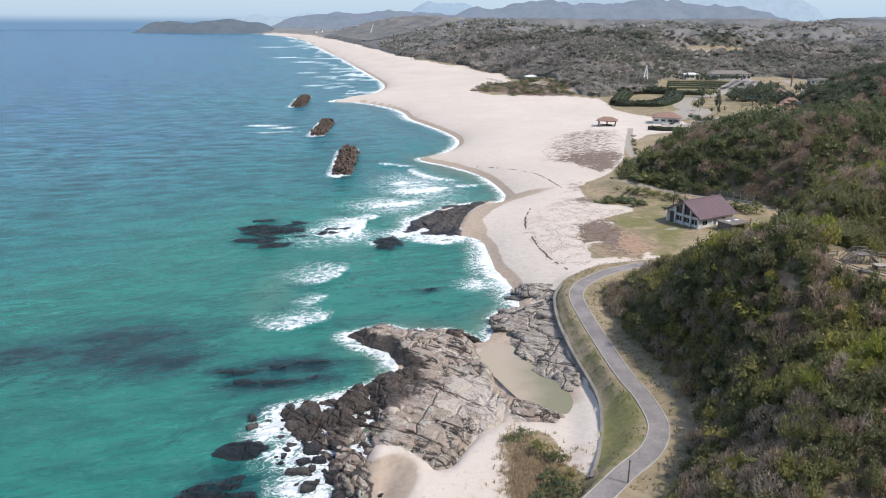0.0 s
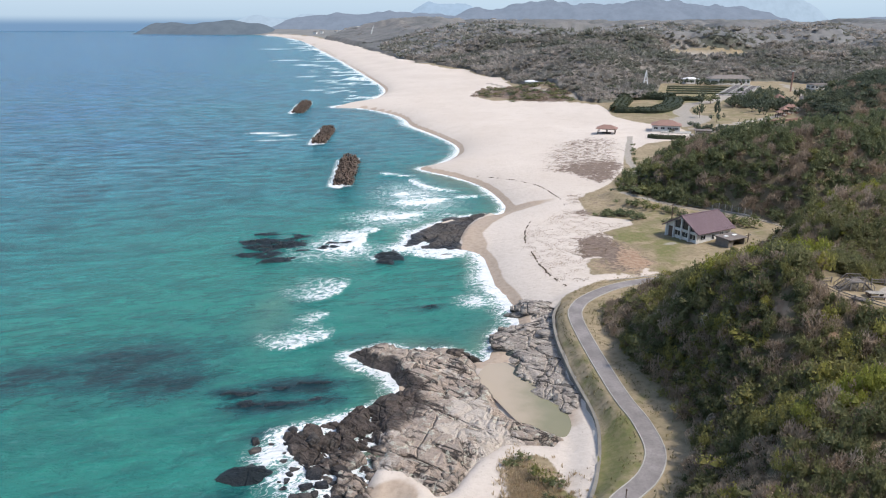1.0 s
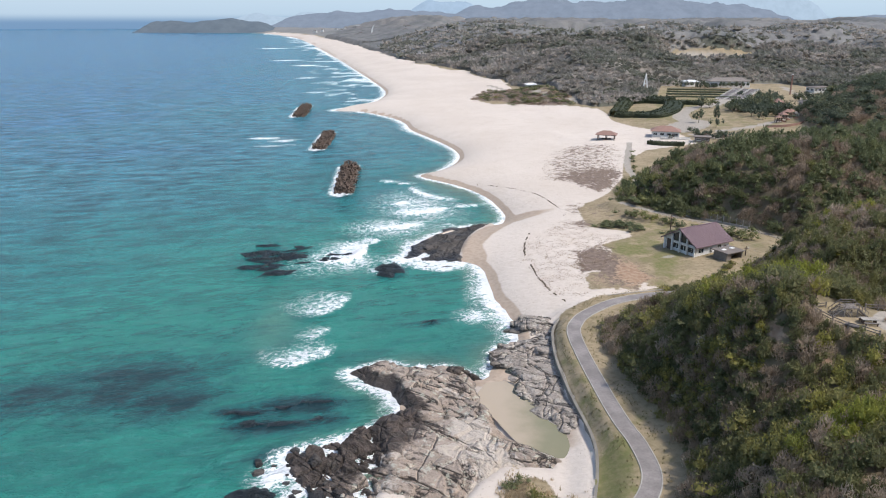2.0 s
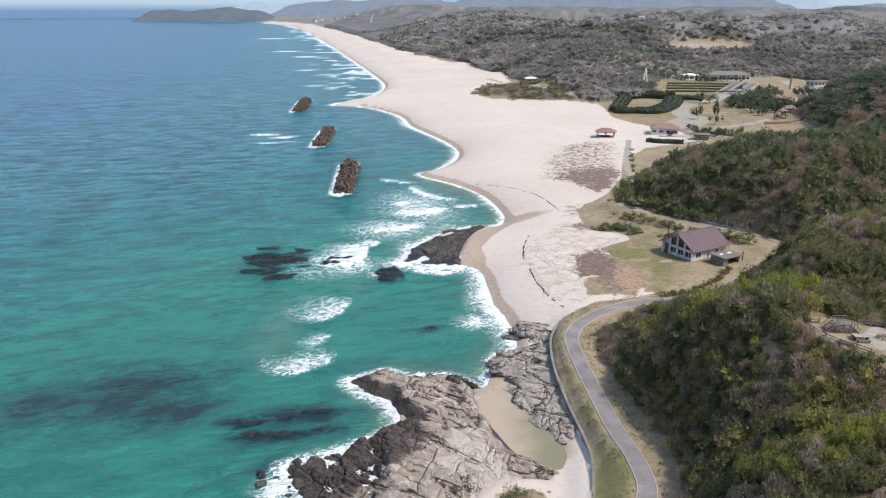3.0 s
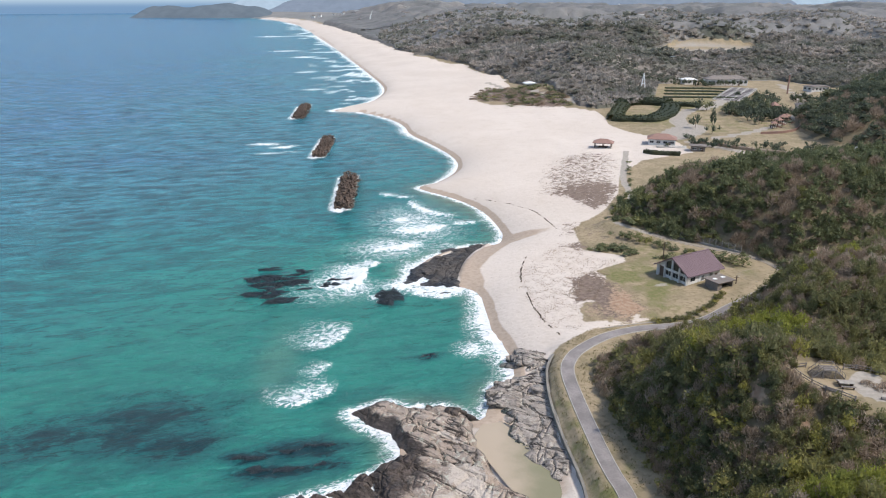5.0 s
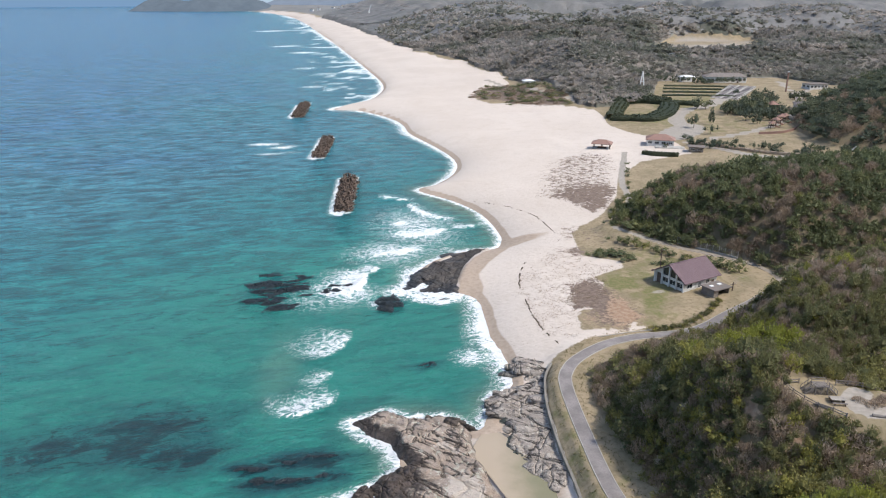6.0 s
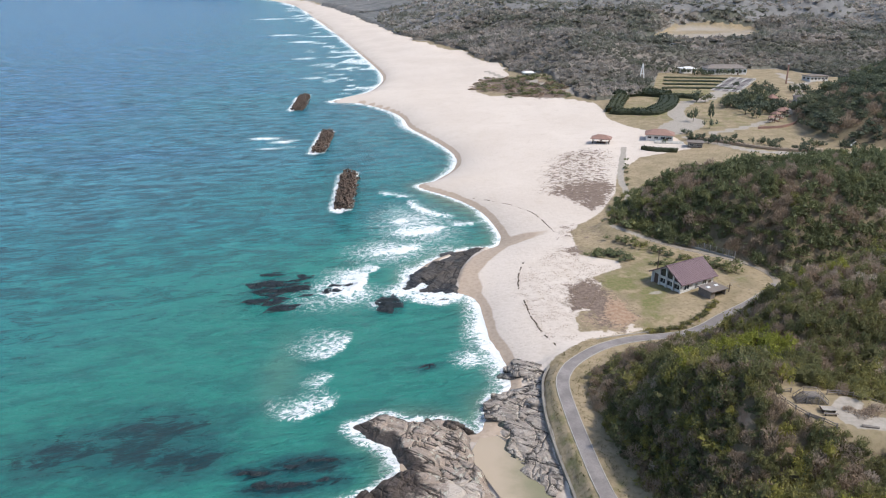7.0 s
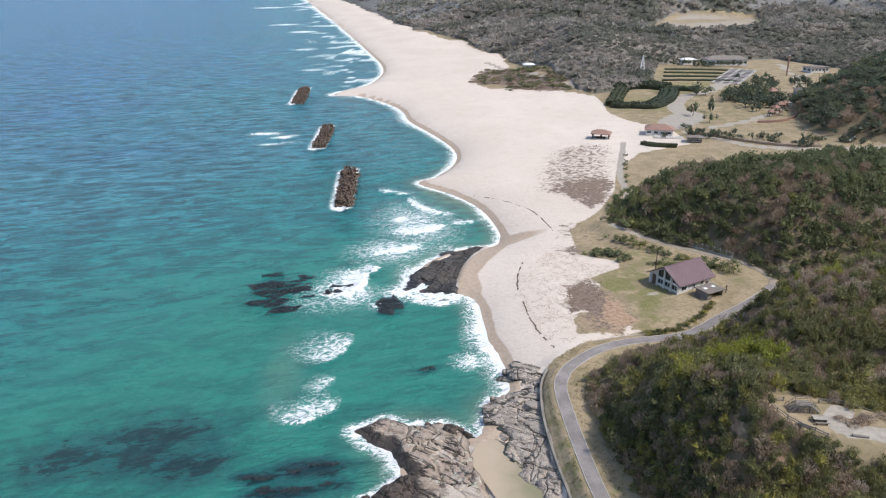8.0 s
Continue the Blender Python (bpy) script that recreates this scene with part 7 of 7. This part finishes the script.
# ---- dry grass tufts on the sandy corner and the verge ----
def dry_grass(cx, cy, sx, sy, count, seed, tall):
    rs = np.random.RandomState(seed)
    x, y = rs.normal(cx, sx, count), rs.normal(cy, sy, count)
    keep = (away(x, y, ROAD)[0] > 2.2) & (away(x, y, SEAWALL_LINE)[0] > 0.5)
    x, y = x[keep], y[keep]
    z = terrain(x, y)[0]
    co, faces = [], []
    for k in range(9):
        a = rs.uniform(0, 2 * math.pi, len(x))
        r, h, w = rs.uniform(0.1, 0.5, len(x)), tall * rs.uniform(0.4, 1.2, len(x)), 0.035
        ux, uy = np.cos(a), np.sin(a)
        base = np.column_stack([x + ux * 0.1, y + uy * 0.1, z - 0.05])
        tip = np.column_stack([x + ux * r, y + uy * r, z + h])
        side = np.column_stack([-uy, ux, 0 * a]) * w
        n0 = sum(len(q) for q in co)
        co.append(np.stack([base - side, base + side, tip + side, tip - side], 1).reshape(-1, 3))
        faces.append(n0 + np.arange(4 * len(x)).reshape(-1, 4))
    co = np.vstack(co)
    ob = new("dry_grass", mesh_of("dry_grass", co, np.vstack(faces), STRAW, tint=np.full(len(co), 0.4)))
    tagged(ob, "tufts of dry straw-coloured grass on sand", "grass", kind="stuff")


def verge_grass(count, seed, x0, x1, y0, y1, near, far, beyond):
    """Low rank tufts at these distances from the road, off the sand."""
    rs = np.random.RandomState(seed)
    x, y = rs.uniform(x0, x1, 16 * count), rs.uniform(y0, y1, 16 * count)
    d = away(x, y, ROAD)[0]
    keep = (d > near) & (d < far) & (within(x, y, SAND) < beyond) & (fbm(x / 3.0, y / 3.0, 3, 88) > 0.44)
    x, y = x[keep][:4 * count], y[keep][:4 * count]
    z = terrain(x, y)[0]
    co, faces = [], []
    for k in range(6):
        a = rs.uniform(0, 2 * math.pi, len(x))
        r, h = rs.uniform(0.1, 0.3, len(x)), rs.uniform(0.12, 0.4, len(x))
        ux, uy = np.cos(a), np.sin(a)
        base = np.column_stack([x + ux * 0.06, y + uy * 0.06, z - 0.04])
        tip = np.column_stack([x + ux * r, y + uy * r, z + h])
        side = np.column_stack([-uy, ux, 0 * a]) * 0.05
        n0 = sum(len(q) for q in co)
        co.append(np.stack([base - side, base + side, tip], 1).reshape(-1, 3))
        faces.append(n0 + np.arange(3 * len(x)).reshape(-1, 3))
    co = np.vstack(co)
    ob = new("verge_grass", mesh_of("verge_grass", co, np.vstack(faces), VERGE_BLADES, tint=np.tile(np.repeat(fbm(x / 4, y / 4, 3, 89), 3), 6)))
    tagged(ob, "olive and straw-coloured rank grass beside road and yard", "grass", kind="stuff")


VERGE_BLADES = leaf_material("verge_blades", [(0.30, 0.245, 0.145), (0.24, 0.215, 0.105), (0.20, 0.20, 0.08), (0.16, 0.18, 0.06)], (0.20, 0.16, 0.09))
STRAW = leaf_material("dry_straw", [(0.42, 0.33, 0.21), (0.47, 0.37, 0.25), (0.50, 0.41, 0.28), (0.36, 0.31, 0.16)], (0.33, 0.25, 0.15))
dry_grass(11.0, 81.5, 1.3, 4.2, 900, 1, 0.55)
dry_grass(11.0, 91, 1.2, 2.4, 220, 2, 0.4)
verge_grass(300, 6, 18, 50, 74, 168, 1.9, 5.0, 0.5)
dry_grass(14.5, 83, 2.6, 5.0, 500, 5, 0.4)


def dune_tufts(zone, count, seed):
    """Small grey-brown tufts and scraps scattered over rough sand."""
    rs = np.random.RandomState(seed)
    x, y = rs.uniform(min(p[0] for p in zone) - 2, max(p[0] for p in zone) + 2, 6 * count), rs.uniform(min(p[1] for p in zone) - 2, max(p[1] for p in zone) + 2, 6 * count)
    keep = (within(x, y, zone) + 7 * (fbm(x / 5, y / 5, 3, 43) - 0.5) > 0) & (fbm(x / 2.2, y / 2.2, 3, 44) > 0.46)
    x, y = x[keep][:count], y[keep][:count]
    z = terrain(x, y)[0]
    co, faces = [], []
    size = rs.uniform(0.06, 0.2, len(x))
    for k in range(5):
        a = rs.uniform(0, 2 * math.pi, len(x))
        ux, uy = np.cos(a), np.sin(a)
        base = np.column_stack([x, y, z - 0.03])
        side = np.column_stack([-uy, ux, 0 * a]) * (0.5 * size)[:, None]
        tip = np.column_stack([x + ux * size, y + uy * size, z + size * rs.uniform(0.25, 0.7, len(x))])
        n0 = sum(len(q) for q in co)
        co.append(np.stack([base - side, base + side, tip], 1).reshape(-1, 3))
        faces.append(n0 + np.arange(3 * len(x)).reshape(-1, 3))
    ob = new("dune_tufts", mesh_of("dune_tufts", np.vstack(co), np.vstack(faces), DRY_TWIGS, tint=np.full(15 * len(x), 0.35)))
    tagged(ob, "sparse grey-brown grass tufts on rough sand", "grass", kind="stuff")


dune_tufts(ROUGH_SAND, 4200, 31)
dune_tufts(HEATH_EDGE, 1200, 32)
dune_tufts(DUNE_HEATH, 5200, 33)
dune_tufts(ROUGH_BANK, 350, 34)
dune_tufts(BROWN_TURF, 500, 35)


# the hedge between the yard and the road
rnd = random.Random(5)
for q in rounded([(55, 167.4), (60, 168.0), (65, 169.8), (69.5, 173), (73.5, 177), (76, 180.5)], 5):
    bx_, by_ = q[0] + rnd.gauss(0, 0.25), q[1] + rnd.gauss(0, 0.25)
    tree((bx_, by_, ground_height(bx_, by_) - 0.15, rnd.uniform(1.5, 2.5), rnd.uniform(0.7, 1.2), rnd.uniform(0, 6.28), 0, rnd.randint(0, 6)), LEAFY_MESH, "low green hedge shrub between yard and road", "shrub", "hedge beside the road")


def rockfall_fence(points):
    """A grey catch fence: concrete foot, steel posts and close wires."""
    root = thing("rockfall_fence", 0, 0, 0, 0, "grey steel catch fence on a concrete footing", "fence")
    tops = [(x, y, ground_height(x, y)) for x, y in points]
    for a in tops:
        one("post", lambda bm: box(bm, a[0], a[1], a[2] - 0.4, 0.16, 0.16, 3.0), CONCRETE, root)
    for a, b in zip(tops, tops[1:]):
        one("footing", lambda bm: beam(bm, (a[0], a[1], a[2] + 0.1), (b[0], b[1], b[2] + 0.1), 0.35, 1.1), CONCRETE, root)
        for k in range(12):
            one("wire", lambda bm: beam(bm, (a[0], a[1], a[2] + 0.75 + 0.15 * k), (b[0], b[1], b[2] + 0.75 + 0.15 * k), 0.05, 0.06), SEAWALL, root)


rockfall_fence([(79.0 + 1.45 * k, 227.0 - 1.5 * k) for k in range(11)])

for fx_, fy_, fw_, turn_ in ((194, 968, 16, 8), (204, 952, 12, -10), (214, 944, 14, 4), (190, 950, 9, 20)):
    rest_house(fx_, fy_, fw_, 7, 3.0, turn_, "low pale building in a clearing of the woods", GREY_ROOF, 1.0, "farm_building")

for bx_, by_, bw_ in ((67.8, 96.5, 2.8), (71.1, 98.2, 3.0), (66.2, 97.9, 2.0), (69.4, 97.1, 2.6), (73.8, 98.6, 2.6)):
    tree((bx_, by_, ground_height(bx_, by_) - 0.1, bw_, 0.9, bx_, 0, int(by_)), BARE_MESH, "low brown dry brush on the hilltop", "shrub", "brush at the lookout")
rest_house(75, 640, 8, 6, 3.0, 15, "small white hut at the edge of the wood", GREY_ROOF, 1.6, "beach_hut")
